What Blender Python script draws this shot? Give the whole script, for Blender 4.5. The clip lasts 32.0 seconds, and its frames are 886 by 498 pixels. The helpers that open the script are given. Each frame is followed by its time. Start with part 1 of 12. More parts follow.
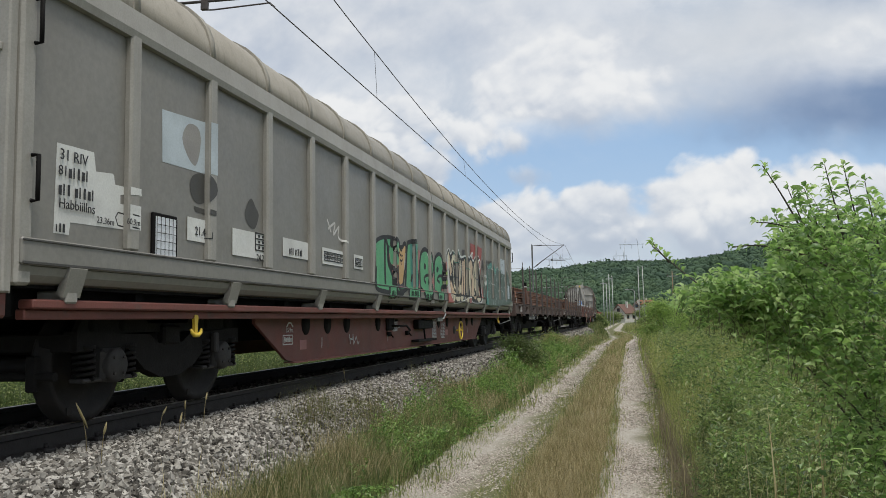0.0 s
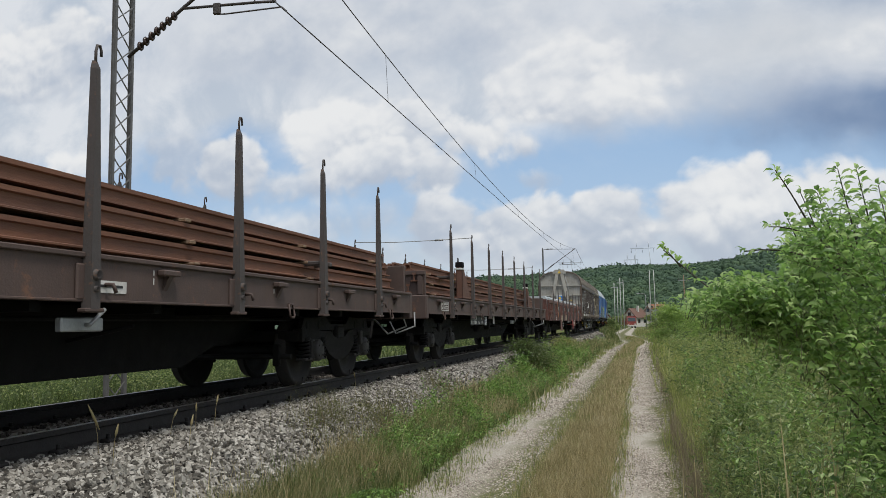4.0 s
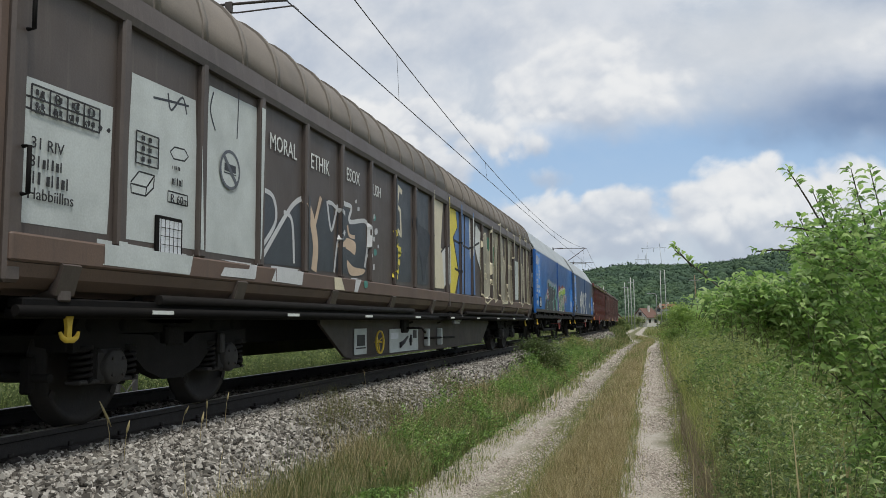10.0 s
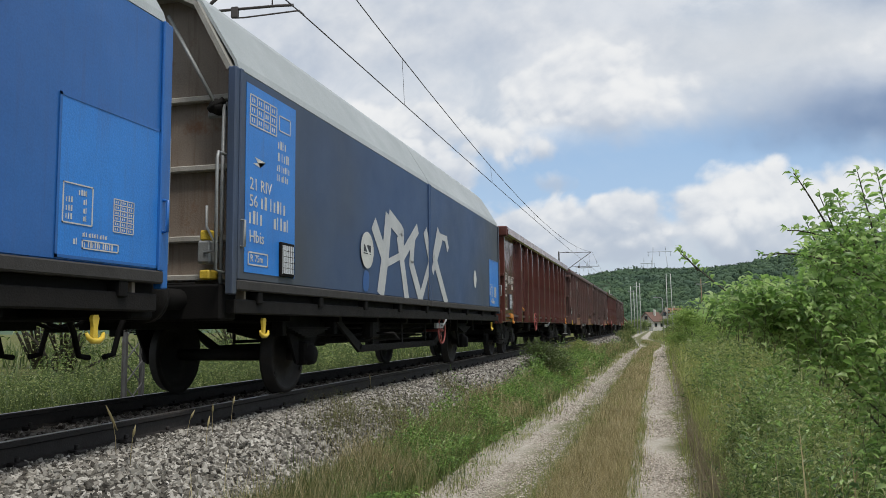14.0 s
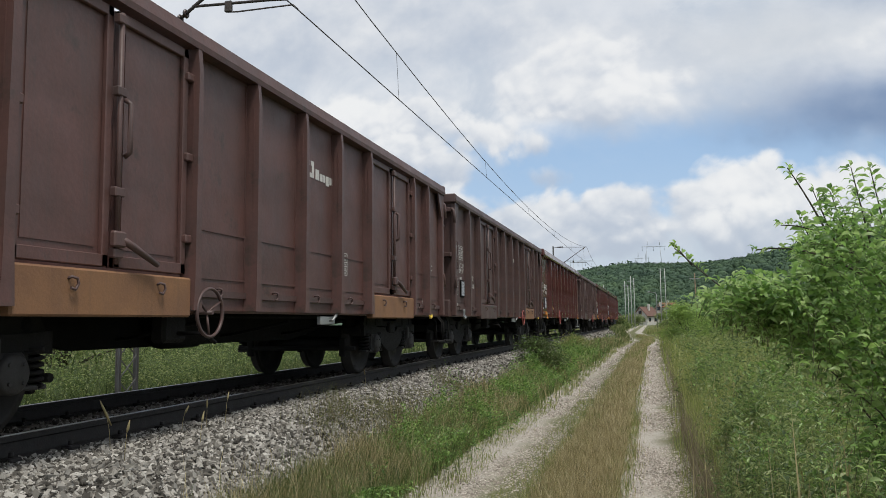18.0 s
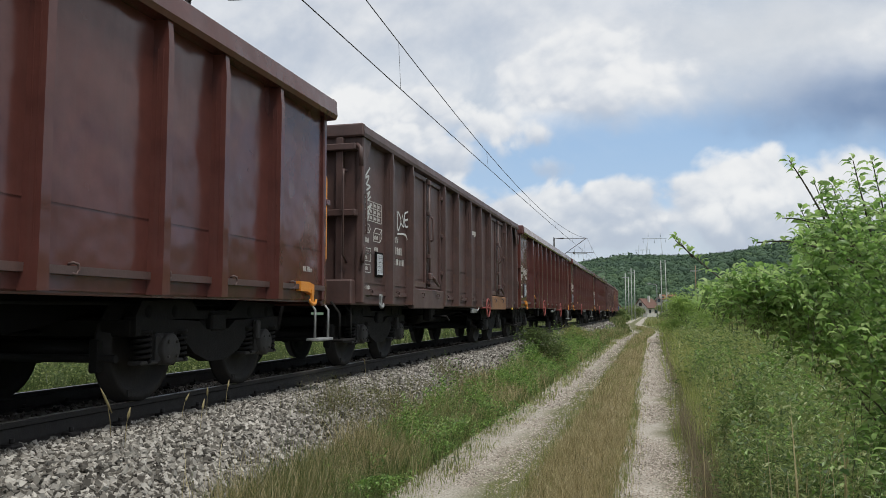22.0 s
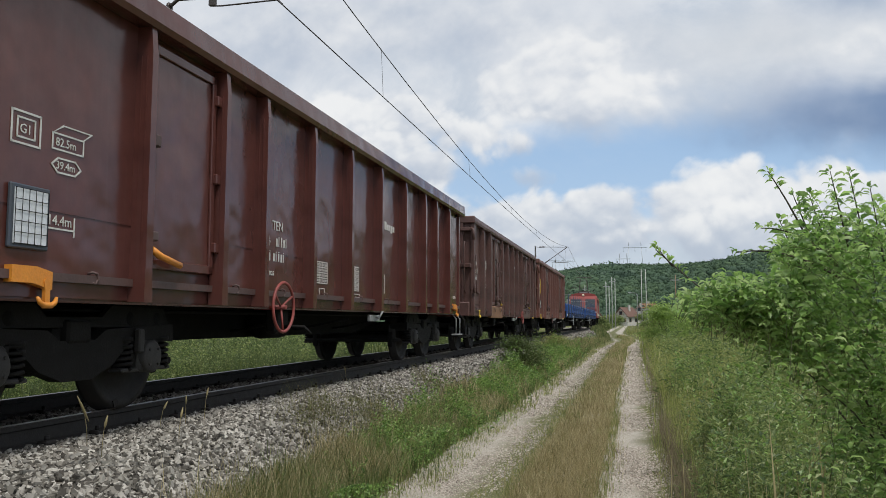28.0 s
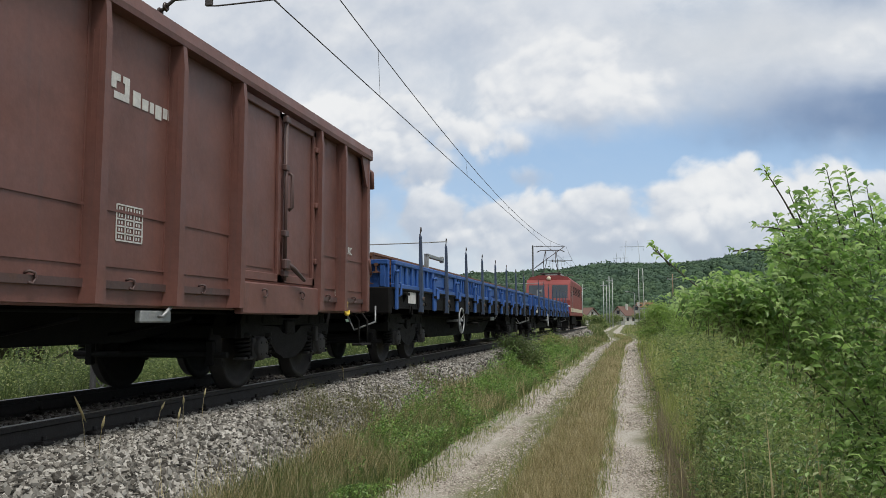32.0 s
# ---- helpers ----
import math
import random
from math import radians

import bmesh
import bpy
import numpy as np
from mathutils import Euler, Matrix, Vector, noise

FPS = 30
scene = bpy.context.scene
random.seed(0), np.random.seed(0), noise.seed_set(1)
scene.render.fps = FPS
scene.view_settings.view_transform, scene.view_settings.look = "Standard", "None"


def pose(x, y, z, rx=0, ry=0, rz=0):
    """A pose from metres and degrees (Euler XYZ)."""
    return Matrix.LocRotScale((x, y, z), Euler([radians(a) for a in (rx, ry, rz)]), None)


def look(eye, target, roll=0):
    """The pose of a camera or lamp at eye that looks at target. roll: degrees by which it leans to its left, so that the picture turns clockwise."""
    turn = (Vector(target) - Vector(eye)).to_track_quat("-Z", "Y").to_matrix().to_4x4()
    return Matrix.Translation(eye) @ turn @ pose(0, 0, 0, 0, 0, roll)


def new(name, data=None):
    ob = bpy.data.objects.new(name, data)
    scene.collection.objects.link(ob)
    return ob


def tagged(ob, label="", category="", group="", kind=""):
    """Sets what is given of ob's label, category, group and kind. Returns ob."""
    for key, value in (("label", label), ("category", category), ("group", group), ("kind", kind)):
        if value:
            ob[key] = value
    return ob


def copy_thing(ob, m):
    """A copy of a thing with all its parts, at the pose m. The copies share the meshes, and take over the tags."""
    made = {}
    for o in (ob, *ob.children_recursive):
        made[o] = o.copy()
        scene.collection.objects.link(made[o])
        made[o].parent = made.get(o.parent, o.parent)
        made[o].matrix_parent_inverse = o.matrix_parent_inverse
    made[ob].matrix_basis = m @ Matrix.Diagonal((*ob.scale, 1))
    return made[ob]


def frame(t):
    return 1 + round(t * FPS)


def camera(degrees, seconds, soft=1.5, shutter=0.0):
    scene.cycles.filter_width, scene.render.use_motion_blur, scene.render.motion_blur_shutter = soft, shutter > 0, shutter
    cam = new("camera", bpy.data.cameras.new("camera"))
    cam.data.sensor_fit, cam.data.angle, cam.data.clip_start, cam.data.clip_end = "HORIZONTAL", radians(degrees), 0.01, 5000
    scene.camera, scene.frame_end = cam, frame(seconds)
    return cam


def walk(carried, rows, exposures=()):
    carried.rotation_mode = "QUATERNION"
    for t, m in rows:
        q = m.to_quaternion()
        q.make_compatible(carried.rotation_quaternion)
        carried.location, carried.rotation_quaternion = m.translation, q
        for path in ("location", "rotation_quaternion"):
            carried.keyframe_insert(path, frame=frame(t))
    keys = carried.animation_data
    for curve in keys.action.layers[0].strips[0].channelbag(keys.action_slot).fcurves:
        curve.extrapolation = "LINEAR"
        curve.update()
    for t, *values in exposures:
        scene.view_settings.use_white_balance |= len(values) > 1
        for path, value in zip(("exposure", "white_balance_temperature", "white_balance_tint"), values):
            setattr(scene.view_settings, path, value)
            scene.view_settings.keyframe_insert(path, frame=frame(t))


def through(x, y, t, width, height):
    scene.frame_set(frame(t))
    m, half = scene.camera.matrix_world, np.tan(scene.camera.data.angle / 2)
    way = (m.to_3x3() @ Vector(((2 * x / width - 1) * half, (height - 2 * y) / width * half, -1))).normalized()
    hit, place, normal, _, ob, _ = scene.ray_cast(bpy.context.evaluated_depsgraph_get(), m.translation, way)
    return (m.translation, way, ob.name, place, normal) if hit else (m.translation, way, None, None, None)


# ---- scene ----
# World: rail heads at z = 0, the track runs along +y, its centre line at x = TRACK_X. The camera stands beside it.
TRACK_X = -5.23
EYE = (0.0, 0.0, 0.779)
GROUND = -0.75


def aim(yaw, pitch, roll):
    y, p = radians(yaw), radians(pitch)
    way = Vector((math.sin(y) * math.cos(p), math.cos(y) * math.cos(p), math.sin(p)))
    return look(EYE, Vector(EYE) + 10 * way, roll)


cam = camera(57.58, 32.0, soft=0.6)
AIM = [
    (0, -12.94, 5.06, -0.99), (0.5, -12.99, 5.14, -0.96), (1, -12.99, 5.17, -0.91), (1.5, -13.07, 5.25, -0.88),
    (2, -13.16, 5.25, -0.82), (2.5, -13.29, 5.23, -0.79), (3, -13.50, 5.24, -0.78), (3.5, -13.58, 5.27, -0.78),
    (5.5, -14.08, 5.45, -0.78), (6, -14.09, 5.41, -0.76), (6.5, -14.12, 5.34, -0.72), (7, -14.09, 5.28, -0.67),
    (7.5, -14.08, 5.22, -0.62), (8, -14.13, 5.20, -0.56), (8.5, -14.21, 5.20, -0.52), (9, -14.31, 5.20, -0.49),
    (9.5, -14.33, 5.21, -0.49), (10, -14.43, 5.25, -0.49), (10.5, -14.55, 5.34, -0.50), (11, -14.60, 5.46, -0.51),
    (11.5, -14.67, 5.60, -0.53), (12, -14.75, 5.65, -0.53), (12.5, -14.72, 5.68, -0.54), (13, -14.73, 5.64, -0.53),
    (13.5, -14.75, 5.58, -0.52), (14, -14.82, 5.54, -0.51), (14.5, -14.88, 5.52, -0.49), (16.5, -14.69, 5.37, -0.49),
    (17, -14.64, 5.32, -0.53), (17.5, -14.58, 5.24, -0.55), (18, -14.43, 5.17, -0.57), (18.5, -14.26, 5.07, -0.57),
    (19, -14.23, 4.89, -0.52), (19.5, -14.25, 4.65, -0.45), (20, -14.30, 4.37, -0.36), (20.5, -14.28, 4.25, -0.28),
    (21, -14.34, 4.34, -0.21), (21.5, -14.43, 4.44, -0.16), (22, -14.49, 4.48, -0.12), (22.5, -14.42, 4.79, -0.06),
    (23, -14.31, 4.99, -0.04), (23.5, -14.16, 5.00, -0.02), (24, -13.96, 5.01, -0.00), (24.5, -13.76, 5.00, 0.02),
    (25, -13.70, 5.00, 0.05), (25.5, -13.59, 5.05, 0.07), (27.5, -13.19, 5.06, 0.08), (28, -13.18, 5.05, 0.06),
    (28.5, -13.17, 5.04, 0.03), (29, -13.14, 5.02, -0.00), (29.5, -13.11, 5.01, -0.05), (30, -13.11, 4.97, -0.08),
    (30.5, -13.12, 4.97, -0.09), (31, -13.11, 5.01, -0.10), (31.5, -13.04, 5.02, -0.10), (32, -12.99, 5.02, -0.10),
]
walk(cam, [(t, aim(y, p, r)) for t, y, p, r in AIM],
     [(0.0, -0.02), (1.5, -0.04), (3.5, -0.06), (5.5, -0.13), (9.0, -0.13), (10.2, -0.03), (12.0, 0.0), (32.0, 0.0)])

# ---- light ----
SUN_AZ, SUN_EL = radians(134), radians(64)   # azimuth from +y towards +x, elevation
scene.view_settings.exposure = 0.0


def make_world():
    w = bpy.data.worlds.new("sky")
    scene.world = w
    w.use_nodes = True
    nt = w.node_tree
    nt.nodes.clear()
    N = nt.nodes.new
    L = nt.links.new
    out, bg = N("ShaderNodeOutputWorld"), N("ShaderNodeBackground")
    sky = N("ShaderNodeTexSky")
    sky.sky_type, sky.sun_disc = "NISHITA", False
    sky.sun_elevation, sky.sun_rotation = SUN_EL, SUN_AZ
    tc = N("ShaderNodeTexCoord")
    sep = N("ShaderNodeSeparateXYZ")
    L(tc.outputs["Generated"], sep.inputs[0])

    def math_(op, a, b=None, c=None, clamp=False):
        n = N("ShaderNodeMath")
        n.operation, n.use_clamp = op, clamp
        for k, v in enumerate((a, b, c)):
            if v is None:
                continue
            if isinstance(v, (int, float)):
                n.inputs[k].default_value = v
            else:
                L(v, n.inputs[k])
        return n.outputs[0]

    def noise_(scale, detail, rough, vec, dist=0.0):
        n = N("ShaderNodeTexNoise")
        n.inputs["Scale"].default_value, n.inputs["Detail"].default_value = scale, detail
        n.inputs["Roughness"].default_value, n.inputs["Distortion"].default_value = rough, dist
        L(vec, n.inputs["Vector"])
        return n.outputs["Fac"]

    def ramp_(fac, *stops):
        n = N("ShaderNodeValToRGB")
        el = n.color_ramp.elements
        while len(el) < len(stops):
            el.new(0.5)
        for e, (p, c) in zip(el, stops):
            e.position, e.color = p, c if len(c) == 4 else (*c, 1)
        L(fac, n.inputs[0])
        return n

    def mix_(fac, a, b, kind="MIX"):
        n = N("ShaderNodeMix")
        n.data_type, n.blend_type = "RGBA", kind
        for k, v in ((0, fac), (6, a), (7, b)):
            if isinstance(v, (int, float)):
                n.inputs[k].default_value = v
            elif isinstance(v, tuple):
                n.inputs[k].default_value = (*v, 1)
            else:
                L(v, n.inputs[k])
        return n.outputs[2]

    # tangent-plane coordinates of the direction: u = x / y, v = z / y
    yy = math_("MAXIMUM", math_("ABSOLUTE", sep.outputs[1]), 0.15)
    u = math_("DIVIDE", sep.outputs[0], yy)
    v = math_("DIVIDE", sep.outputs[2], yy)
    comb = N("ShaderNodeCombineXYZ")
    L(u, comb.inputs[0])
    L(math_("MULTIPLY", v, 1.15), comb.inputs[1])
    L(sep.outputs[1], comb.inputs[2])
    p = comb.outputs[0]

    def moved(vec, du, dv):
        q = N("ShaderNodeVectorMath")
        q.operation = "ADD"
        L(vec, q.inputs[0])
        q.inputs[1].default_value = (du, dv, 0)
        return q.outputs[0]

    # wind-warped place, so that the heaps are not round
    warp = N("ShaderNodeTexNoise")
    warp.inputs["Scale"].default_value, warp.inputs["Detail"].default_value = 7.0, 4
    L(p, warp.inputs["Vector"])
    wv = N("ShaderNodeVectorMath")
    wv.operation = "MULTIPLY_ADD"
    L(warp.outputs["Color"], wv.inputs[0])
    wv.inputs[1].default_value = (0.06, 0.05, 0.0)
    L(moved(p, -0.03, -0.025), wv.inputs[2])
    wp = wv.outputs[0]
    ws = N("ShaderNodeSeparateXYZ")
    L(wp, ws.inputs[0])
    wu, wvv = ws.outputs[0], math_("DIVIDE", ws.outputs[1], 1.15)

    def puff_(scale, vec):
        n = N("ShaderNodeTexVoronoi")
        n.feature = "SMOOTH_F1"
        n.inputs["Scale"].default_value, n.inputs["Smoothness"].default_value = scale, 0.25
        L(vec, n.inputs["Vector"])
        return n.outputs["Distance"]

    def heaps(vec):
        """Height of the cauliflower heads: rounded heaps with smaller ones on them."""
        h = math_("MULTIPLY", puff_(15.0, vec), -0.030)
        h = math_("ADD", h, math_("MULTIPLY", puff_(36.0, vec), -0.016))
        h = math_("ADD", h, math_("MULTIPLY", puff_(85.0, vec), -0.005))
        return math_("ADD", h, math_("MULTIPLY", noise_(60.0, 6, 0.6, vec), 0.012))

    h0 = heaps(wp)
    lit = math_("SUBTRACT", h0, heaps(moved(wp, 0.004, 0.012)))
    soft_noise = noise_(5.0, 6, 0.55, p)

    def shape(cu, cv, ru, rv, rough=1.0):
        """Depth inside a cloud's outline, its edge broken by the heaps."""
        a = math_("POWER", math_("DIVIDE", math_("SUBTRACT", wu, cu), ru), 2)
        b = math_("POWER", math_("DIVIDE", math_("SUBTRACT", wvv, cv), rv), 2)
        r = math_("SQRT", math_("ADD", a, b))
        d = math_("MULTIPLY", math_("SUBTRACT", 1.0, r), min(ru, rv))
        return math_("MULTIPLY_ADD", math_("ADD", h0, 0.020), rough, d)

    def grade(x, lo, hi):
        n = N("ShaderNodeMapRange")
        n.interpolation_type = "SMOOTHSTEP"
        n.inputs[1].default_value, n.inputs[2].default_value = lo, hi
        L(x, n.inputs[0])
        return n.outputs[0]

    def cloud(under, cu, cv, ru, rv, soft=0.014, base=0.60, lift=0.28, gain=14.0, most=1.0, shade=(0.50, 0.565, 0.67), light=(0.92, 0.925, 0.925), rough=1.0):
        d = shape(cu, cv, ru, rv, rough)
        alpha = grade(d, -soft * 0.3, soft)
        if most < 1:
            alpha = math_("MULTIPLY", alpha, most)
        t = math_("MULTIPLY_ADD", math_("SUBTRACT", v, cv), lift / rv, base)
        t = math_("ADD", t, math_("MULTIPLY", lit, gain))
        t = math_("MULTIPLY_ADD", math_("SUBTRACT", soft_noise, 0.56), 1.7, t)
        return mix_(alpha, under, mix_(grade(t, 0.05, 0.95), shade, light))

    haze = ramp_(v, (0.05, (1, 1, 1)), (0.40, (0, 0, 0)))
    body = mix_(haze.outputs[0], (0.20, 0.40, 0.72), (0.52, 0.68, 0.86))
    # thin high veil, closed overhead and all round
    veil = math_("ADD", math_("MULTIPLY_ADD", noise_(2.6, 7, 0.58, p, 0.3), 1.6, -0.75), grade(v, 0.19, 0.36))
    body = mix_(math_("MULTIPLY", grade(veil, -0.05, 0.55), 0.90), body, mix_(grade(noise_(7.0, 8, 0.6, p, 0.4), 0.36, 0.64), (0.60, 0.655, 0.725), (0.87, 0.88, 0.89)))
    grey, storm = dict(soft=0.06, base=0.45, gain=5.0, rough=0.8), dict(soft=0.05, rough=0.5, gain=2.5, lift=0.10)
    # the clouds of this day, from the far ones to the near
    for row, kw in (
            ((-0.43, 0.40, 0.32, 0.085), grey), ((-0.16, 0.385, 0.20, 0.06), dict(grey, base=0.62)), ((-0.86, 0.405, 0.15, 0.075), dict(soft=0.02, base=0.66)),
            ((0.15, 0.335, 0.26, 0.055), dict(grey, base=0.52, lift=0.2, shade=(0.60, 0.65, 0.71), light=(0.82, 0.83, 0.85))),
            ((0.27, 0.243, 0.22, 0.058), dict(storm, base=0.30, shade=(0.20, 0.29, 0.46), light=(0.40, 0.48, 0.62))),
            ((0.09, 0.268, 0.11, 0.040), dict(storm, soft=0.06, base=0.5, most=0.85, shade=(0.50, 0.57, 0.66), light=(0.68, 0.72, 0.78))),
            ((0.27, 0.378, 0.09, 0.024), dict(storm, base=0.35, shade=(0.26, 0.36, 0.52), light=(0.46, 0.54, 0.66))),
            ((0.275, 0.318, 0.05, 0.022), dict(soft=0.03, base=0.7, most=0.85)), ((-0.36, 0.30, 0.10, 0.03), dict(grey, base=0.40, most=0.8)),
            ((-0.45, 0.195, 0.17, 0.032), dict(soft=0.02, base=0.45, most=0.85)), ((-0.43, 0.135, 0.24, 0.03), dict(soft=0.03, base=0.55, most=0.75)),
            ((-0.62, 0.24, 0.07, 0.045), dict(soft=0.02, base=0.55, most=0.8)), ((-0.81, 0.235, 0.075, 0.026), dict(base=0.7)),
            ((-0.36, 0.245, 0.12, 0.068), dict(base=0.60)), ((-0.535, 0.225, 0.065, 0.042), dict(base=0.66)), ((-0.33, 0.215, 0.09, 0.035), dict(base=0.66)), ((-0.26, 0.20, 0.05, 0.030), dict(soft=0.02, base=0.6)),
            ((-0.10, 0.320, 0.17, 0.060), dict(soft=0.05, base=0.56, gain=8.0)), ((-0.04, 0.262, 0.12, 0.030), dict(soft=0.03, base=0.5, most=0.8, gain=8.0)), ((-0.095, 0.300, 0.115, 0.056), dict(base=0.60)), ((-0.01, 0.285, 0.05, 0.034), dict(base=0.66)), ((-0.19, 0.235, 0.10, 0.036), dict(base=0.58)), ((-0.131, 0.191, 0.028, 0.011), dict(base=0.5, most=0.7)),
            ((-0.05, 0.085, 0.55, 0.055), dict(soft=0.04, base=0.50, rough=0.6, most=0.8, shade=(0.58, 0.64, 0.71))),
            ((0.352, 0.112, 0.11, 0.058), dict(base=0.55)), ((0.227, 0.125, 0.09, 0.057), dict(base=0.58)), ((0.105, 0.132, 0.10, 0.060), dict(base=0.56)),
            ((-0.033, 0.124, 0.065, 0.053), dict(base=0.56)), ((-0.122, 0.118, 0.095, 0.050), dict(base=0.58)), ((-0.238, 0.124, 0.052, 0.046), dict(base=0.60)),
            ((0.117, 0.120, 0.040, 0.021), dict(base=0.72)), ((0.069, 0.112, 0.028, 0.020), dict(base=0.72)), ((-0.020, 0.106, 0.036, 0.019), dict(base=0.70)), ((-0.187, 0.106, 0.046, 0.019), dict(base=0.70))):
        body = cloud(body, *row, **kw)
    nish = mix_(1.0, sky.outputs[0], (0.10, 0.10, 0.10), "MULTIPLY")
    full = mix_(0.93, nish, body)
    L(full, bg.inputs[0])
    bg.inputs[1].default_value = SKY
    L(bg.outputs[0], out.inputs[0])


SKY = 0.98
make_world()
sun = new("sun", bpy.data.lights.new("sun", "SUN"))
sun.data.energy, sun.data.angle, sun.data.color = 2.8, radians(14), (1.0, 0.96, 0.89)
sd = Vector((math.sin(SUN_AZ) * math.cos(SUN_EL), math.cos(SUN_AZ) * math.cos(SUN_EL), math.sin(SUN_EL)))
sun.matrix_world = look(sd * 100, (0, 0, 0))
# ---- materials ----
def material(name, base, rough=0.7, metal=0.0, dark=None, spots=0.45, scale=3.0, bump=0.15, bump_scale=60.0, streak=0.0,
             streak_col=(0.10, 0.06, 0.04), jitter=0.0, spec=0.5, stretch=(1, 1, 1), rust=None, rust_amount=0.5, sheen=0.0, wide=None, dent=0.0):
    """Weathered surface: base colour, a darker tone in blotches, fine grain, vertical streaks and rust."""
    m = bpy.data.materials.new(name)
    m.use_nodes = True
    nt = m.node_tree
    b = nt.nodes["Principled BSDF"]
    N, L = nt.nodes.new, nt.links.new
    tc = N("ShaderNodeTexCoord")
    mp = N("ShaderNodeMapping")
    mp.inputs["Scale"].default_value = stretch
    L(tc.outputs["Object"], mp.inputs[0])
    info = N("ShaderNodeObjectInfo")

    def noise_(sc, detail=5, rough_=0.6, vec=None):
        n = N("ShaderNodeTexNoise")
        n.inputs["Scale"].default_value, n.inputs["Detail"].default_value, n.inputs["Roughness"].default_value = sc, detail, rough_
        L(vec or mp.outputs[0], n.inputs["Vector"])
        return n.outputs["Fac"]

    def ramp_(fac, lo, hi):
        n = N("ShaderNodeMapRange")
        n.inputs[1].default_value, n.inputs[2].default_value = lo, hi
        L(fac, n.inputs[0])
        return n.outputs[0]

    def mix_(fac, a, c, kind="MIX"):
        n = N("ShaderNodeMix")
        n.data_type, n.blend_type = "RGBA", kind
        for k, v in ((0, fac), (6, a), (7, c)):
            if isinstance(v, (int, float)):
                n.inputs[k].default_value = v
            elif isinstance(v, tuple):
                n.inputs[k].default_value = (*v, 1)
            else:
                L(v, n.inputs[k])
        return n.outputs[2]

    dark = dark or tuple(c * 0.6 for c in base)
    col = mix_(ramp_(noise_(scale), 0.35, 0.35 + spots), base, dark)
    if wide:
        col = mix_(ramp_(noise_(scale * 0.17, 3), 0.4, 0.65), col, wide)
    grain = noise_(bump_scale, 3)
    col = mix_(0.35, col, mix_(ramp_(grain, 0.3, 0.7), (0.72, 0.72, 0.72), (1.2, 1.2, 1.2)), "MULTIPLY")
    if streak:
        m2 = N("ShaderNodeMapping")
        m2.inputs["Scale"].default_value = (14, 14, 0.7)
        L(tc.outputs["Object"], m2.inputs[0])
        s = ramp_(noise_(1.0, 6, 0.7, m2.outputs[0]), 0.52, 0.75)
        n = N("ShaderNodeMath")
        n.operation = "MULTIPLY"
        L(s, n.inputs[0])
        n.inputs[1].default_value = streak
        col = mix_(n.outputs[0], col, streak_col)
    if rust:
        s = ramp_(noise_(scale * 2.3, 8, 0.7), 0.62 - 0.15 * rust_amount, 0.70)
        col = mix_(s, col, rust)
    if jitter:
        h = N("ShaderNodeHueSaturation")
        n = N("ShaderNodeMapRange")
        n.inputs[3].default_value, n.inputs[4].default_value = 1 - jitter, 1 + jitter
        L(info.outputs["Random"], n.inputs[0])
        L(n.outputs[0], h.inputs["Value"])
        L(col, h.inputs["Color"])
        col = h.outputs[0]
    L(col, b.inputs["Base Color"])
    r = N("ShaderNodeMapRange")
    r.inputs[3].default_value, r.inputs[4].default_value = max(rough - 0.15, 0.02), min(rough + 0.15, 1)
    L(noise_(scale * 1.7, 4), r.inputs[0])
    L(r.outputs[0], b.inputs["Roughness"])
    b.inputs["Metallic"].default_value = metal
    b.inputs["Specular IOR Level"].default_value = spec
    if bump:
        bp = N("ShaderNodeBump")
        bp.inputs["Strength"].default_value, bp.inputs["Distance"].default_value = bump, 0.02
        L(grain, bp.inputs["Height"])
        L(bp.outputs[0], b.inputs["Normal"])
        if dent:
            # buckled sheet metal
            b2 = N("ShaderNodeBump")
            b2.inputs["Strength"].default_value, b2.inputs["Distance"].default_value = dent, 0.10
            L(noise_(1.6, 2, 0.45), b2.inputs["Height"])
            L(b2.outputs[0], bp.inputs["Normal"])
    return m


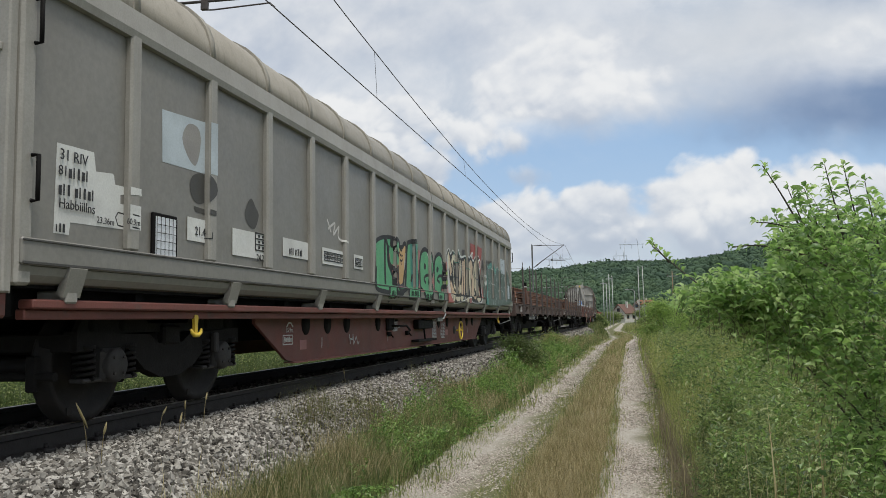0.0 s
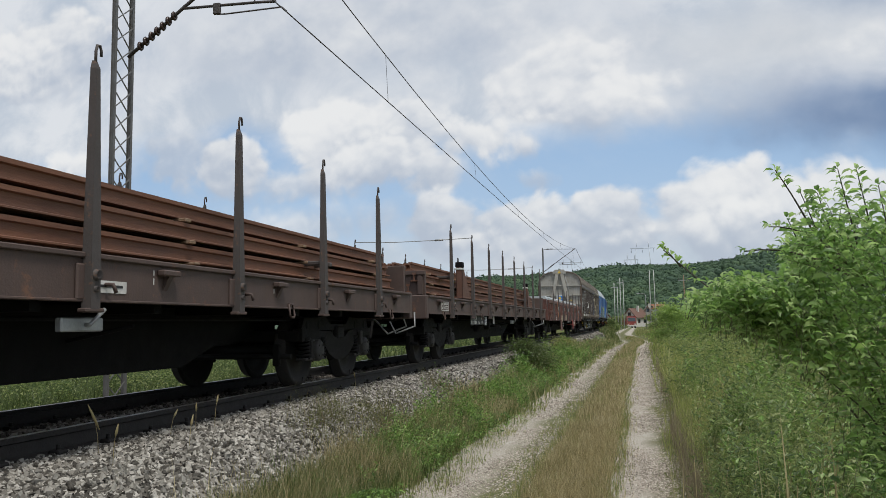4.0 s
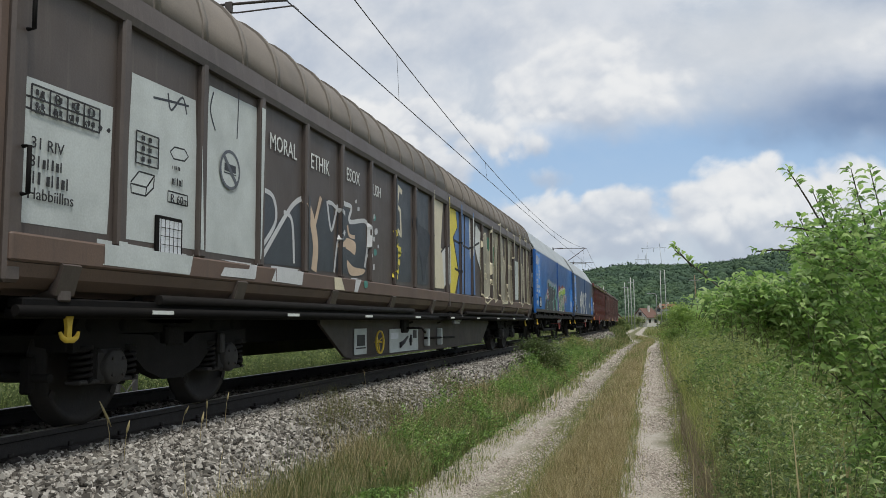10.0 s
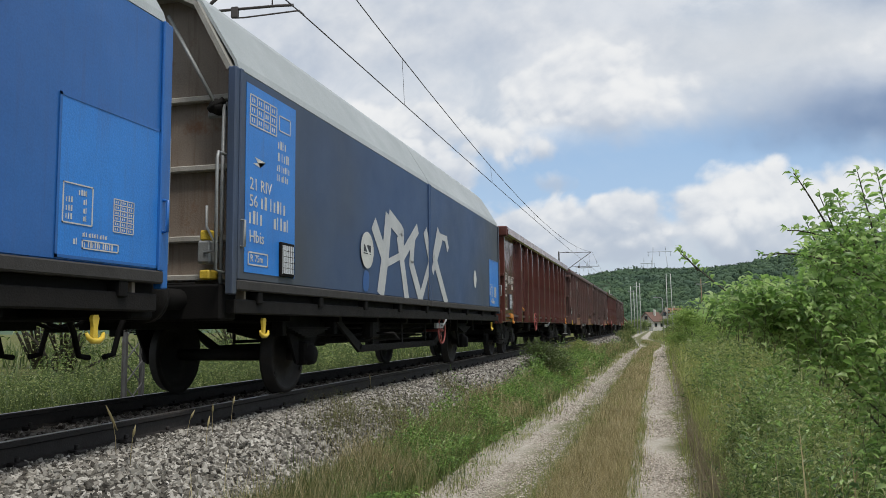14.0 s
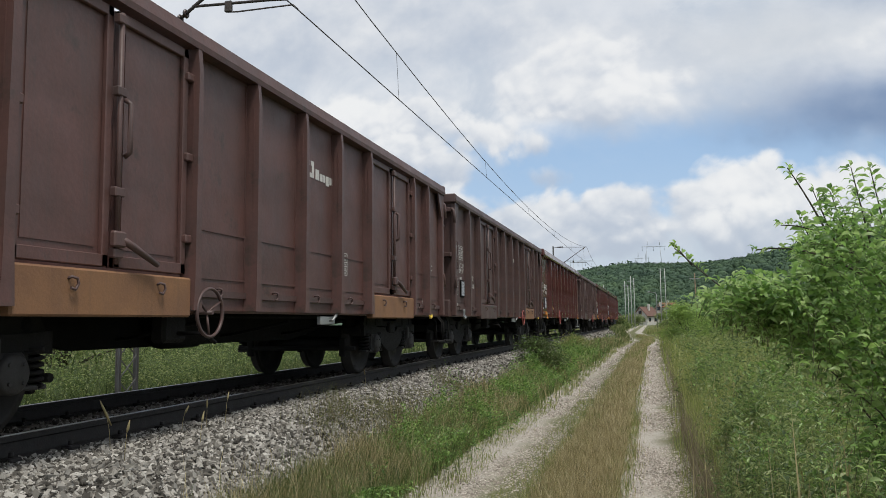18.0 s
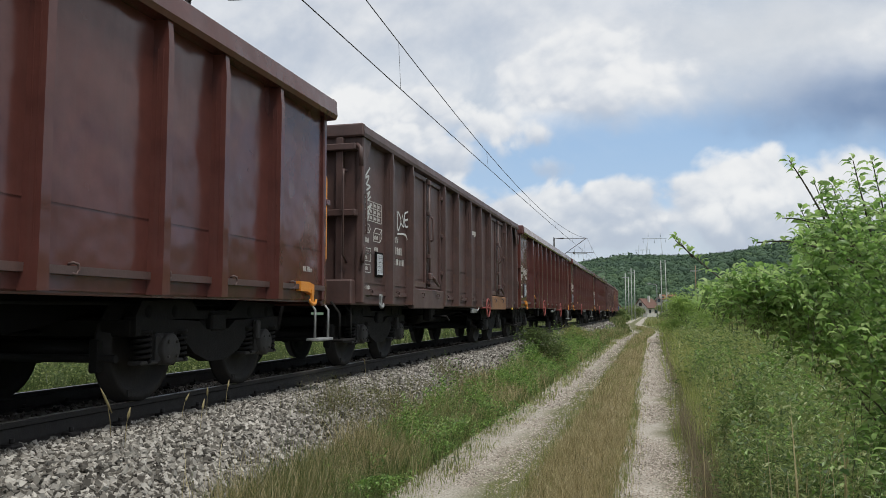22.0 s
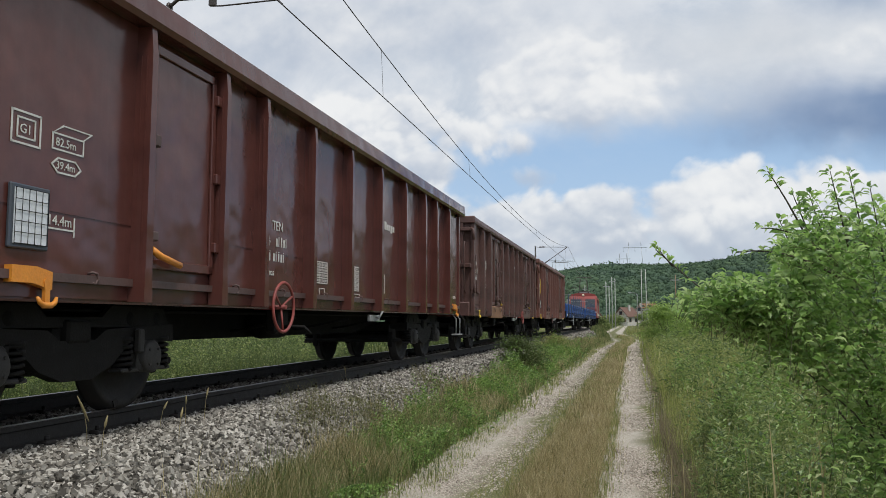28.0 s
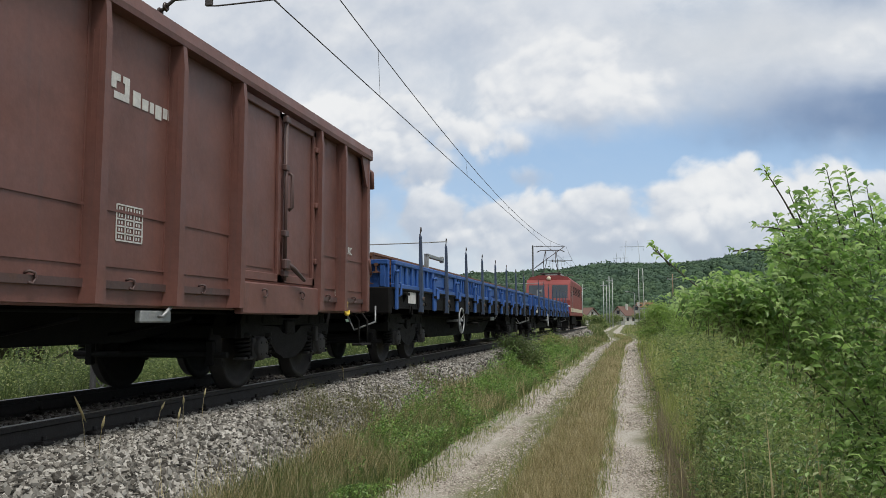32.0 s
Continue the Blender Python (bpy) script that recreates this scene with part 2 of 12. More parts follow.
def leafy(name, tones, rough=0.55, through=0.3, patch=0.5, patch_scale=0.6):
    """Foliage: tone by leaf (random per island) and by broad patches, some light passing through."""
    m = bpy.data.materials.new(name)
    m.use_nodes = True
    nt = m.node_tree
    b = nt.nodes["Principled BSDF"]
    N, L = nt.nodes.new, nt.links.new
    geo = N("ShaderNodeNewGeometry")
    tc = N("ShaderNodeTexCoord")
    n = N("ShaderNodeTexNoise")
    n.inputs["Scale"].default_value, n.inputs["Detail"].default_value = patch_scale, 3
    L(tc.outputs["Object"], n.inputs["Vector"])
    mx = N("ShaderNodeMix")
    mx.data_type = "FLOAT"
    mx.inputs[0].default_value = patch
    L(geo.outputs["Random Per Island"], mx.inputs[2])
    L(n.outputs["Fac"], mx.inputs[3])
    r = N("ShaderNodeValToRGB")
    el = r.color_ramp.elements
    while len(el) < len(tones):
        el.new(0.5)
    for k, (e, c) in enumerate(zip(el, tones)):
        e.position, e.color = 0.2 + 0.6 * k / max(len(tones) - 1, 1), (*c, 1)
    L(mx.outputs[0], r.inputs[0])
    L(r.outputs[0], b.inputs["Base Color"])
    b.inputs["Roughness"].default_value = rough
    b.inputs["Specular IOR Level"].default_value = 0.5 if through else 0.3
    if through:
        t = N("ShaderNodeBsdfTranslucent")
        br = N("ShaderNodeHueSaturation")
        br.inputs["Value"].default_value, br.inputs["Saturation"].default_value = 1.3, 1.1
        L(r.outputs[0], br.inputs["Color"])
        L(br.outputs[0], t.inputs[0])
        ms = N("ShaderNodeMixShader")
        ms.inputs[0].default_value = through
        L(b.outputs[0], ms.inputs[1])
        L(t.outputs[0], ms.inputs[2])
        L(ms.outputs[0], nt.nodes["Material Output"].inputs[0])
    return m


M = {}
M["brown_new"] = material("glossy_brown_paint", (0.10, 0.034, 0.027), 0.21, scale=1.3, spots=0.6, dark=(0.065, 0.026, 0.023), bump=0.05, bump_scale=9, streak=0.35, streak_col=(0.10, 0.05, 0.04), spec=0.5, dent=0.45)
M["brown_old"] = material("dull_brown_paint", (0.112, 0.053, 0.045), 0.50, scale=1.7, dark=(0.072, 0.043, 0.039), bump=0.12, bump_scale=25, streak=0.6, streak_col=(0.07, 0.05, 0.045), rust=(0.055, 0.036, 0.030), rust_amount=0.3, dent=0.35)
M["brown_dark"] = material("sooty_brown_paint", (0.092, 0.050, 0.044), 0.52, scale=1.7, dark=(0.056, 0.036, 0.033), bump=0.12, bump_scale=25, streak=0.6, streak_col=(0.05, 0.04, 0.038), rust=(0.10, 0.052, 0.036), rust_amount=0.15, dent=0.35)
M["brown_red"] = material("red_brown_paint", (0.16, 0.067, 0.052), 0.5, scale=1.5, dark=(0.105, 0.05, 0.042), bump=0.1, bump_scale=20, streak=0.5, streak_col=(0.09, 0.055, 0.05), dent=0.35)
M["rust_sill"] = material("rusty_ochre_steel", (0.23, 0.115, 0.052), 0.8, scale=2.5, dark=(0.16, 0.08, 0.045), streak=0.4)
M["flap_brown"] = material("grimy_red_brown_paint", (0.135, 0.050, 0.037), 0.65, scale=2.2, dark=(0.065, 0.036, 0.031), rust=(0.045, 0.034, 0.030), rust_amount=0.6, streak=0.6, streak_col=(0.05, 0.035, 0.03))
M["flat_brown"] = material("dusty_brown_paint", (0.08, 0.052, 0.044), 0.7, scale=2.0, dark=(0.055, 0.037, 0.032), streak=0.4, rust=(0.15, 0.075, 0.045), rust_amount=0.2)
M["grey_seam"] = material("dark_grey_sealing_strip", (0.06, 0.058, 0.052), 0.6, scale=2)
M["grey_side"] = material("grey_paint", (0.195, 0.187, 0.165), 0.42, scale=0.9, dark=(0.16, 0.152, 0.133), bump=0.06, bump_scale=20, streak=0.35, streak_col=(0.16, 0.15, 0.13), dent=0.2)
M["grey_rib"] = material("light_grey_paint", (0.29, 0.28, 0.25), 0.5, scale=2, dark=(0.22, 0.21, 0.185), bump=0.06, streak=0.4, streak_col=(0.2, 0.18, 0.15))
M["grey_roof"] = material("weathered_grey_roof", (0.33, 0.305, 0.26), 0.7, scale=1.2, dark=(0.25, 0.23, 0.19), bump=0.1, streak=0.5, streak_col=(0.16, 0.14, 0.11))
M["red_frame"] = material("faded_red_primer", (0.165, 0.052, 0.040), 0.62, scale=1.8, dark=(0.10, 0.04, 0.033), rust=(0.10, 0.06, 0.05), rust_amount=0.4, streak=0.4)
M["d_side"] = material("grimy_dark_brown_paint", (0.078, 0.062, 0.054), 0.5, scale=1.1, dark=(0.055, 0.044, 0.04), bump=0.06, streak=0.4, streak_col=(0.14, 0.12, 0.10), dent=0.2)
M["d_beam"] = material("rusty_brown_beam", (0.115, 0.075, 0.055), 0.6, scale=1.5, dark=(0.075, 0.052, 0.042), bump=0.08, streak=0.4, streak_col=(0.05, 0.04, 0.035))
M["d_frame"] = material("grimy_brown_frame_paint", (0.050, 0.036, 0.030), 0.6, scale=1.6, dark=(0.026, 0.020, 0.018), bump=0.1, streak=0.5, streak_col=(0.10, 0.07, 0.05))
M["d_roof"] = material("brown_grey_roof", (0.20, 0.175, 0.15), 0.75, scale=1.3, dark=(0.14, 0.125, 0.11), bump=0.1)
M["d_end"] = material("dirty_ivory_paint", (0.37, 0.36, 0.33), 0.6, scale=1.6, dark=(0.17, 0.16, 0.14), spots=0.5, streak=0.6, streak_col=(0.14, 0.11, 0.085), rust=(0.16, 0.10, 0.065), rust_amount=0.25)
M["hood_end"] = material("rust_stained_grey_end_sheet", (0.24, 0.20, 0.165), 0.6, scale=1.3, dark=(0.15, 0.105, 0.075), spots=0.6, streak=0.8, streak_col=(0.12, 0.07, 0.042), rust=(0.17, 0.085, 0.045), rust_amount=0.45)
M["end_rib"] = material("pale_ivory_flange", (0.40, 0.385, 0.35), 0.55, scale=3, dark=(0.27, 0.25, 0.22), streak=0.4, streak_col=(0.22, 0.17, 0.12))
M["blue"] = material("deep_blue_paint", (0.018, 0.135, 0.44), 0.36, scale=0.9, dark=(0.018, 0.105, 0.34), bump=0.05, streak=0.5, streak_col=(0.035, 0.08, 0.22), wide=(0.022, 0.075, 0.24), spec=0.5, dent=0.2)
M["blue_grey"] = material("sooty_blue_paint", (0.054, 0.064, 0.080), 0.55, scale=0.9, dark=(0.042, 0.050, 0.064), bump=0.05, streak=0.5, streak_col=(0.04, 0.075, 0.16), wide=(0.032, 0.072, 0.17))
M["blue_light"] = material("bright_blue_paint", (0.026, 0.215, 0.66), 0.42, scale=1.5, dark=(0.022, 0.17, 0.54), streak=0.2)
M["blue_roof"] = material("silvery_grey_roof", (0.36, 0.39, 0.40), 0.5, scale=1.1, dark=(0.26, 0.29, 0.30), streak=0.2, streak_col=(0.2, 0.2, 0.2))
M["flap_blue"] = material("bright_blue_flap_paint", (0.025, 0.095, 0.32), 0.5, scale=2, dark=(0.02, 0.065, 0.21), streak=0.3, streak_col=(0.04, 0.05, 0.10))
M["loco_red"] = material("red_locomotive_paint", (0.24, 0.04, 0.034), 0.5, scale=1.2, dark=(0.17, 0.033, 0.03), streak=0.4)
M["cream"] = material("cream_paint", (0.62, 0.55, 0.40), 0.5, dark=(0.5, 0.45, 0.33))
# black, brake and wheel: shade under the wagons is darkened into these colours
M["black"] = material("shaded_black_running_gear", (0.0065, 0.0062, 0.0062), 0.75, scale=4, dark=(0.010, 0.009, 0.0085), bump=0.2, spec=0.12)
M["brake"] = material("shaded_brake_dust_steel", (0.0125, 0.0112, 0.0105), 0.8, scale=4, dark=(0.0085, 0.008, 0.0075), bump=0.3, spec=0.2)
M["axle_grey"] = material("dusty_grey_axle_box", (0.035, 0.032, 0.030), 0.75, scale=6, dark=(0.02, 0.018, 0.017), bump=0.2)
M["wheel"] = material("shaded_dark_wheel_steel", (0.016, 0.0145, 0.014), 0.7, scale=6, dark=(0.026, 0.021, 0.018), spec=0.3)
# rust taken nearly black: the train's shade is put into the rail colour
M["rail"] = material("shaded_rusty_rail_steel", (0.015, 0.012, 0.0105), 0.75, scale=8, dark=(0.010, 0.008, 0.0075), bump=0.2)
M["rail_top"] = material("worn_rail_top", (0.30, 0.28, 0.27), 0.35, 0.8, scale=9, dark=(0.16, 0.13, 0.12))
M["stop_rust"] = material("dark_rusty_plate", (0.13, 0.062, 0.042), 0.8, scale=3, dark=(0.075, 0.043, 0.034), streak=0.5, bump=0.15)
M["panel_brown"] = material("faded_red_panel_paint", (0.155, 0.062, 0.047), 0.6, scale=2.5, dark=(0.11, 0.05, 0.041), streak=0.4)
M["new_rail"] = material("rusty_stock_rail", (0.165, 0.072, 0.040), 0.75, scale=5, dark=(0.095, 0.048, 0.034), stretch=(1, 0.15, 1), bump=0.2)
M["sleeper"] = material("weathered_sleeper", (0.16, 0.13, 0.105), 0.85, scale=7, dark=(0.10, 0.08, 0.065), stretch=(0.3, 1, 1), bump=0.4)
M["wood"] = material("weathered_wood", (0.24, 0.16, 0.10), 0.85, scale=6, dark=(0.15, 0.10, 0.065), stretch=(1, 0.15, 1), bump=0.3)
M["stake_blue"] = material("dark_blue_stake_paint", (0.035, 0.06, 0.11), 0.6, scale=4, dark=(0.025, 0.035, 0.06), rust=(0.09, 0.05, 0.035), rust_amount=0.1)
M["mast_steel"] = material("weathered_mast_steel", (0.15, 0.15, 0.15), 0.65, 0.2, scale=5, dark=(0.09, 0.085, 0.08))
M["stake"] = material("dark_stake_steel", (0.060, 0.049, 0.046), 0.7, scale=5, dark=(0.05, 0.043, 0.04), rust=(0.14, 0.075, 0.045), rust_amount=0.2)
M["white"] = material("white_lettering", (0.60, 0.59, 0.56), 0.6, scale=9, dark=(0.36, 0.35, 0.33), bump=0, spots=0.6)
M["paper"] = material("white_paper_card", (0.66, 0.69, 0.72), 0.6, scale=6, dark=(0.55, 0.58, 0.62), bump=0)
M["pale"] = material("pale_panel_paint", (0.62, 0.65, 0.62), 0.55, scale=2.2, dark=(0.52, 0.55, 0.52), streak=0.3, streak_col=(0.3, 0.28, 0.25), bump=0.03)
M["ink"] = material("black_lettering", (0.02, 0.02, 0.022), 0.6, bump=0)
M["orange"] = material("orange_paint", (0.66, 0.25, 0.03), 0.45, scale=6, dark=(0.55, 0.2, 0.03))
M["yellow"] = material("yellow_paint", (0.70, 0.50, 0.05), 0.5, scale=6, dark=(0.55, 0.38, 0.05))
M["red"] = material("red_wheel_paint", (0.26, 0.05, 0.042), 0.55, scale=6, dark=(0.17, 0.045, 0.04))
M["sign_red"] = material("sign_red_paint", (0.30, 0.055, 0.045), 0.5, scale=2, dark=(0.24, 0.05, 0.04))
M["strap"] = material("orange_lashing_strap", (0.55, 0.26, 0.16), 0.7, scale=20, dark=(0.45, 0.19, 0.11))
M["slab"] = material("pale_grey_slab", (0.43, 0.47, 0.49), 0.6, scale=2, dark=(0.35, 0.385, 0.40), streak=0.3, streak_col=(0.3, 0.32, 0.32))
M["galv"] = material("galvanised_steel", (0.33, 0.34, 0.34), 0.5, 0.4, scale=6, dark=(0.24, 0.25, 0.25))
M["wire"] = material("dark_copper_wire", (0.06, 0.055, 0.05), 0.5, 0.5, bump=0)
M["pole_grey"] = material("pale_concrete_pole", (0.42, 0.43, 0.42), 0.85, scale=3, dark=(0.33, 0.34, 0.33), bump=0.2)
# steel paled towards blue, with the haze of distance put into its colour
M["pylon_grey"] = material("hazy_galvanised_pylon", (0.50, 0.54, 0.58), 0.6, scale=3, dark=(0.44, 0.48, 0.52), bump=0)
M["concrete"] = material("grey_concrete", (0.36, 0.35, 0.33), 0.85, scale=3, dark=(0.27, 0.26, 0.25), bump=0.3)
M["insul"] = material("brown_glazed_insulator", (0.05, 0.028, 0.022), 0.25, scale=8)
M["glass"] = material("dark_cab_glass", (0.03, 0.04, 0.05), 0.12, spec=0.8, bump=0)
M["plaster"] = material("white_plaster", (0.42, 0.41, 0.38), 0.85, scale=2, dark=(0.6, 0.58, 0.53))
M["tile"] = material("red_brown_roof_tiles", (0.14, 0.075, 0.055), 0.8, scale=3, dark=(0.10, 0.06, 0.048), stretch=(6, 6, 6))
M["tile_new"] = material("orange_roof_tiles", (0.20, 0.09, 0.06), 0.8, scale=3, dark=(0.33, 0.12, 0.06), stretch=(6, 6, 6))
M["stone"] = material("pale_ballast_stone", (0.29, 0.275, 0.24), 0.85, scale=6, dark=(0.21, 0.20, 0.18), bump=0.3, jitter=0.3)
M["g_green"] = material("green_spray_paint", (0.10, 0.34, 0.16), 0.5, scale=3, dark=(0.07, 0.25, 0.14))
M["g_lime"] = material("lime_spray_paint", (0.26, 0.40, 0.05), 0.5, scale=3, dark=(0.18, 0.33, 0.05))
M["g_teal"] = material("teal_spray_paint", (0.06, 0.24, 0.20), 0.5, scale=3, dark=(0.05, 0.18, 0.16))
M["g_ochre"] = material("ochre_spray_paint", (0.52, 0.34, 0.15), 0.5, scale=3, dark=(0.44, 0.27, 0.12))
M["g_pink"] = material("pink_spray_paint", (0.42, 0.14, 0.12), 0.5, scale=3, dark=(0.3, 0.1, 0.1))
M["g_cream"] = material("cream_spray_paint", (0.60, 0.55, 0.40), 0.5, scale=3, dark=(0.5, 0.45, 0.33))
M["g_silver"] = material("silver_spray_paint", (0.52, 0.53, 0.53), 0.45, scale=3, dark=(0.40, 0.41, 0.42))
M["g_yellow"] = material("yellow_spray_paint", (0.66, 0.56, 0.06), 0.5, scale=3, dark=(0.55, 0.46, 0.06))
M["g_blue"] = material("blue_spray_paint", (0.09, 0.18, 0.38), 0.5, scale=3, dark=(0.07, 0.13, 0.28))
M["g_dark"] = material("dark_spray_paint", (0.03, 0.035, 0.045), 0.55, scale=3)
M["g_slate"] = material("slate_spray_paint", (0.040, 0.046, 0.054), 0.45, scale=2, dark=(0.030, 0.034, 0.040))
M["g_grey"] = material("grey_spray_paint", (0.26, 0.25, 0.23), 0.55, scale=3, dark=(0.2, 0.19, 0.18))


# ---- mesh tools ----
class Shape:
    """Collects faces for one mesh."""
    def __init__(self):
        self.v, self.f, self.s = [], [], []

    def add(self, verts, faces, smooth=False):
        n = len(self.v)
        self.v += [tuple(p) for p in verts]
        self.f += [tuple(n + i for i in f) for f in faces]
        self.s += [smooth] * len(faces)
        return self

    def box(self, x0, x1, y0, y1, z0, z1, c=0.0):
        if c <= 0:
            v = [(x, y, z) for z in (z0, z1) for y in (y0, y1) for x in (x0, x1)]
            return self.add(v, [(0, 2, 3, 1), (4, 5, 7, 6), (0, 1, 5, 4), (2, 6, 7, 3), (0, 4, 6, 2), (1, 3, 7, 5)])
        c = min(c, 0.45 * abs(x1 - x0), 0.45 * abs(y1 - y0), 0.45 * abs(z1 - z0))
        v, idx = [], {}
        for i, (x, sx) in enumerate(((x0, 1), (x1, -1))):
            for j, (y, sy) in enumerate(((y0, 1), (y1, -1))):
                for k, (z, sz) in enumerate(((z0, 1), (z1, -1))):
                    idx[i, j, k] = len(v)
                    v += [(x, y + sy * c, z + sz * c), (x + sx * c, y, z + sz * c), (x + sx * c, y + sy * c, z)]
        I = lambda i, j, k, a: idx[i, j, k] + a
        f = [(I(0, 0, 0, 0), I(0, 0, 1, 0), I(0, 1, 1, 0), I(0, 1, 0, 0)), (I(1, 0, 0, 0), I(1, 1, 0, 0), I(1, 1, 1, 0), I(1, 0, 1, 0)),
             (I(0, 0, 0, 1), I(1, 0, 0, 1), I(1, 0, 1, 1), I(0, 0, 1, 1)), (I(0, 1, 0, 1), I(0, 1, 1, 1), I(1, 1, 1, 1), I(1, 1, 0, 1)),
             (I(0, 0, 0, 2), I(0, 1, 0, 2), I(1, 1, 0, 2), I(1, 0, 0, 2)), (I(0, 0, 1, 2), I(1, 0, 1, 2), I(1, 1, 1, 2), I(0, 1, 1, 2))]
        for a in (0, 1):
            for b in (0, 1):
                f.append((I(0, a, b, 1), I(1, a, b, 1), I(1, a, b, 2), I(0, a, b, 2)))
                f.append((I(a, 0, b, 0), I(a, 1, b, 0), I(a, 1, b, 2), I(a, 0, b, 2)))
                f.append((I(a, b, 0, 0), I(a, b, 1, 0), I(a, b, 1, 1), I(a, b, 0, 1)))
        f += [(i, i + 1, i + 2) for i in range(0, 24, 3)]
        return self.add(v, f)

    def prism(self, prof, a0, a1, axis="y", cap=True, smooth=False):
        """Extrude a closed 2D outline: axis y takes (x, z), x takes (y, z), z takes (x, y)."""
        n = len(prof)
        put = {"y": lambda p, a: (p[0], a, p[1]), "x": lambda p, a: (a, p[0], p[1]), "z": lambda p, a: (p[0], p[1], a)}[axis]
        v = [put(p, a) for a in (a0, a1) for p in prof]
        f = [(i, (i + 1) % n, n + (i + 1) % n, n + i) for i in range(n)]
        self.add(v, f, smooth)
        if cap:
            k = len(self.v) - 2 * n
            self.f += [tuple(k + i for i in range(n))[::-1], tuple(k + n + i for i in range(n))]
            self.s += [False, False]
        return self

    def sheet(self, prof, a0, a1, axis="y", t=0.02, smooth=True):
        """An open profile extruded, with thickness t downwards or inwards along its normals."""
        inner = []
        for i, p in enumerate(prof):
            q0, q1 = prof[max(i - 1, 0)], prof[min(i + 1, len(prof) - 1)]
            d = Vector((q1[0] - q0[0], q1[1] - q0[1])).normalized()
            inner.append((p[0] + d.y * t, p[1] - d.x * t))
        return self.prism(list(prof) + inner[::-1], a0, a1, axis, smooth=smooth)

    def tube(self, pts, r, n=6, cap=True):
        pts = [Vector(p) for p in pts]
        rs = r if isinstance(r, (list, tuple)) else [r] * len(pts)
        ref, rings = None, []
        for i, p in enumerate(pts):
            d = (pts[min(i + 1, len(pts) - 1)] - pts[max(i - 1, 0)]).normalized()
            if ref is None:
                ref = d.orthogonal().normalized()
            ref = (ref - d * ref.dot(d)).normalized()
            b = d.cross(ref)
            rings.append([p + rs[i] * (math.cos(2 * math.pi * k / n) * ref + math.sin(2 * math.pi * k / n) * b) for k in range(n)])
        m = len(pts)
        self.add([q for ring in rings for q in ring],
                 [(i * n + k, i * n + (k + 1) % n, (i + 1) * n + (k + 1) % n, (i + 1) * n + k) for i in range(m - 1) for k in range(n)], n > 4)
        if cap:
            k0 = len(self.v) - m * n
            self.f += [tuple(k0 + i for i in range(n))[::-1], tuple(k0 + (m - 1) * n + i for i in range(n))]
            self.s += [False, False]
        return self

    def lathe(self, prof, centre, axis="x", n=24):
        """Turn (along, radius) pairs round an axis through centre."""
        c = Vector(centre)
        rings = []
        for a, r in prof:
            for k in range(n):
                t = 2 * math.pi * k / n
                o = (a, r * math.cos(t), r * math.sin(t))
                if axis == "y":
                    o = (o[1], o[0], o[2])
                elif axis == "z":
                    o = (o[1], o[2], o[0])
                rings.append(c + Vector(o))
        m = len(prof)
        return self.add(rings, [(i * n + k, i * n + (k + 1) % n, (i + 1) * n + (k + 1) % n, (i + 1) * n + k) for i in range(m - 1) for k in range(n)], True)

    def ring(self, centre, R, r, axis="x", n=20, m=6):
        c, pts = Vector(centre), []
        for i in range(n):
            t = 2 * math.pi * i / n
            for j in range(m):
                s = 2 * math.pi * j / m
                a, q = r * math.sin(s), R + r * math.cos(s)
                o = (a, q * math.cos(t), q * math.sin(t))
                if axis == "y":
                    o = (o[1], o[0], o[2])
                pts.append(c + Vector(o))
        return self.add(pts, [(i * m + j, i * m + (j + 1) % m, ((i + 1) % n) * m + (j + 1) % m, ((i + 1) % n) * m + j) for i in range(n) for j in range(m)], True)

    def mesh(self, name):
        me = bpy.data.meshes.new(name)
        me.from_pydata(self.v, [], self.f)
        me.polygons.foreach_set("use_smooth", self.s)
        bm = bmesh.new()
        bm.from_mesh(me)
        bmesh.ops.recalc_face_normals(bm, faces=bm.faces[:])
        bm.to_mesh(me)
        bm.free()
        return me


def part(name, shape, mat, parent=None, label="", kind=""):
    """One mesh object, under a thing or part where a parent is given."""
    me = shape.mesh(name) if isinstance(shape, Shape) else shape
    if not me.materials:
        me.materials.append(M[mat] if isinstance(mat, str) else mat)
    ob = new(name, me)
    if parent:
        ob.parent = parent
    return tagged(ob, label=label, kind=kind)


def empty(name, label, category, group="", kind=""):
    ob = new(name)
    ob.empty_display_size = 0.3
    return tagged(ob, label, category, group, kind)


def raw(name, verts, faces, mat, kind="", label="", category="", parent=None, smooth=False):
    """A mesh straight from arrays, for what comes in very many pieces."""
    me = bpy.data.meshes.new(name)
    me.from_pydata(np.asarray(verts).tolist() if not isinstance(verts, list) else verts, [], np.asarray(faces).tolist() if not isinstance(faces, list) else faces)
    if smooth:
        me.polygons.foreach_set("use_smooth", [True] * len(me.polygons))
    me.materials.append(M[mat] if isinstance(mat, str) else mat)
    ob = new(name, me)
    if parent:
        ob.parent = parent
    return tagged(ob, label, category, "", kind)


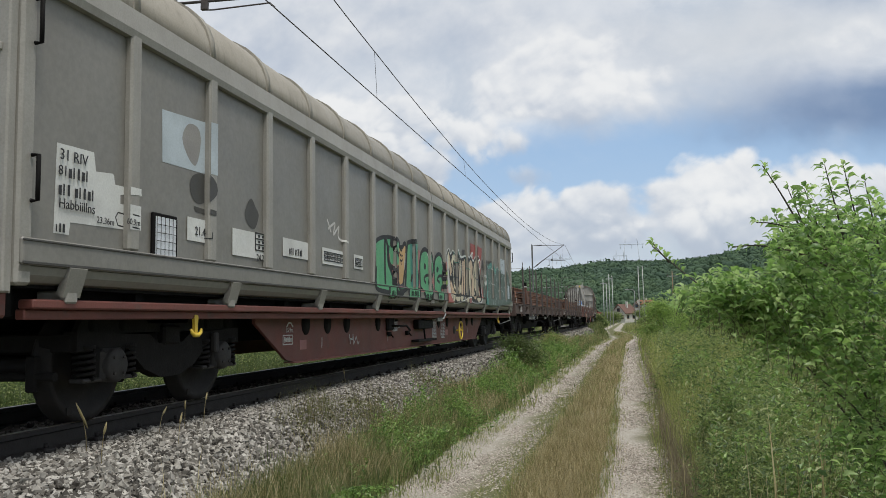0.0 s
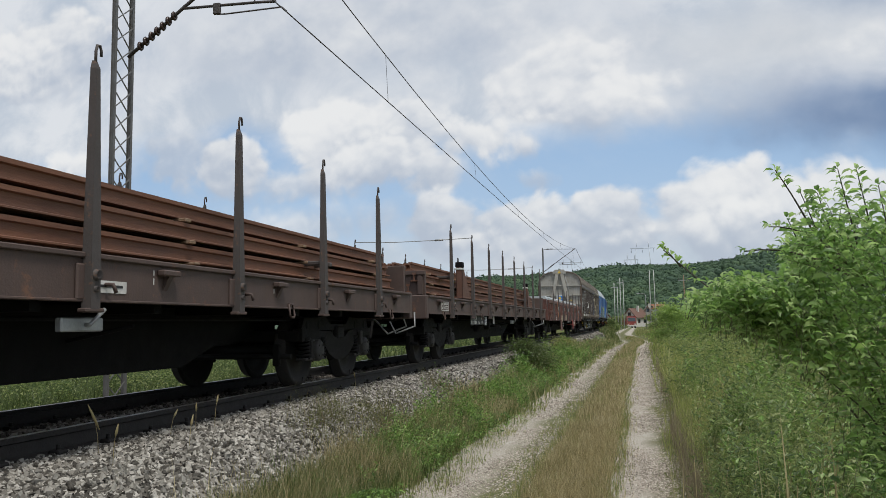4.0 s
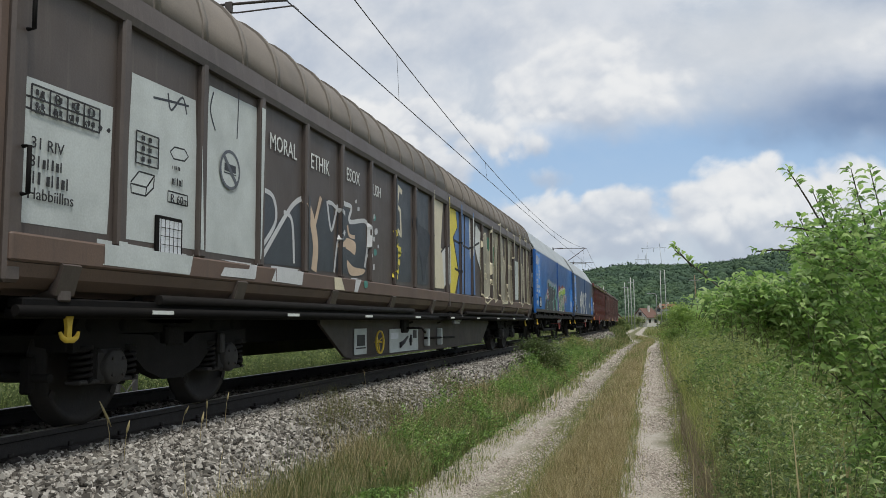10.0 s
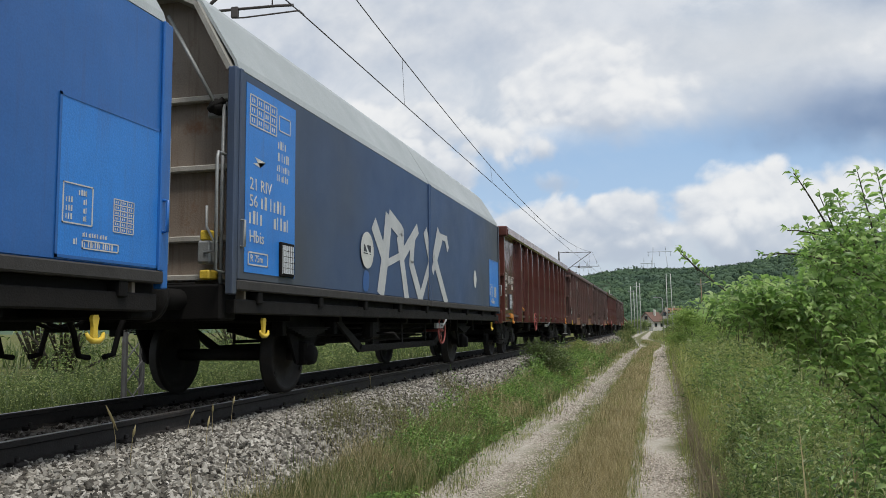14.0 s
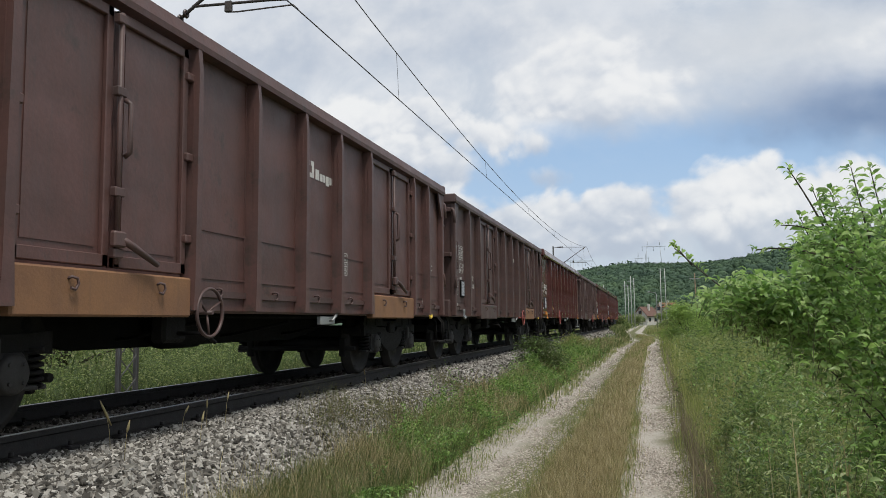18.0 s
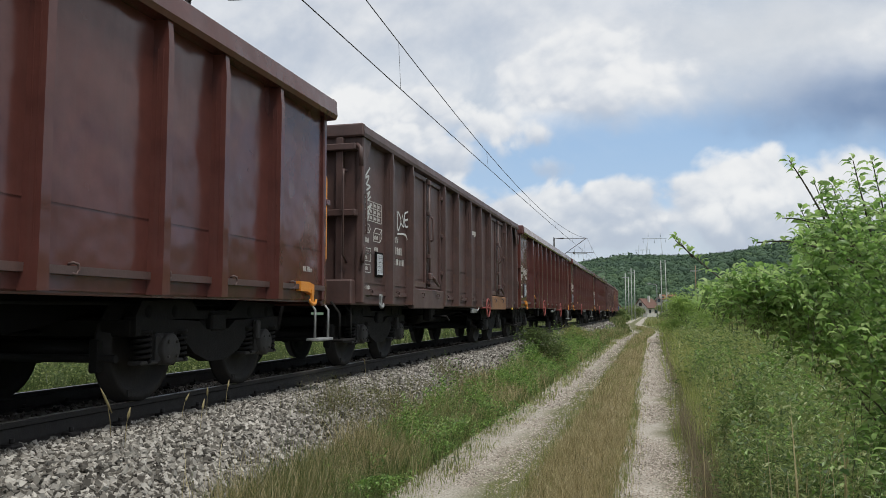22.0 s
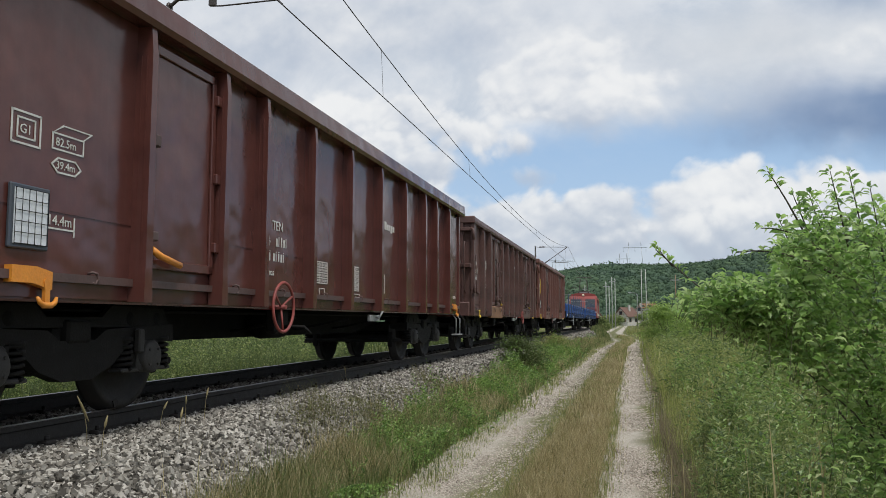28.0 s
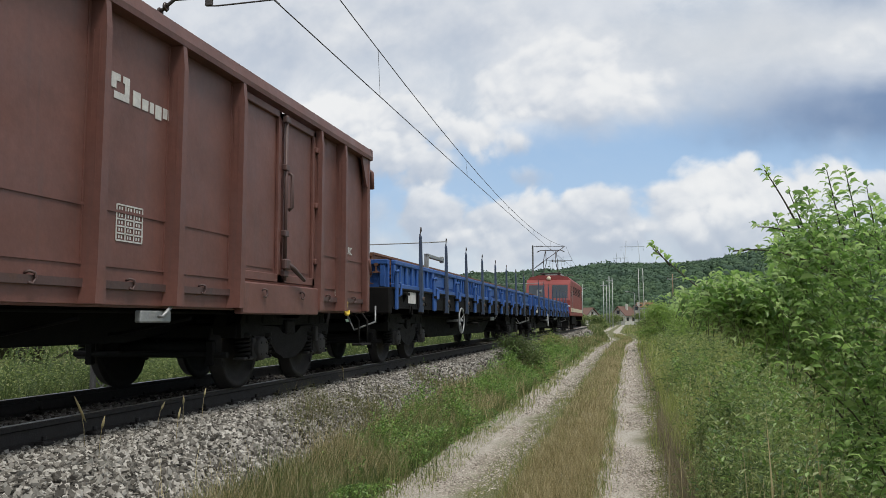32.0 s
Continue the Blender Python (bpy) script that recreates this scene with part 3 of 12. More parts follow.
def words(name, text, size, at, mat, parent, axis="x", bold=0.0, wide=1.0, lean=0.0, flip=False):
    """Lettering in the built-in font as a thin mesh on a side (facing +x), at = (x, y, z) of its lower left."""
    cu = bpy.data.curves.new(name, "FONT")
    cu.body, cu.size, cu.extrude, cu.offset, cu.resolution_u, cu.shear = text, size, 0.0015, bold, 2, lean
    tmp = bpy.data.objects.new(name, cu)
    me = bpy.data.meshes.new_from_object(tmp)
    bpy.data.objects.remove(tmp)
    bpy.data.curves.remove(cu)
    turn = Matrix(((0, 0, 1, at[0]), (wide, 0, 0, at[1]), (0, 1, 0, at[2]), (0, 0, 0, 1)))
    me.transform(turn)
    me.materials.append(M[mat])
    ob = new(name, me)
    ob.parent = parent
    return ob
# ---- ground, track bed, path ----
BEND, RADIUS = 88.0, 350.0      # the track is straight up to here, then bends to the left


def track_at(u):
    """Point and heading of the track's centre line u metres up the line from the camera's cross-section."""
    if u <= BEND:
        return Vector((TRACK_X, u, 0)), 0.0
    a = (u - BEND) / RADIUS
    return Vector((TRACK_X - RADIUS * (1 - math.cos(a)), BEND + RADIUS * math.sin(a), 0)), a


def off_track(x, y):
    """Signed distance from the track's centre line, positive on the camera's side."""
    if y <= BEND:
        return x - TRACK_X
    return math.hypot(x - (TRACK_X - RADIUS), y - BEND) - RADIUS


def ease(y, a, b):
    t = np.clip((np.asarray(y, float) - a) / (b - a), 0, 1)
    return t * t * (3 - 2 * t)


SWAY = ((45, 60, 0.45), (62, 78, -0.9), (78, 104, -0.9))     # where the farm track sways in the distance, and by how much


def path_shift(y):
    return sum(c * ease(y, a, b) for a, b, c in SWAY)


def ground_z(x, y):
    d = off_track(x, y)
    a = abs(d)
    top, side = -0.19, 1.75
    if a < side:
        z = top
    elif d > 0:
        z = top + (GROUND + 0.02 - top) * min((a - side) / 1.15, 1)
    else:
        z = top + (-0.55 - top) * min((a - side) / 1.0, 1)
    if d > 2.9:
        # two shallow wheel tracks and a raised middle
        if y < 130:
            for c, w in ((-1.58, 0.42), (0.07, 0.32)):
                z -= 0.05 * math.exp(-((x - float(path_shift(y)) - c) / w) ** 2)
        if x > 0.5:
            z += 0.10 * min((x - 0.5) / 1.0, 1)
    z += 0.02 * noise.noise(Vector((x * 0.8, y * 0.5, 0))) + (0.012 * noise.noise(Vector((x * 4, y * 4, 3))) if a < 9 and y < 60 else 0)
    return z


def make_ground():
    xs = sorted(set([-900, -500, -300, -180, -110, -70, -45, -30, -22, -17] + [round(-14 + 0.5 * i, 3) for i in range(10)] + [round(-9 + 0.16 * i, 3) for i in range(78)]
                    + [3.6, 4, 4.6, 5.5, 7, 9, 12, 16, 22, 30, 45, 70, 110, 180, 300, 500, 900]))
    ys = sorted(set([-900, -400, -150, -60, -25, -12, -6, -3] + [round(-2 + 0.22 * i, 3) for i in range(110)] + [round(22.4 + 0.8 * i, 3) for i in range(50)]
                    + [63, 66, 70, 75, 80, 86, 92, 99, 107, 116, 126, 138, 152, 170, 200, 240, 300, 400, 600, 900, 1500, 2600]))
    v = [(x, y, ground_z(x, y)) for y in ys for x in xs]
    n = len(xs)
    f = [(j * n + i, j * n + i + 1, (j + 1) * n + i + 1, (j + 1) * n + i) for j in range(len(ys) - 1) for i in range(n - 1)]
    m = bpy.data.materials.new("gravel_soil_and_grass")
    m.use_nodes = True
    nt = m.node_tree
    b = nt.nodes["Principled BSDF"]
    N, L = nt.nodes.new, nt.links.new
    tc = N("ShaderNodeTexCoord")
    sep = N("ShaderNodeSeparateXYZ")
    L(tc.outputs["Object"], sep.inputs[0])

    def noise_(sc, d=5, r=0.6):
        k = N("ShaderNodeTexNoise")
        k.inputs["Scale"].default_value, k.inputs["Detail"].default_value, k.inputs["Roughness"].default_value = sc, d, r
        L(tc.outputs["Object"], k.inputs["Vector"])
        return k.outputs["Fac"]

    def ramp_(fac, *stops):
        k = N("ShaderNodeValToRGB")
        el = k.color_ramp.elements
        while len(el) < len(stops):
            el.new(0.5)
        for e, (p, c) in zip(el, stops):
            e.position, e.color = p, (*c, 1)
        L(fac, k.inputs[0])
        return k.outputs[0]

    def mix_(fac, a, c, kind="MIX"):
        k = N("ShaderNodeMix")
        k.data_type, k.blend_type = "RGBA", kind
        for q, val in ((0, fac), (6, a), (7, c)):
            if isinstance(val, (int, float)):
                k.inputs[q].default_value = val
            else:
                L(val, k.inputs[q])
        return k.outputs[2]

    # position across the path and track, its edges broken by noise
    wob = N("ShaderNodeMath")
    wob.operation = "MULTIPLY_ADD"
    L(noise_(1.7, 6, 0.65), wob.inputs[0])
    wob.inputs[1].default_value = 0.45
    across = sep.outputs[0]
    for y0, y1, c in SWAY:
        e = N("ShaderNodeMapRange")
        e.interpolation_type = "SMOOTHSTEP"
        e.inputs[1].default_value, e.inputs[2].default_value, e.inputs[3].default_value, e.inputs[4].default_value = y0, y1, 0.0, -c
        L(sep.outputs[1], e.inputs[0])
        ad = N("ShaderNodeMath")
        L(across, ad.inputs[0])
        L(e.outputs[0], ad.inputs[1])
        across = ad.outputs[0]
    L(across, wob.inputs[2])
    mr = N("ShaderNodeMapRange")
    mr.inputs[1].default_value, mr.inputs[2].default_value = -9.775, 2.225
    L(wob.outputs[0], mr.inputs[0])
    P = lambda x: (x + 9.65) / 12.0
    one, zero = (1, 1, 1), (0, 0, 0)
    where_path = ramp_(mr.outputs[0], (0, zero), (P(-2.12), zero), (P(-1.82), one), (P(-1.36), one), (P(-1.05), (0.12,) * 3), (P(-0.47), (0.12,) * 3), (P(-0.26), one), (P(0.34), one), (P(0.54), zero))
    where_bed = ramp_(mr.outputs[0], (0, zero), (P(-8.4), zero), (P(-7.9), one), (P(-2.7), one), (P(-2.45), zero))
    soil = ramp_(noise_(5, 8, 0.7), (0.3, (0.07, 0.065, 0.03)), (0.5, (0.11, 0.10, 0.045)), (0.7, (0.16, 0.135, 0.07)))
    grassy = ramp_(noise_(0.5, 6, 0.7), (0.3, (0.075, 0.10, 0.025)), (0.6, (0.115, 0.145, 0.035)), (0.75, (0.16, 0.155, 0.06)))
    green = mix_(0.5, soil, grassy)
    vor = N("ShaderNodeTexVoronoi")
    vor.inputs["Scale"].default_value = 45
    L(tc.outputs["Object"], vor.inputs["Vector"])
    pebble = ramp_(vor.outputs["Distance"], (0.0, (0.50, 0.465, 0.41)), (0.45, (0.38, 0.35, 0.30)), (0.8, (0.20, 0.18, 0.15)))
    dust = ramp_(noise_(2.2, 6, 0.6), (0.35, (0.33, 0.30, 0.25)), (0.65, (0.48, 0.445, 0.39)))
    gravel = mix_(0.45, pebble, dust)
    vor2 = N("ShaderNodeTexVoronoi")
    vor2.inputs["Scale"].default_value = 17
    L(tc.outputs["Object"], vor2.inputs["Vector"])
    bed = ramp_(vor2.outputs["Distance"], (0.0, (0.36, 0.34, 0.30)), (0.55, (0.22, 0.20, 0.175)), (0.9, (0.06, 0.055, 0.05)))
    stain = ramp_(noise_(0.9, 4), (0.4, (1, 1, 1)), (0.7, (0.55, 0.5, 0.45)))
    bed = mix_(1.0, bed, stain, "MULTIPLY")
    col = mix_(where_path, green, gravel)
    col = mix_(where_bed, col, bed)
    L(col, b.inputs["Base Color"])
    b.inputs["Roughness"].default_value = 0.95
    b.inputs["Specular IOR Level"].default_value = 0.2
    bp = N("ShaderNodeBump")
    bp.inputs["Strength"].default_value, bp.inputs["Distance"].default_value = 0.6, 0.03
    hh = N("ShaderNodeMath")
    hh.operation = "SUBTRACT"
    L(noise_(14, 6, 0.7), hh.inputs[0])
    L(vor.outputs["Distance"], hh.inputs[1])
    L(hh.outputs[0], bp.inputs["Height"])
    L(bp.outputs[0], b.inputs["Normal"])
    return raw("ground", v, f, m, "structure", "pale gravel farm track, ballast bed and grassy soil", "ground", smooth=True)


ground = make_ground()


def make_track():
    railway = empty("railway_track", "single railway track with rusty rails on sleepers in pale ballast", "railway track", kind="structure")
    us = [-30, 0, 30, 60, 88] + [88 + 6 * i for i in range(1, 25)]
    prof = [(-0.075, -0.172), (0.075, -0.172), (0.075, -0.162), (0.012, -0.145), (0.009, -0.05), (0.036, -0.038), (0.036, -0.008), (0.026, 0.0), (-0.026, 0.0), (-0.036, -0.008), (-0.036, -0.038), (-0.009, -0.05), (-0.012, -0.145), (-0.075, -0.162)]
    for side in (0.753, -0.753):
        s, top = Shape(), Shape()
        rings, tops = [], []
        for u in us:
            p, a = track_at(u)
            n = Vector((math.cos(a), math.sin(a), 0))
            rings += [p + n * (side + q[0]) + Vector((0, 0, q[1])) for q in prof]
            tops += [p + n * (side + q) + Vector((0, 0, h)) for q, h in ((-0.026, 0.004), (0.026, 0.004), (0.026, 0.0005), (-0.026, 0.0005))]
        k = len(prof)
        s.add(rings, [(i * k + j, i * k + (j + 1) % k, (i + 1) * k + (j + 1) % k, (i + 1) * k + j) for i in range(len(us) - 1) for j in range(k)])
        top.add(tops, [(i * 4 + j, i * 4 + (j + 1) % 4, (i + 1) * 4 + (j + 1) % 4, (i + 1) * 4 + j) for i in range(len(us) - 1) for j in range(4)])
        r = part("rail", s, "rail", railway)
        part("running_surface", top, "rail_top", r, "worn shiny rail head")
    me = Shape().box(-1.3, 1.3, -0.125, 0.125, -0.32, -0.172, 0.02).mesh("sleeper")
    me.materials.append(M["sleeper"])
    clip = Shape()
    for side in (0.753, -0.753):
        for o in (-0.11, 0.11):
            clip.box(side + o - 0.05, side + o + 0.05, -0.06, 0.06, -0.172, -0.135, 0.012)
            clip.tube([(side + o, 0, -0.14), (side + o, 0, -0.10)], 0.018, 6)
    cm = clip.mesh("rail_fastening")
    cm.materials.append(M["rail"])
    for i in range(170):
        p, a = track_at(-6 + 0.6 * i)
        m = Matrix.Translation(p) @ Matrix.Rotation(a, 4, "Z")
        ob = part("sleeper", me, "sleeper", railway)
        ob.matrix_local = m
        if i < 60:
            c = part("rail_fastening", cm, "rail", railway)
            c.matrix_local = m
    return railway


track = make_track()
# ---- train: shared parts. Wagon space: x towards the camera's side, y up the line, z from the rail heads; y = 0 at the leading body end. ----
CACHE = {}


def shared(key, mat, build):
    if key not in CACHE:
        me = build().mesh(key)
        me.materials.append(M[mat])
        CACHE[key] = me
    return CACHE[key]


WHEELSETS = []     # (object, pose in its parent's space)


def wheelset(parent, y, r=0.46):
    def build():
        s = Shape()
        for sx in (-1, 1):
            c = sx * 0.753
            s.lathe([(c - sx * 0.075, 0.05), (c - sx * 0.075, 0.15), (c - sx * 0.02, 0.17), (c + sx * 0.0, r - 0.10), (c - sx * 0.05, r - 0.07), (c - sx * 0.066, r + 0.028), (c - sx * 0.04, r + 0.028), (c - sx * 0.033, r + 0.002),
                     (c + sx * 0.068, r - 0.004), (c + sx * 0.068, r - 0.065), (c + sx * 0.02, r - 0.10), (c + sx * 0.03, 0.18), (c + sx * 0.075, 0.14), (c + sx * 0.075, 0.05)], (0, 0, 0), "x", 32)
        s.lathe([(-1.0, 0.0), (-1.0, 0.075), (1.0, 0.075), (1.0, 0.0)], (0, 0, 0), "x", 12)
        for k in range(3):   # paint marks of the wheel rim
            a = 2 * math.pi * k / 3
            s.box(0.753 + 0.07, 0.753 + 0.078, (r - 0.05) * math.cos(a) - 0.03, (r - 0.05) * math.cos(a) + 0.03, (r - 0.05) * math.sin(a) - 0.03, (r - 0.05) * math.sin(a) + 0.03)
        return s
    ob = part("wheelset", shared("wheelset", "wheel", build), "wheel", parent)
    m = Matrix.Translation((0, y, r))
    ob.matrix_basis = m
    WHEELSETS.append((ob, m))
    return ob


def bogie(wagon, yc, base=1.8):
    """Two-axle freight bogie with cast side frames, coil springs and round axle boxes."""
    h = base / 2

    def frame_():
        s = Shape()
        for sx in (-1, 1):
            x0, x1 = sx * 0.93, sx * 1.05
            lo, hi = min(x0, x1), max(x0, x1)
            top = 0.74
            prof = [(-h - 0.42, top), (-h - 0.42, 0.58), (-h - 0.22, 0.60), (-h + 0.22, 0.60), (-0.42, 0.40), (-0.16, 0.31), (0.16, 0.31), (0.42, 0.40), (h - 0.22, 0.60), (h + 0.22, 0.60), (h + 0.42, 0.58), (h + 0.42, top), (0.34, 0.70), (0.2, 0.62), (-0.2, 0.62), (-0.34, 0.70)]
            s.prism(prof, lo, hi, "x")
            for y in (-h, h):   # horn guides
                for o in (-0.17, 0.17):
                    s.box(lo, hi, y + o - 0.03, y + o + 0.03, 0.36, 0.62, 0.01)
            s.box(lo - 0.01, hi + 0.02, -0.14, 0.14, 0.60, 0.78, 0.02)
        s.box(-1.0, 1.0, -0.20, 0.20, 0.52, 0.74, 0.03)
        for y in (-h - 0.38, h + 0.38):
            s.box(-1.0, 1.0, y - 0.05, y + 0.05, 0.58, 0.72, 0.01)
        for y in (-h, h):       # brake gear
            for o in (-0.54, 0.54):
                if abs(y + o) < h + 0.6:
                    s.tube([(-0.95, y + o * 0.98, 0.40), (0.95, y + o * 0.98, 0.40)], 0.035, 8)
                    for sx in (-1, 1):
                        s.box(sx * 0.753 - 0.05, sx * 0.753 + 0.05, y + o * 0.98 - 0.035, y + o * 0.98 + 0.035, 0.28, 0.56, 0.015)
        return s
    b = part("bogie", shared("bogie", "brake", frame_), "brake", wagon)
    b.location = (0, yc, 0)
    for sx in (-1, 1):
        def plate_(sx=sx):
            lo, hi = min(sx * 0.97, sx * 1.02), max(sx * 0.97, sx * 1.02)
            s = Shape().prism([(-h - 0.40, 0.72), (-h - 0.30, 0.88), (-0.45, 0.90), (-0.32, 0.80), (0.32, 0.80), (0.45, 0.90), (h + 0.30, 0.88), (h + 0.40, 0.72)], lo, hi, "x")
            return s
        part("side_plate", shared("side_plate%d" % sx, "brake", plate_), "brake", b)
        for y in (-h, h):
            for o in (-0.2, 0.2):
                part("frame_opening", shared("frame_opening%d" % sx, "black", lambda sx=sx: Shape().lathe([(sx * 1.023, 0.0), (sx * 1.023, 0.052), (sx * 1.018, 0.058)], (0, 0, 0.79), "x", 14)), "black", b).location = (0, y + o, 0)
        part("damper", shared("damper%d" % sx, "axle_grey", lambda sx=sx: Shape().box(min(sx * 1.06, sx * 1.12), max(sx * 1.06, sx * 1.12), -0.20, -0.12, 0.50, 0.70, 0.012)), "axle_grey", b).location = (0, h, 0)
    for y in (-h, h):
        wheelset(b, y)
        for sx in (-1, 1):
            def box_(sx=sx):
                s = Shape()
                s.box(sx * 1.0 - 0.09, sx * 1.0 + 0.09, -0.15, 0.15, 0.33, 0.60, 0.03)
                s.lathe([(sx * 1.0, 0.14), (sx * 1.11, 0.14), (sx * 1.13, 0.12), (sx * 1.13, 0.0)], (0, 0, 0.46), "x", 16)
                s.box(sx * 1.0 - 0.07, sx * 1.0 + 0.07, -0.36, 0.36, 0.335, 0.37, 0.01)
                for k in range(4):
                    a = math.pi / 4 + k * math.pi / 2
                    s.tube([(sx * 1.12, 0.09 * math.cos(a), 0.46 + 0.09 * math.sin(a)), (sx * 1.145, 0.09 * math.cos(a), 0.46 + 0.09 * math.sin(a))], 0.014, 6)
                return s
            a = part("axle_box", shared("axle_box%d" % sx, "axle_grey", box_), "axle_grey", b)
            a.location = (0, y, 0)
            for o in (-0.27, 0.27):
                def spring_(sx=sx):
                    pts = [(sx * 1.0 + 0.075 * math.cos(t), 0.075 * math.sin(t), 0.36 + 0.24 * t / (10 * math.pi)) for t in [k * math.pi / 5 for k in range(51)]]
                    s = Shape().tube(pts, 0.017, 5)
                    s.lathe([(0.60, 0.0), (0.60, 0.09), (0.63, 0.09), (0.63, 0.0)], (sx * 1.0, 0, 0), "z", 12)
                    return s
                sp = part("coil_spring", shared("coil_spring%d" % sx, "brake", spring_), "brake", b)
                sp.location = (0, y + o, 0)
    return b


def buffers(wagon, length, y0=0.0, z=1.06, gear=True):
    """Four buffers, draw hooks, screw couplings and brake hoses at both ends."""
    for end, sy in ((y0, -1), (y0 + length, 1)):
        for sx in (-1, 1):
            def buf_(sy=sy):
                s = Shape()
                s.lathe([(0, 0.10), (sy * 0.30, 0.10), (sy * 0.30, 0.085), (sy * 0.52, 0.08)], (0, 0, 0), "y", 16)
                s.box(-0.16, 0.16, min(0, sy * 0.03), max(0, sy * 0.03), -0.16, 0.16, 0.01)
                return s
            b = part("buffer", shared("buffer%d" % sy, "black", buf_), "black", wagon)
            b.location = (sx * 0.875, end, z)
            def head_(sy=sy):
                s = Shape()
                s.lathe([(sy * 0.52, 0.0), (sy * 0.52, 0.225), (sy * 0.56, 0.225), (sy * 0.585, 0.19), (sy * 0.60, 0.0)], (0, 0, 0), "y", 20)
                return s
            part("buffer_head", shared("buffer_head%d" % sy, "brake", head_), "brake", b)
        def coup_(sy=sy):
            s = Shape()
            s.tube([(0, 0, 0), (0, sy * 0.28, 0.02), (0, sy * 0.40, 0.06), (0, sy * 0.44, 0.0), (0, sy * 0.38, -0.07), (0, sy * 0.30, -0.06)], 0.035, 8)
            s.tube([(-0.06, sy * 0.2, -0.02), (-0.06, sy * 0.36, -0.2), (-0.06, sy * 0.55, -0.25)], 0.02, 6)
            s.tube([(0.06, sy * 0.2, -0.02), (0.06, sy * 0.36, -0.2), (0.06, sy * 0.55, -0.25)], 0.02, 6)
            s.tube([(-0.12, sy * 0.55, -0.25), (0.12, sy * 0.55, -0.25)], 0.03, 8)
            return s
        c = part("coupling", shared("coupling%d" % sy, "black", coup_), "black", wagon)
        c.location = (0, end, z - 0.02)
        for sx in (-0.4, 0.4):
            def hose_(sy=sy):
                return Shape().tube([(0, 0, -0.1), (0, sy * 0.16, -0.12), (0, sy * 0.26, -0.3), (0, sy * 0.33, -0.5), (0, sy * 0.46, -0.52)], 0.026, 8)
            o = part("brake_hose", shared("brake_hose%d" % sy, "black", hose_), "black", wagon)
            o.location = (sx, end, z)


def hand_wheel(wagon, y, z, mat="red", x=1.50, r=0.24):
    def build():
        s = Shape().ring((0, 0, 0), 0.24, 0.017, "x", 24, 6)
        for k in range(3):
            a = 2 * math.pi * k / 3 + 0.5
            s.tube([(-0.03, 0, 0), (0, 0.24 * math.cos(a), 0.24 * math.sin(a))], 0.012, 5)
        s.tube([(-0.35, 0, 0), (0.03, 0, 0)], 0.022, 8)
        return s
    o = part("hand_brake_wheel", shared("hand_brake_wheel_" + mat, mat, build), mat, wagon, mat.replace("_", " ") + " hand brake wheel")
    o.location, o.scale = (x, y, z), (1, r / 0.24, r / 0.24)


def step(wagon, y, z0=0.45, z1=1.0, x=1.42, mat="brake"):
    def build():
        s = Shape()
        for o in (-0.2, 0.2):
            s.tube([(-0.12, o, 0.5), (0.0, o, 0.35), (0.0, o, 0.0)], 0.016, 6)
        s.box(-0.10, 0.06, -0.23, 0.23, -0.02, 0.012, 0.008)
        return s
    o = part("foot_step", shared("foot_step_" + mat, mat, build), mat, wagon)
    o.location = (x, y, z0)


def handrail(wagon, pts, mat="yellow", r=0.016, name="handrail", label=""):
    return part(name, Shape().tube(pts, r, 6), mat, wagon, label)


def tow_hook(wagon, y, z, mat, x=1.47):
    def build():
        s = Shape()
        s.prism([(-0.045, 0.13), (-0.03, 0.16), (0.03, 0.16), (0.045, 0.13), (0.028, 0.05), (0.028, -0.05), (-0.028, -0.05), (-0.028, 0.05)], 0.0, 0.035, "x")
        s.tube([(0.03, 0.115, 0.0), (0.035, 0.09, -0.045), (0.035, 0.04, -0.07), (0.035, -0.04, -0.07), (0.035, -0.09, -0.045), (0.03, -0.115, 0.0)], [0.013, 0.022, 0.027, 0.027, 0.022, 0.013], 7)
        return s
    o = part("tow_hook", shared("tow_hook_" + mat, mat, build), mat, wagon, mat + " rope hook")
    o.location, o.scale = (x, y, z), (0.8, 0.8, 0.8)


def decal(wagon, y0, y1, z0, z1, mat, x, name="marking", label="", t=0.004):
    return part(name, Shape().box(x, x + t, y0, y1, z0, z1), mat, wagon, label)


def bars(wagon, y, z, size, lengths, x, mat="white", lead=1.45, name="lettering"):
    """Rows of short upright strokes standing in for lettering that cannot be read: lengths = characters per row."""
    s = Shape()
    for r, n in enumerate(lengths):
        yy, zz = y, z - r * size * lead
        for k in range(n):
            w = size * (0.14 + 0.10 * ((k * 7 + r * 3 + n) % 3))
            s.box(x, x + 0.003, yy, yy + w, zz, zz + size * (1.0 if (k + r) % 3 else 0.82))
            yy += size * (0.58 if (k * 5 + r + n) % 6 else 0.95)
    return part(name, s, mat, wagon)


def table(wagon, y0, y1, z0, z1, x, rows=3, cols=5, mat="white", t=0.012):
    """A ruled load table: thin lines round and between its cells, with short strokes in them."""
    s = Shape()
    for i in range(rows + 1):
        z = z0 + (z1 - z0) * i / rows
        s.box(x, x + 0.004, y0, y1, z - t / 2, z + t / 2)
    for j in range(cols + 1):
        y = y0 + (y1 - y0) * j / cols
        s.box(x, x + 0.004, y - t / 2, y + t / 2, z0, z1)
    dy, dz = (y1 - y0) / cols, (z1 - z0) / rows
    for i in range(rows):
        for j in range(cols):
            for k in range(2):
                yy = y0 + dy * (j + 0.25 + 0.3 * k)
                s.box(x, x + 0.004, yy, yy + 0.12 * dy, z0 + dz * (i + 0.28), z0 + dz * (i + 0.72))
    return part("load_table", s, mat, wagon)


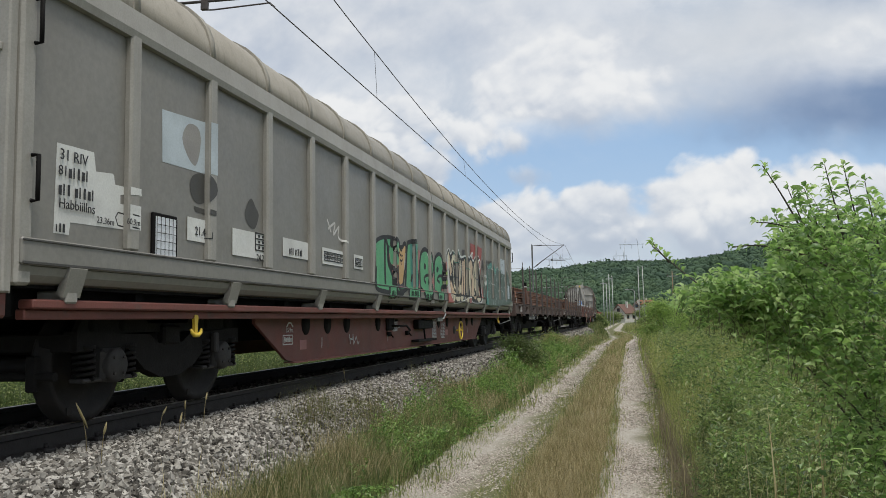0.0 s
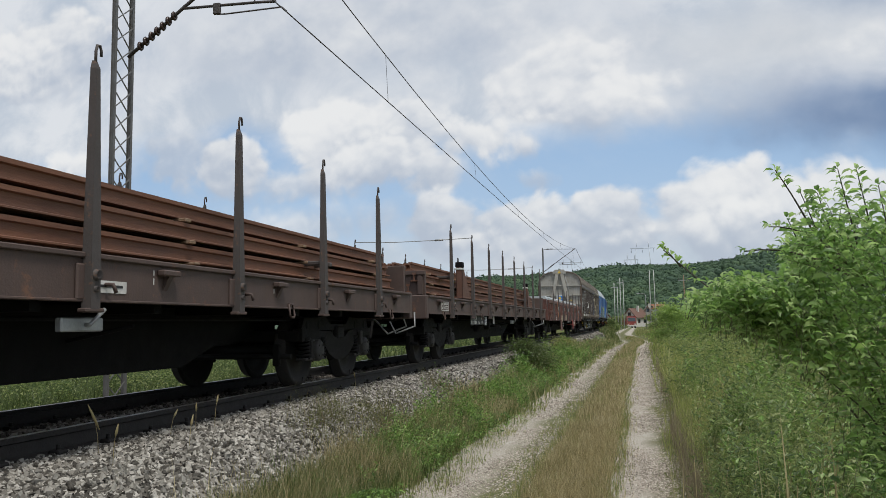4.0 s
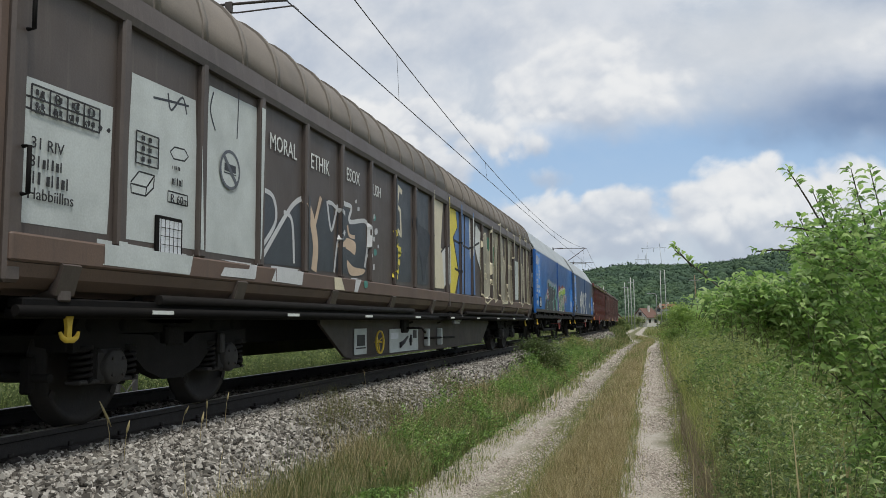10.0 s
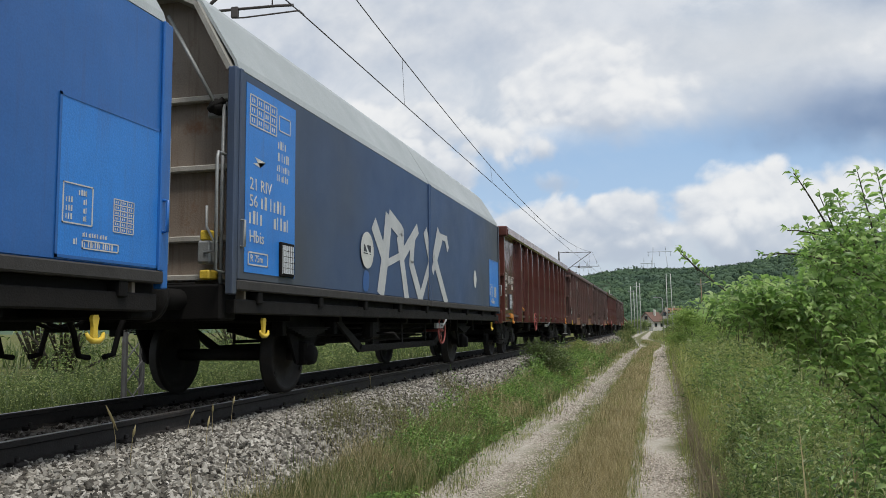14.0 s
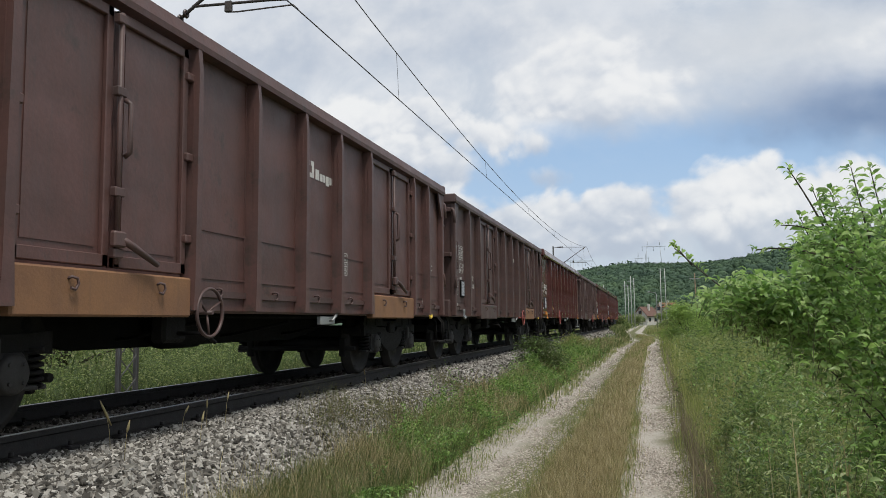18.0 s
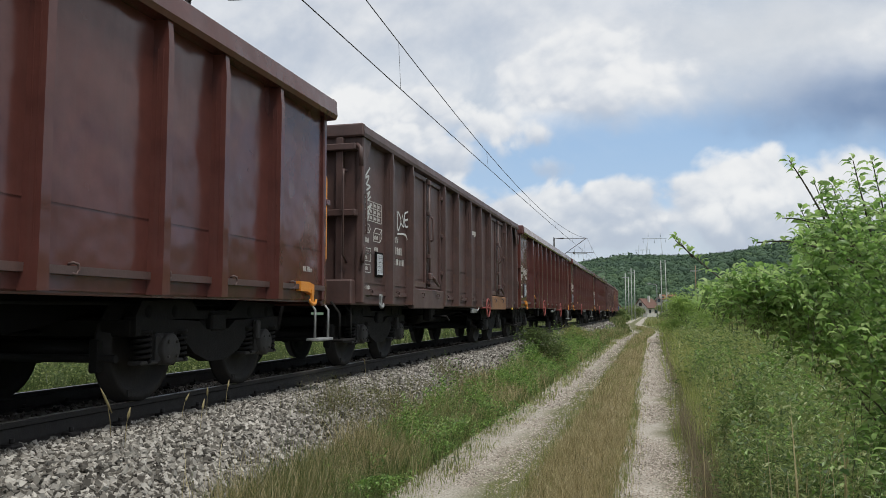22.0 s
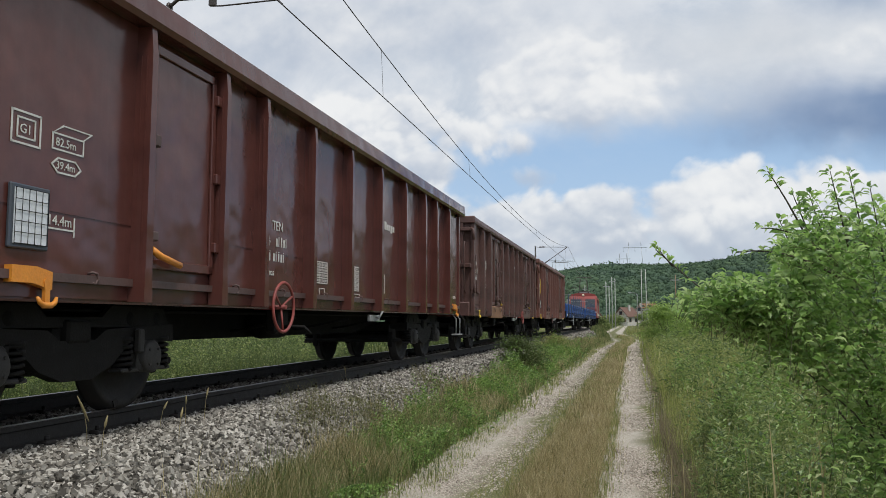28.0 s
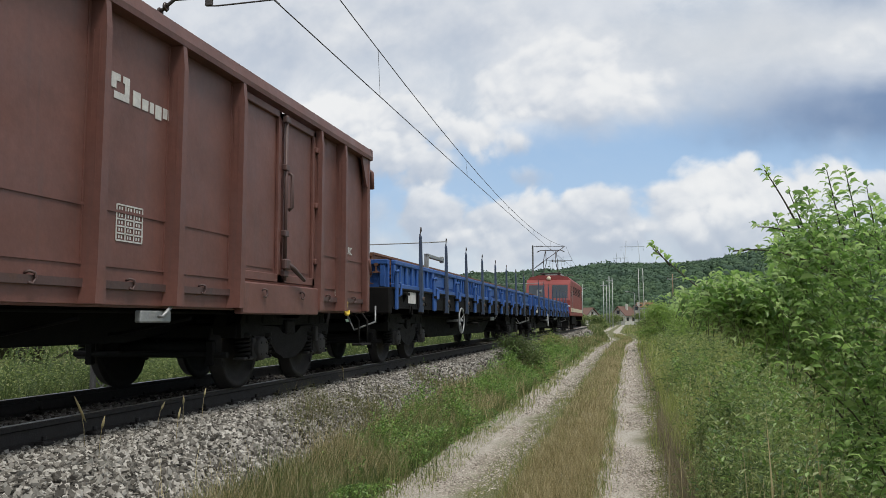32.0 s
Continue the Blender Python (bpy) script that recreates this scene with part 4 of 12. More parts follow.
def frame_line(wagon, y0, y1, z0, z1, x, mat="white", t=0.014, cut=0.0):
    s = Shape()
    pts = [(y0, z0), (y1, z0), (y1, z1), (y0, z1)]
    if cut:
        pts = [(y0, (z0 + z1) / 2), (y0 + cut, z0), (y1 - cut, z0), (y1, (z0 + z1) / 2), (y1 - cut, z1), (y0 + cut, z1)]
    for p, q in zip(pts, pts[1:] + pts[:1]):
        d = Vector((q[0] - p[0], q[1] - p[1])).normalized()
        n = Vector((-d.y, d.x)) * t / 2
        p, q = Vector(p) - d * t / 2, Vector(q) + d * t / 2
        ring = [p - n, q - n, q + n, p + n]
        s.prism([tuple(k) for k in ring], x, x + 0.004, "x")
    return part("marking", s, mat, wagon)


def card_holder(wagon, y, z, x=1.50, mat="brown_new", w=0.30, h=0.36):
    """Wire-mesh card holder with white papers in it."""
    s = Shape()
    s.box(x, x + 0.03, y - w / 2 - 0.03, y + w / 2 + 0.03, z - h / 2 - 0.03, z + h / 2 + 0.03, 0.008)
    b = part("card_holder", s, mat, wagon, "wire-mesh card holder with paper labels")
    part("paper_label", Shape().box(x + 0.031, x + 0.036, y - w / 2, y + w / 2, z - h / 2, z + h / 2), "paper", b)
    g = Shape()
    for i in range(6):
        yy = y - w / 2 + w * i / 5
        g.box(x + 0.044, x + 0.046, yy - 0.0022, yy + 0.0022, z - h / 2, z + h / 2)
    for i in range(6):
        zz = z - h / 2 + h * i / 5
        g.box(x + 0.042, x + 0.044, y - w / 2, y + w / 2, zz - 0.0022, zz + 0.0022)
    part("wire_mesh", g, "black", b)


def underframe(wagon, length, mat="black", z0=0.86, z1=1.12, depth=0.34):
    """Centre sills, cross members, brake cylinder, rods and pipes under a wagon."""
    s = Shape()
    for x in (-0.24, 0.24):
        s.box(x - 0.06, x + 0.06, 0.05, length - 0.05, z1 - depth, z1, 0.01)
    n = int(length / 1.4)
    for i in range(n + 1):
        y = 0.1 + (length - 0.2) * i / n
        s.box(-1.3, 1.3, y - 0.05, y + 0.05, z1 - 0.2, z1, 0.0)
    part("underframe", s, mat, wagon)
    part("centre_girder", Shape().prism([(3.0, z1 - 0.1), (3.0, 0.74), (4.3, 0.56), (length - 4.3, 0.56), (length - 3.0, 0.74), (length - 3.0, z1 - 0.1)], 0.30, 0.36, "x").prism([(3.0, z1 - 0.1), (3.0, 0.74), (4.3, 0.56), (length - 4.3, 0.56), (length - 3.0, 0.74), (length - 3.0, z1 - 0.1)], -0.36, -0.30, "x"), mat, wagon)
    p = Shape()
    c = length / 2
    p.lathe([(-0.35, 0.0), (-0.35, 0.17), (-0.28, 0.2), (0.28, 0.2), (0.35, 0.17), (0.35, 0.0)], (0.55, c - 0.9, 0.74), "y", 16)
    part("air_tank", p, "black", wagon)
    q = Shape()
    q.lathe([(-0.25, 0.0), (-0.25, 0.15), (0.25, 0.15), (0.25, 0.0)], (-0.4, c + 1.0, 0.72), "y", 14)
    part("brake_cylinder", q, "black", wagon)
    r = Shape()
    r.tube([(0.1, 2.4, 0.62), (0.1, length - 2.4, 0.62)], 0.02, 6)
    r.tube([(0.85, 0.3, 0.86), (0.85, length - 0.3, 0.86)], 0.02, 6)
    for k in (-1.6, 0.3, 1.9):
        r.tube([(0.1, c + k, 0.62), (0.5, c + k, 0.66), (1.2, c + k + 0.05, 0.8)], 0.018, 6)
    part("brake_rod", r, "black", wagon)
    v = Shape()
    v.box(1.05, 1.2, c - 2.1, c - 1.75, 0.62, 0.92, 0.03)
    v.tube([(1.2, c - 1.9, 0.7), (1.46, c - 1.9, 0.7), (1.48, c - 1.75, 0.62)], 0.02, 6)
    part("brake_valve", v, "brake", wagon)
    h = Shape()
    h.box(1.30, 1.36, c + 0.9, c + 1.35, 0.76, 0.86, 0.01)
    h.tube([(1.38, c + 1.12, 0.81), (1.42, c + 1.12, 0.81), (1.44, c + 1.25, 0.92)], 0.016, 6)
    part("brake_changeover_plate", h, "galv", wagon, "grey changeover plate with a lever")
# ---- open wagons ----
def rib(wagon, y, z0, z1, mat, sx=1, w=0.13, x0=1.36, x1=1.49, foot=0.0, key=""):
    """Pressed upright stanchion on a wagon side, wider at its foot."""
    def build():
        s = Shape()
        h = w / 2
        prof = [(-h - 0.008, x0), (-h, x1), (h, x1), (h + 0.008, x0)]
        v = []
        for z, k, d in ((z0, 1 + foot, 0.0), (z0 + 0.28, 1 + foot * 0.5, 0.0), (z1 - 0.22, 1, 0.0), (z1, 0.9, -0.02)):
            v += [(sx * (x + d if x > x0 else x), q * k, z) for q, x in prof]
        f = [(i * 4 + j, i * 4 + (j + 1) % 4, (i + 1) * 4 + (j + 1) % 4, (i + 1) * 4 + j) for i in range(3) for j in range(4)] + [(0, 1, 2, 3), (12, 13, 14, 15)]
        s.add(v, f)
        for q in (x0 + 0.035, x0 + 0.085):
            s.box(min(sx * q, sx * (q + 0.012)), max(sx * q, sx * (q + 0.012)), -h - 0.014, -h + 0.006, z0 + 0.3, z1 - 0.25)
        return s
    o = part("stanchion", shared("stanchion%s_%d_%.2f_%.2f_%.2f" % (mat, sx, z0, z1, w), mat, build), mat, wagon)
    o.location = (0, y, 0)
    return o


def lash_hook(wagon, y, z, x, mat):
    """Small curled lashing hook welded low on the side."""
    o = part("lashing_hook", shared("lashing_hook_" + mat, "brown_dark", lambda: Shape().tube([(-0.02, -0.03, 0.03), (0.02, -0.02, 0.045), (0.03, 0.02, 0.035), (0.03, 0.035, 0.0), (0.025, 0.01, -0.04), (0.02, -0.03, -0.03)], 0.011, 5)), "brown_dark", wagon)
    o.location = (x, y, z)


def wagon_mark(wagon, y, z, x, h=0.24, mat="white"):
    """Operator's mark as two angular blocks, with plain bars for the word beside it."""
    s = Shape().prism([(y, z + h * 0.4), (y + h * 0.30, z + h * 0.4), (y + h * 0.30, z + h * 0.72), (y + h * 0.55, z + h * 0.72), (y + h * 0.55, z + h), (y, z + h)], x, x + 0.004, "x")
    s.prism([(y + h * 0.18, z), (y + h * 1.15, z), (y + h * 1.15, z + h), (y + h * 0.72, z + h), (y + h * 0.72, z + h * 0.72), (y + h * 0.85, z + h * 0.72), (y + h * 0.85, z + h * 0.28), (y + h * 0.18, z + h * 0.28)], x, x + 0.004, "x")
    part("operator_mark", s, mat, wagon)
    yy = y + h * 1.4
    for k, (w, t) in enumerate(((0.52, 0.62), (0.42, 0.45), (0.28, 0.45), (0.45, 0.45), (0.45, 0.45))):
        part("word_bar", Shape().box(x, x + 0.004, yy, yy + w * h, z - (0.14 * h if k == 3 else 0), z + t * h), mat, wagon)
        yy += w * h + 0.12 * h


def open_wagon_new(gloss="brown_new", marks="a"):
    """Newer high-sided open wagon, 15.74 m over its buffers, one narrow door a side."""
    w = empty("open_wagon", "glossy red-brown high-sided open freight wagon with ribbed steel sides", "freight wagon", "open wagons of the train")
    L = 14.5
    posts = [2.12, 3.36, 4.25, 5.58, 6.93, 8.30, 9.68, 11.02, 11.93, 13.07]
    mat = gloss
    for sx in (1, -1):
        e = [0.0] + posts + [L]
        for k, (a, b) in enumerate(zip(e, e[1:])):
            if k == 1:
                continue
            s = Shape()
            x = 1.36
            s.box(min(sx * (x - 0.02), sx * x), max(sx * (x - 0.02), sx * x), a, b, 0.93, 3.16)
            s.box(min(sx * x, sx * (x + 0.006)), max(sx * x, sx * (x + 0.006)), a, b, 1.52, 1.532)
            part("side_panel", s, mat, w)
        for y in posts:
            rib(w, y, 0.92, 3.16, mat, sx, 0.075, x1=1.50, foot=0.5)
        for y in (0.04, L - 0.04):
            part("corner_post", Shape().box(min(sx * 1.30, sx * 1.40), max(sx * 1.30, sx * 1.40), y - 0.04, y + 0.04, 0.92, 3.16, 0.015), mat, w)
        d = Shape()
        x0, x1 = 1.35, 1.385
        d.box(min(sx * x0, sx * x1), max(sx * x0, sx * x1), 2.2, 3.28, 1.20, 3.08, 0.01)
        for a, b, p, q in ((2.2, 2.27, 1.2, 3.08), (3.21, 3.28, 1.2, 3.08), (2.2, 3.28, 3.0, 3.08), (2.2, 3.28, 1.2, 1.28)):
            d.box(min(sx * x1, sx * (x1 + 0.025)), max(sx * x1, sx * (x1 + 0.025)), a, b, p, q, 0.006)
        door = part("door", d, mat, w)
        e0, e1 = min(sx * 1.335, sx * 1.349), max(sx * 1.335, sx * 1.349)
        part("door_header", Shape().box(e0, e1, 2.1, 3.38, 3.03, 3.16), mat, w)
        part("door_sill", Shape().box(e0, e1, 2.1, 3.38, 0.93, 1.25), mat, w)
        for a, b in ((2.1, 2.25), (3.23, 3.38)):
            part("door_jamb", Shape().box(e0, e1, a, b, 1.25, 3.03), mat, w)
        if sx > 0:
            hg = Shape()
            for z in (1.45, 2.1, 2.85):
                hg.box(1.39, 1.45, 3.24, 3.36, z - 0.05, z + 0.05, 0.01)
            part("hinge", hg, mat, door)
            b = Shape().tube([(1.43, 2.24, 1.2), (1.43, 2.24, 3.05)], 0.018, 6).box(1.40, 1.46, 2.17, 2.31, 1.42, 1.5, 0.01)
            b.box(1.40, 1.46, 2.17, 2.31, 2.2, 2.3, 0.01)
            part("lock_bar", b, "brown_dark", door)
            part("lock_handle", Shape().tube([(1.44, 2.24, 1.35), (1.47, 2.32, 1.30), (1.47, 2.62, 1.24)], 0.03, 6), "orange", door, "orange door handle")
        s = Shape()
        s.box(min(sx * 1.25, sx * 1.338), max(sx * 1.25, sx * 1.338), 0, L, 0.90, 1.03, 0.015)
        part("solebar", s, mat, w)
        r = Shape()
        r.prism([(sx * 1.35, 3.15), (sx * 1.50, 3.15), (sx * 1.52, 3.20), (sx * 1.50, 3.38), (sx * 1.46, 3.41), (sx * 1.36, 3.41)], -0.04, L + 0.04, "y")
        part("top_rim", r, mat, w)
    for y, sy in ((0.0, -1), (L, 1)):
        s = Shape()
        s.box(-1.38, 1.38, y - 0.015, y + 0.015, 0.95, 3.2)
        part("end_wall", s, mat, w)
        for x in (-0.7, 0.0, 0.7):
            part("end_stanchion", Shape().box(x - 0.06, x + 0.06, min(y, y + sy * 0.06), max(y, y + sy * 0.06), 0.95, 3.16, 0.01), mat, w)
        part("end_beam", Shape().box(-1.40, 1.40, min(y, y + sy * 0.13), max(y, y + sy * 0.13), 2.09, 2.17, 0.012), mat, w)
        r = Shape().box(-1.5, 1.5, min(y - 0.02, y + sy * 0.09), max(y + 0.02, y + sy * 0.09), 3.15, 3.41, 0.03)
        part("end_rim", r, mat, w)
        h = Shape().box(-1.35, 1.35, min(y, y + sy * 0.16), max(y, y + sy * 0.16), 0.86, 1.2, 0.02)
        part("headstock", h, mat, w)
        for sx in (1,):
            handrail(w, [(1.28, y + sy * 0.02, 2.55), (1.28, y + sy * 0.16, 2.55), (1.3, y + sy * 0.20, 2.45), (1.3, y + sy * 0.20, 1.45), (1.28, y + sy * 0.16, 1.35), (1.28, y + sy * 0.02, 1.35)], "orange" if sy > 0 else mat, 0.022, label="orange grab rail" if sy > 0 else "")
    part("floor", Shape().box(-1.4, 1.4, 0.02, L - 0.02, 1.04, 1.10), "brown_dark", w)
    underframe(w, L)
    for yc in (1.9, L - 1.9):
        bogie(w, yc)
    buffers(w, L)
    for y, z in ((0.96, 1.0), (L - 0.56, 1.0)):
        tow_hook(w, y + 0.12, z - 0.07, "orange", 1.40)
        part("hook_bracket", Shape().prism([(y - 0.20, 1.13), (y + 0.02, 1.13), (y + 0.17, 1.10), (y + 0.17, 0.98), (y - 0.02, 1.02), (y - 0.20, 1.02)], 1.36, 1.42, "x"), "orange", w, "orange hook bracket")
    hand_wheel(w, 4.68, 0.92, "red", r=0.27)
    card_holder(w, 0.93, 1.45, 1.362, "blue_grey")
    for y in (0.1, L - 0.1):
        step(w, y - 0.25 if y < 1 else y + 0.10, 0.46, x=1.35, mat="brake" if y < 1 else "galv")
    for y in (0.5, 1.6, 3.8, 4.9, 6.2, 7.6, 8.9, 10.1, 11.2, 12.3, 13.6):
        lash_hook(w, y, 1.08, 1.372, mat)
    # markings
    X = 1.3625
    frame_line(w, 0.24, 0.54, 2.02, 2.20, X)
    words("lettering", "GE", 0.15, (X + 0.002, 0.28, 2.05), "white", w)
    frame_line(w, 0.76, 1.02, 1.93, 2.14, X)
    frame_line(w, 0.81, 0.97, 1.97, 2.10, X, t=0.012)
    words("lettering", "G1", 0.09, (X + 0.002, 0.83, 2.0), "white", w)
    frame_line(w, 1.14, 1.46, 1.96, 2.07, X, t=0.012)
    part("volume_mark", Shape().prism([(1.14, 2.07), (1.24, 2.14), (1.56, 2.14), (1.46, 2.07), (1.46, 2.08), (1.53, 2.13), (1.25, 2.13), (1.15, 2.08)], X, X + 0.004, "x"), "white", w)
    frame_line(w, 1.14, 1.44, 1.80, 1.90, X, t=0.012, cut=0.06)
    words("lettering", "82.5m", 0.085, (X + 0.002, 1.17, 1.985), "white", w)
    words("lettering", "39.4m", 0.08, (X + 0.002, 1.18, 1.825), "white", w)
    frame_line(w, 0.24, 0.54, 1.84, 1.94, X, t=0.009)
    bars(w, 0.27, 1.86, 0.06, [6], X)
    bars(w, 0.28, 1.75, 0.06, [4], X)
    bars(w, 0.28, 1.58, 0.06, [5], X)
    words("lettering", "14.4m", 0.10, (X + 0.002, 1.12, 1.43), "white", w)
    part("length_mark", Shape().box(X, X + 0.004, 1.08, 1.40, 1.40, 1.412).box(X, X + 0.004, 1.08, 1.092, 1.36, 1.50).box(X, X + 0.004, 1.388, 1.40, 1.36, 1.50), "white", w)
    bars(w, 0.24, 1.22, 0.06, [8], X)
    words("lettering", "31 TEN", 0.15, (X + 0.002, 4.45, 1.78), "white", w)
    words("lettering", "54", 0.15, (X + 0.002, 4.45, 1.60), "white", w)
    bars(w, 4.75, 1.60, 0.11, [5], X)
    bars(w, 4.45, 1.43, 0.11, [8], X)
    words("lettering", "Eanos", 0.11, (X + 0.002, 4.45, 1.27), "white", w)
    table(w, 5.86, 6.32, 1.25, 1.52, X, 4, 5)
    frame_line(w, 6.05, 6.22, 1.08, 1.18, X, t=0.01)
    table(w, 7.16, 7.56, 1.20, 1.54, X, 6, 3)
    frame_line(w, 7.35, 7.60, 1.04, 1.15, X, t=0.01)
    bars(w, 7.38, 1.065, 0.05, [6], X)
    wagon_mark(w, 8.50, 2.24, X, 0.21)
    table(w, 8.46, 8.82, 1.21, 1.50, X, 6, 2)
    bars(w, 13.2, 1.14, 0.07, [4, 4], X)
    words("lettering", "10.70m", 0.09, (X + 0.002, 13.9, 1.25), "white", w)
    return w


def open_wagon_old(mat="brown_old", tone="dull brown", sill="rust_sill", marks=0):
    """Older high-sided open wagon, 14.04 m over its buffers, two double-leaf doors a side."""
    w = empty("open_wagon", tone + " weathered high-sided open freight wagon with double doors", "freight wagon", "open wagons of the train")
    L = 13.0
    posts = [1.25, 2.32, 4.42, 5.52, 6.68, 7.75, 8.88, 11.0, 11.88]
    for sx in (1, -1):
        lo = lambda a, b: (min(sx * a, sx * b), max(sx * a, sx * b))
        e = [0.0] + posts + [L]
        for k, (a, b) in enumerate(zip(e, e[1:])):
            if k in (2, 7):
                continue
            s = Shape().box(*lo(1.35, 1.37), a, b, 0.90, 3.18)
            s.box(*lo(1.37, 1.380), a + 0.05, b - 0.05, 1.615, 1.635)
            s.box(*lo(1.37, 1.380), a + 0.06, b - 0.06, 1.185, 1.20)
            for q in (a + 0.06, b - 0.075):
                s.box(*lo(1.37, 1.378), q, q + 0.015, 1.2, 3.15)
            part("side_panel", s, mat, w)
        for y in posts:
            rib(w, y, 0.90, 3.18, mat, sx, 0.065, x1=1.505, foot=0.9)
        for y in (0.05, L - 0.05):
            part("corner_post", Shape().box(*lo(1.36, 1.47), y - 0.05, y + 0.05, 0.9, 3.18, 0.015), mat, w)
        for a, b in ((2.40, 4.34), (8.96, 10.94)):
            m = (a + b) / 2
            for p, q in ((a, m - 0.03), (m + 0.03, b)):
                d = Shape().box(*lo(1.355, 1.385), p, q, 1.20, 3.14)
                for aa, bb, cc, dd in ((p, p + 0.07, 1.2, 3.14), (q - 0.07, q, 1.2, 3.14), (p, q, 3.06, 3.14), (p, q, 1.2, 1.29)):
                    d.box(*lo(1.385, 1.425), aa, bb, cc, dd, 0.006)
                d.prism([(p + 0.12, 1.34), (q - 0.12, 1.34), (q - 0.12, 3.0), (p + 0.12, 3.0)], *lo(1.385, 1.393), "x")
                door = part("door", d, mat, w)
                for z in (1.5, 2.2, 2.9):
                    yy = p if p == a else q
                    part("hinge", Shape().box(*lo(1.40, 1.46), yy - 0.05, yy + 0.05, z - 0.035, z + 0.035, 0.01), mat, door)
            if sx > 0:
                b_ = Shape().tube([(1.47, m, 1.22), (1.47, m, 3.1)], 0.022, 6)
                for z in (1.3, 1.75, 2.5, 3.05):
                    b_.box(1.44, 1.495, m - 0.055, m + 0.055, z - 0.035, z + 0.035, 0.008)
                part("lock_bar", b_, "brown_dark", w)
                part("lock_handle", Shape().tube([(1.48, m + 0.05, 2.45), (1.52, m + 0.06, 2.42), (1.52, m + 0.06, 2.05), (1.48, m + 0.05, 2.02)], 0.022, 6), "brown_dark", w)
                part("lock_lever", Shape().tube([(1.48, m, 1.42), (1.53, m + 0.1, 1.36), (1.53, m + 0.42, 1.24)], [0.03, 0.03, 0.022], 6).box(1.46, 1.52, m - 0.08, m + 0.06, 1.34, 1.46, 0.015), "brown_dark", w)
            if sx > 0 and marks == 3:
                part("lever_tip", Shape().tube([(1.53, m + 0.36, 1.262), (1.53, m + 0.47, 1.22)], 0.03, 6), "yellow", w, "yellow lever tip")
            part("door_sill", Shape().box(*lo(1.38, 1.475), a - 0.02, b + 0.02, 0.84, 1.17, 0.015), ("rust_sill" if (marks == 2 and a > 8) or (marks == 3 and a < 8) else sill) if sx > 0 else mat, w, "rust-stained sill below the doors" if sill == "rust_sill" else "")
        part("solebar", Shape().box(*lo(1.27, 1.348), 0, L, 0.88, 1.0, 0.012), mat, w)
        r = Shape().prism([(sx * 1.37, 3.17), (sx * 1.49, 3.17), (sx * 1.50, 3.22), (sx * 1.48, 3.33), (sx * 1.40, 3.35), (sx * 1.37, 3.33)], -0.03, L + 0.03, "y")
        part("top_rim", r, mat, w)
        for y, sy in ((0.0, 1), (L, -1)):     # slanted gusset at the upper corner
            g = Shape().prism([(y + sy * 0.10, 3.17), (y + sy * 0.36, 3.17), (y + sy * 0.14, 2.75), (y + sy * 0.10, 2.75)], *lo(1.43, 1.46), "x")
            part("corner_gusset", g, mat, w)
    for y, sy in ((0.0, -1), (L, 1)):
        lo2 = lambda a, b: (min(y + sy * a, y + sy * b), max(y + sy * a, y + sy * b))
        s = Shape().box(-1.38, 1.38, *lo2(-0.03, 0.0), 1.0, 3.2)
        part("end_wall", s, mat, w)
        for x in (-1.15, -0.4, 0.4, 1.15):
            part("end_stanchion", Shape().box(x - 0.05, x + 0.05, *lo2(0.0, 0.08), 0.98, 3.16, 0.01), mat, w)
        for z in (2.12, 3.02):
            part("end_beam", Shape().box(-1.40, 1.40, *lo2(0.0, 0.13), z - 0.045, z + 0.045, 0.01), mat, w)
        part("end_rim", Shape().box(-1.49, 1.49, *lo2(-0.05, 0.06), 3.17, 3.35, 0.02), mat, w)
        part("headstock", Shape().box(-1.36, 1.36, *lo2(-0.02, 0.14), 0.88, 1.22, 0.02), mat, w)
        part("end_latch", Shape().tube([(1.40, y + sy * 0.05, 3.05), (1.46, y + sy * 0.09, 3.0), (1.47, y + sy * 0.08, 2.75)], 0.035, 6), mat, w)
        part("end_latch", Shape().tube([(1.42, y - sy * 0.02, 1.72), (1.47, y - sy * 0.05, 1.66), (1.47, y + sy * 0.03, 1.45)], 0.03, 6), mat, w)
        hr = [(1.25, y + sy * 0.04, 2.7), (1.25, y + sy * 0.16, 2.7), (1.25, y + sy * 0.18, 2.6), (1.25, y + sy * 0.18, 1.55), (1.25, y + sy * 0.04, 1.45)]
        handrail(w, hr, "yellow" if marks == 4 else mat, 0.016)
        if sy < 0:
            handrail(w, [(1.44, 0.05, 2.38), (1.50, 0.05, 2.38), (1.50, 0.05, 1.84), (1.44, 0.05, 1.84)] if marks != 4 else [(1.44, 0.20, 2.5), (1.49, 0.20, 2.5), (1.49, 0.20, 1.9), (1.44, 0.20, 1.9)], "yellow" if marks == 4 else mat, 0.014)
    part("floor", Shape().box(-1.4, 1.4, 0.02, L - 0.02, 1.02, 1.08), "brown_dark", w)
    underframe(w, L)
    for yc in (1.93, L - 1.93):
        bogie(w, yc)
    buffers(w, L)
    for y in (0.86, L - 0.92):
        tow_hook(w, y, 0.91, "galv" if marks == 2 and y < 1 else "yellow", 1.42)
    hand_wheel(w, 4.62 if marks in (0, 1) else (8.45 if marks == 2 else (8.68 if marks == 3 else 5.2)), 0.88, "red" if marks in (2, 3) else "brown_dark", r=0.21)
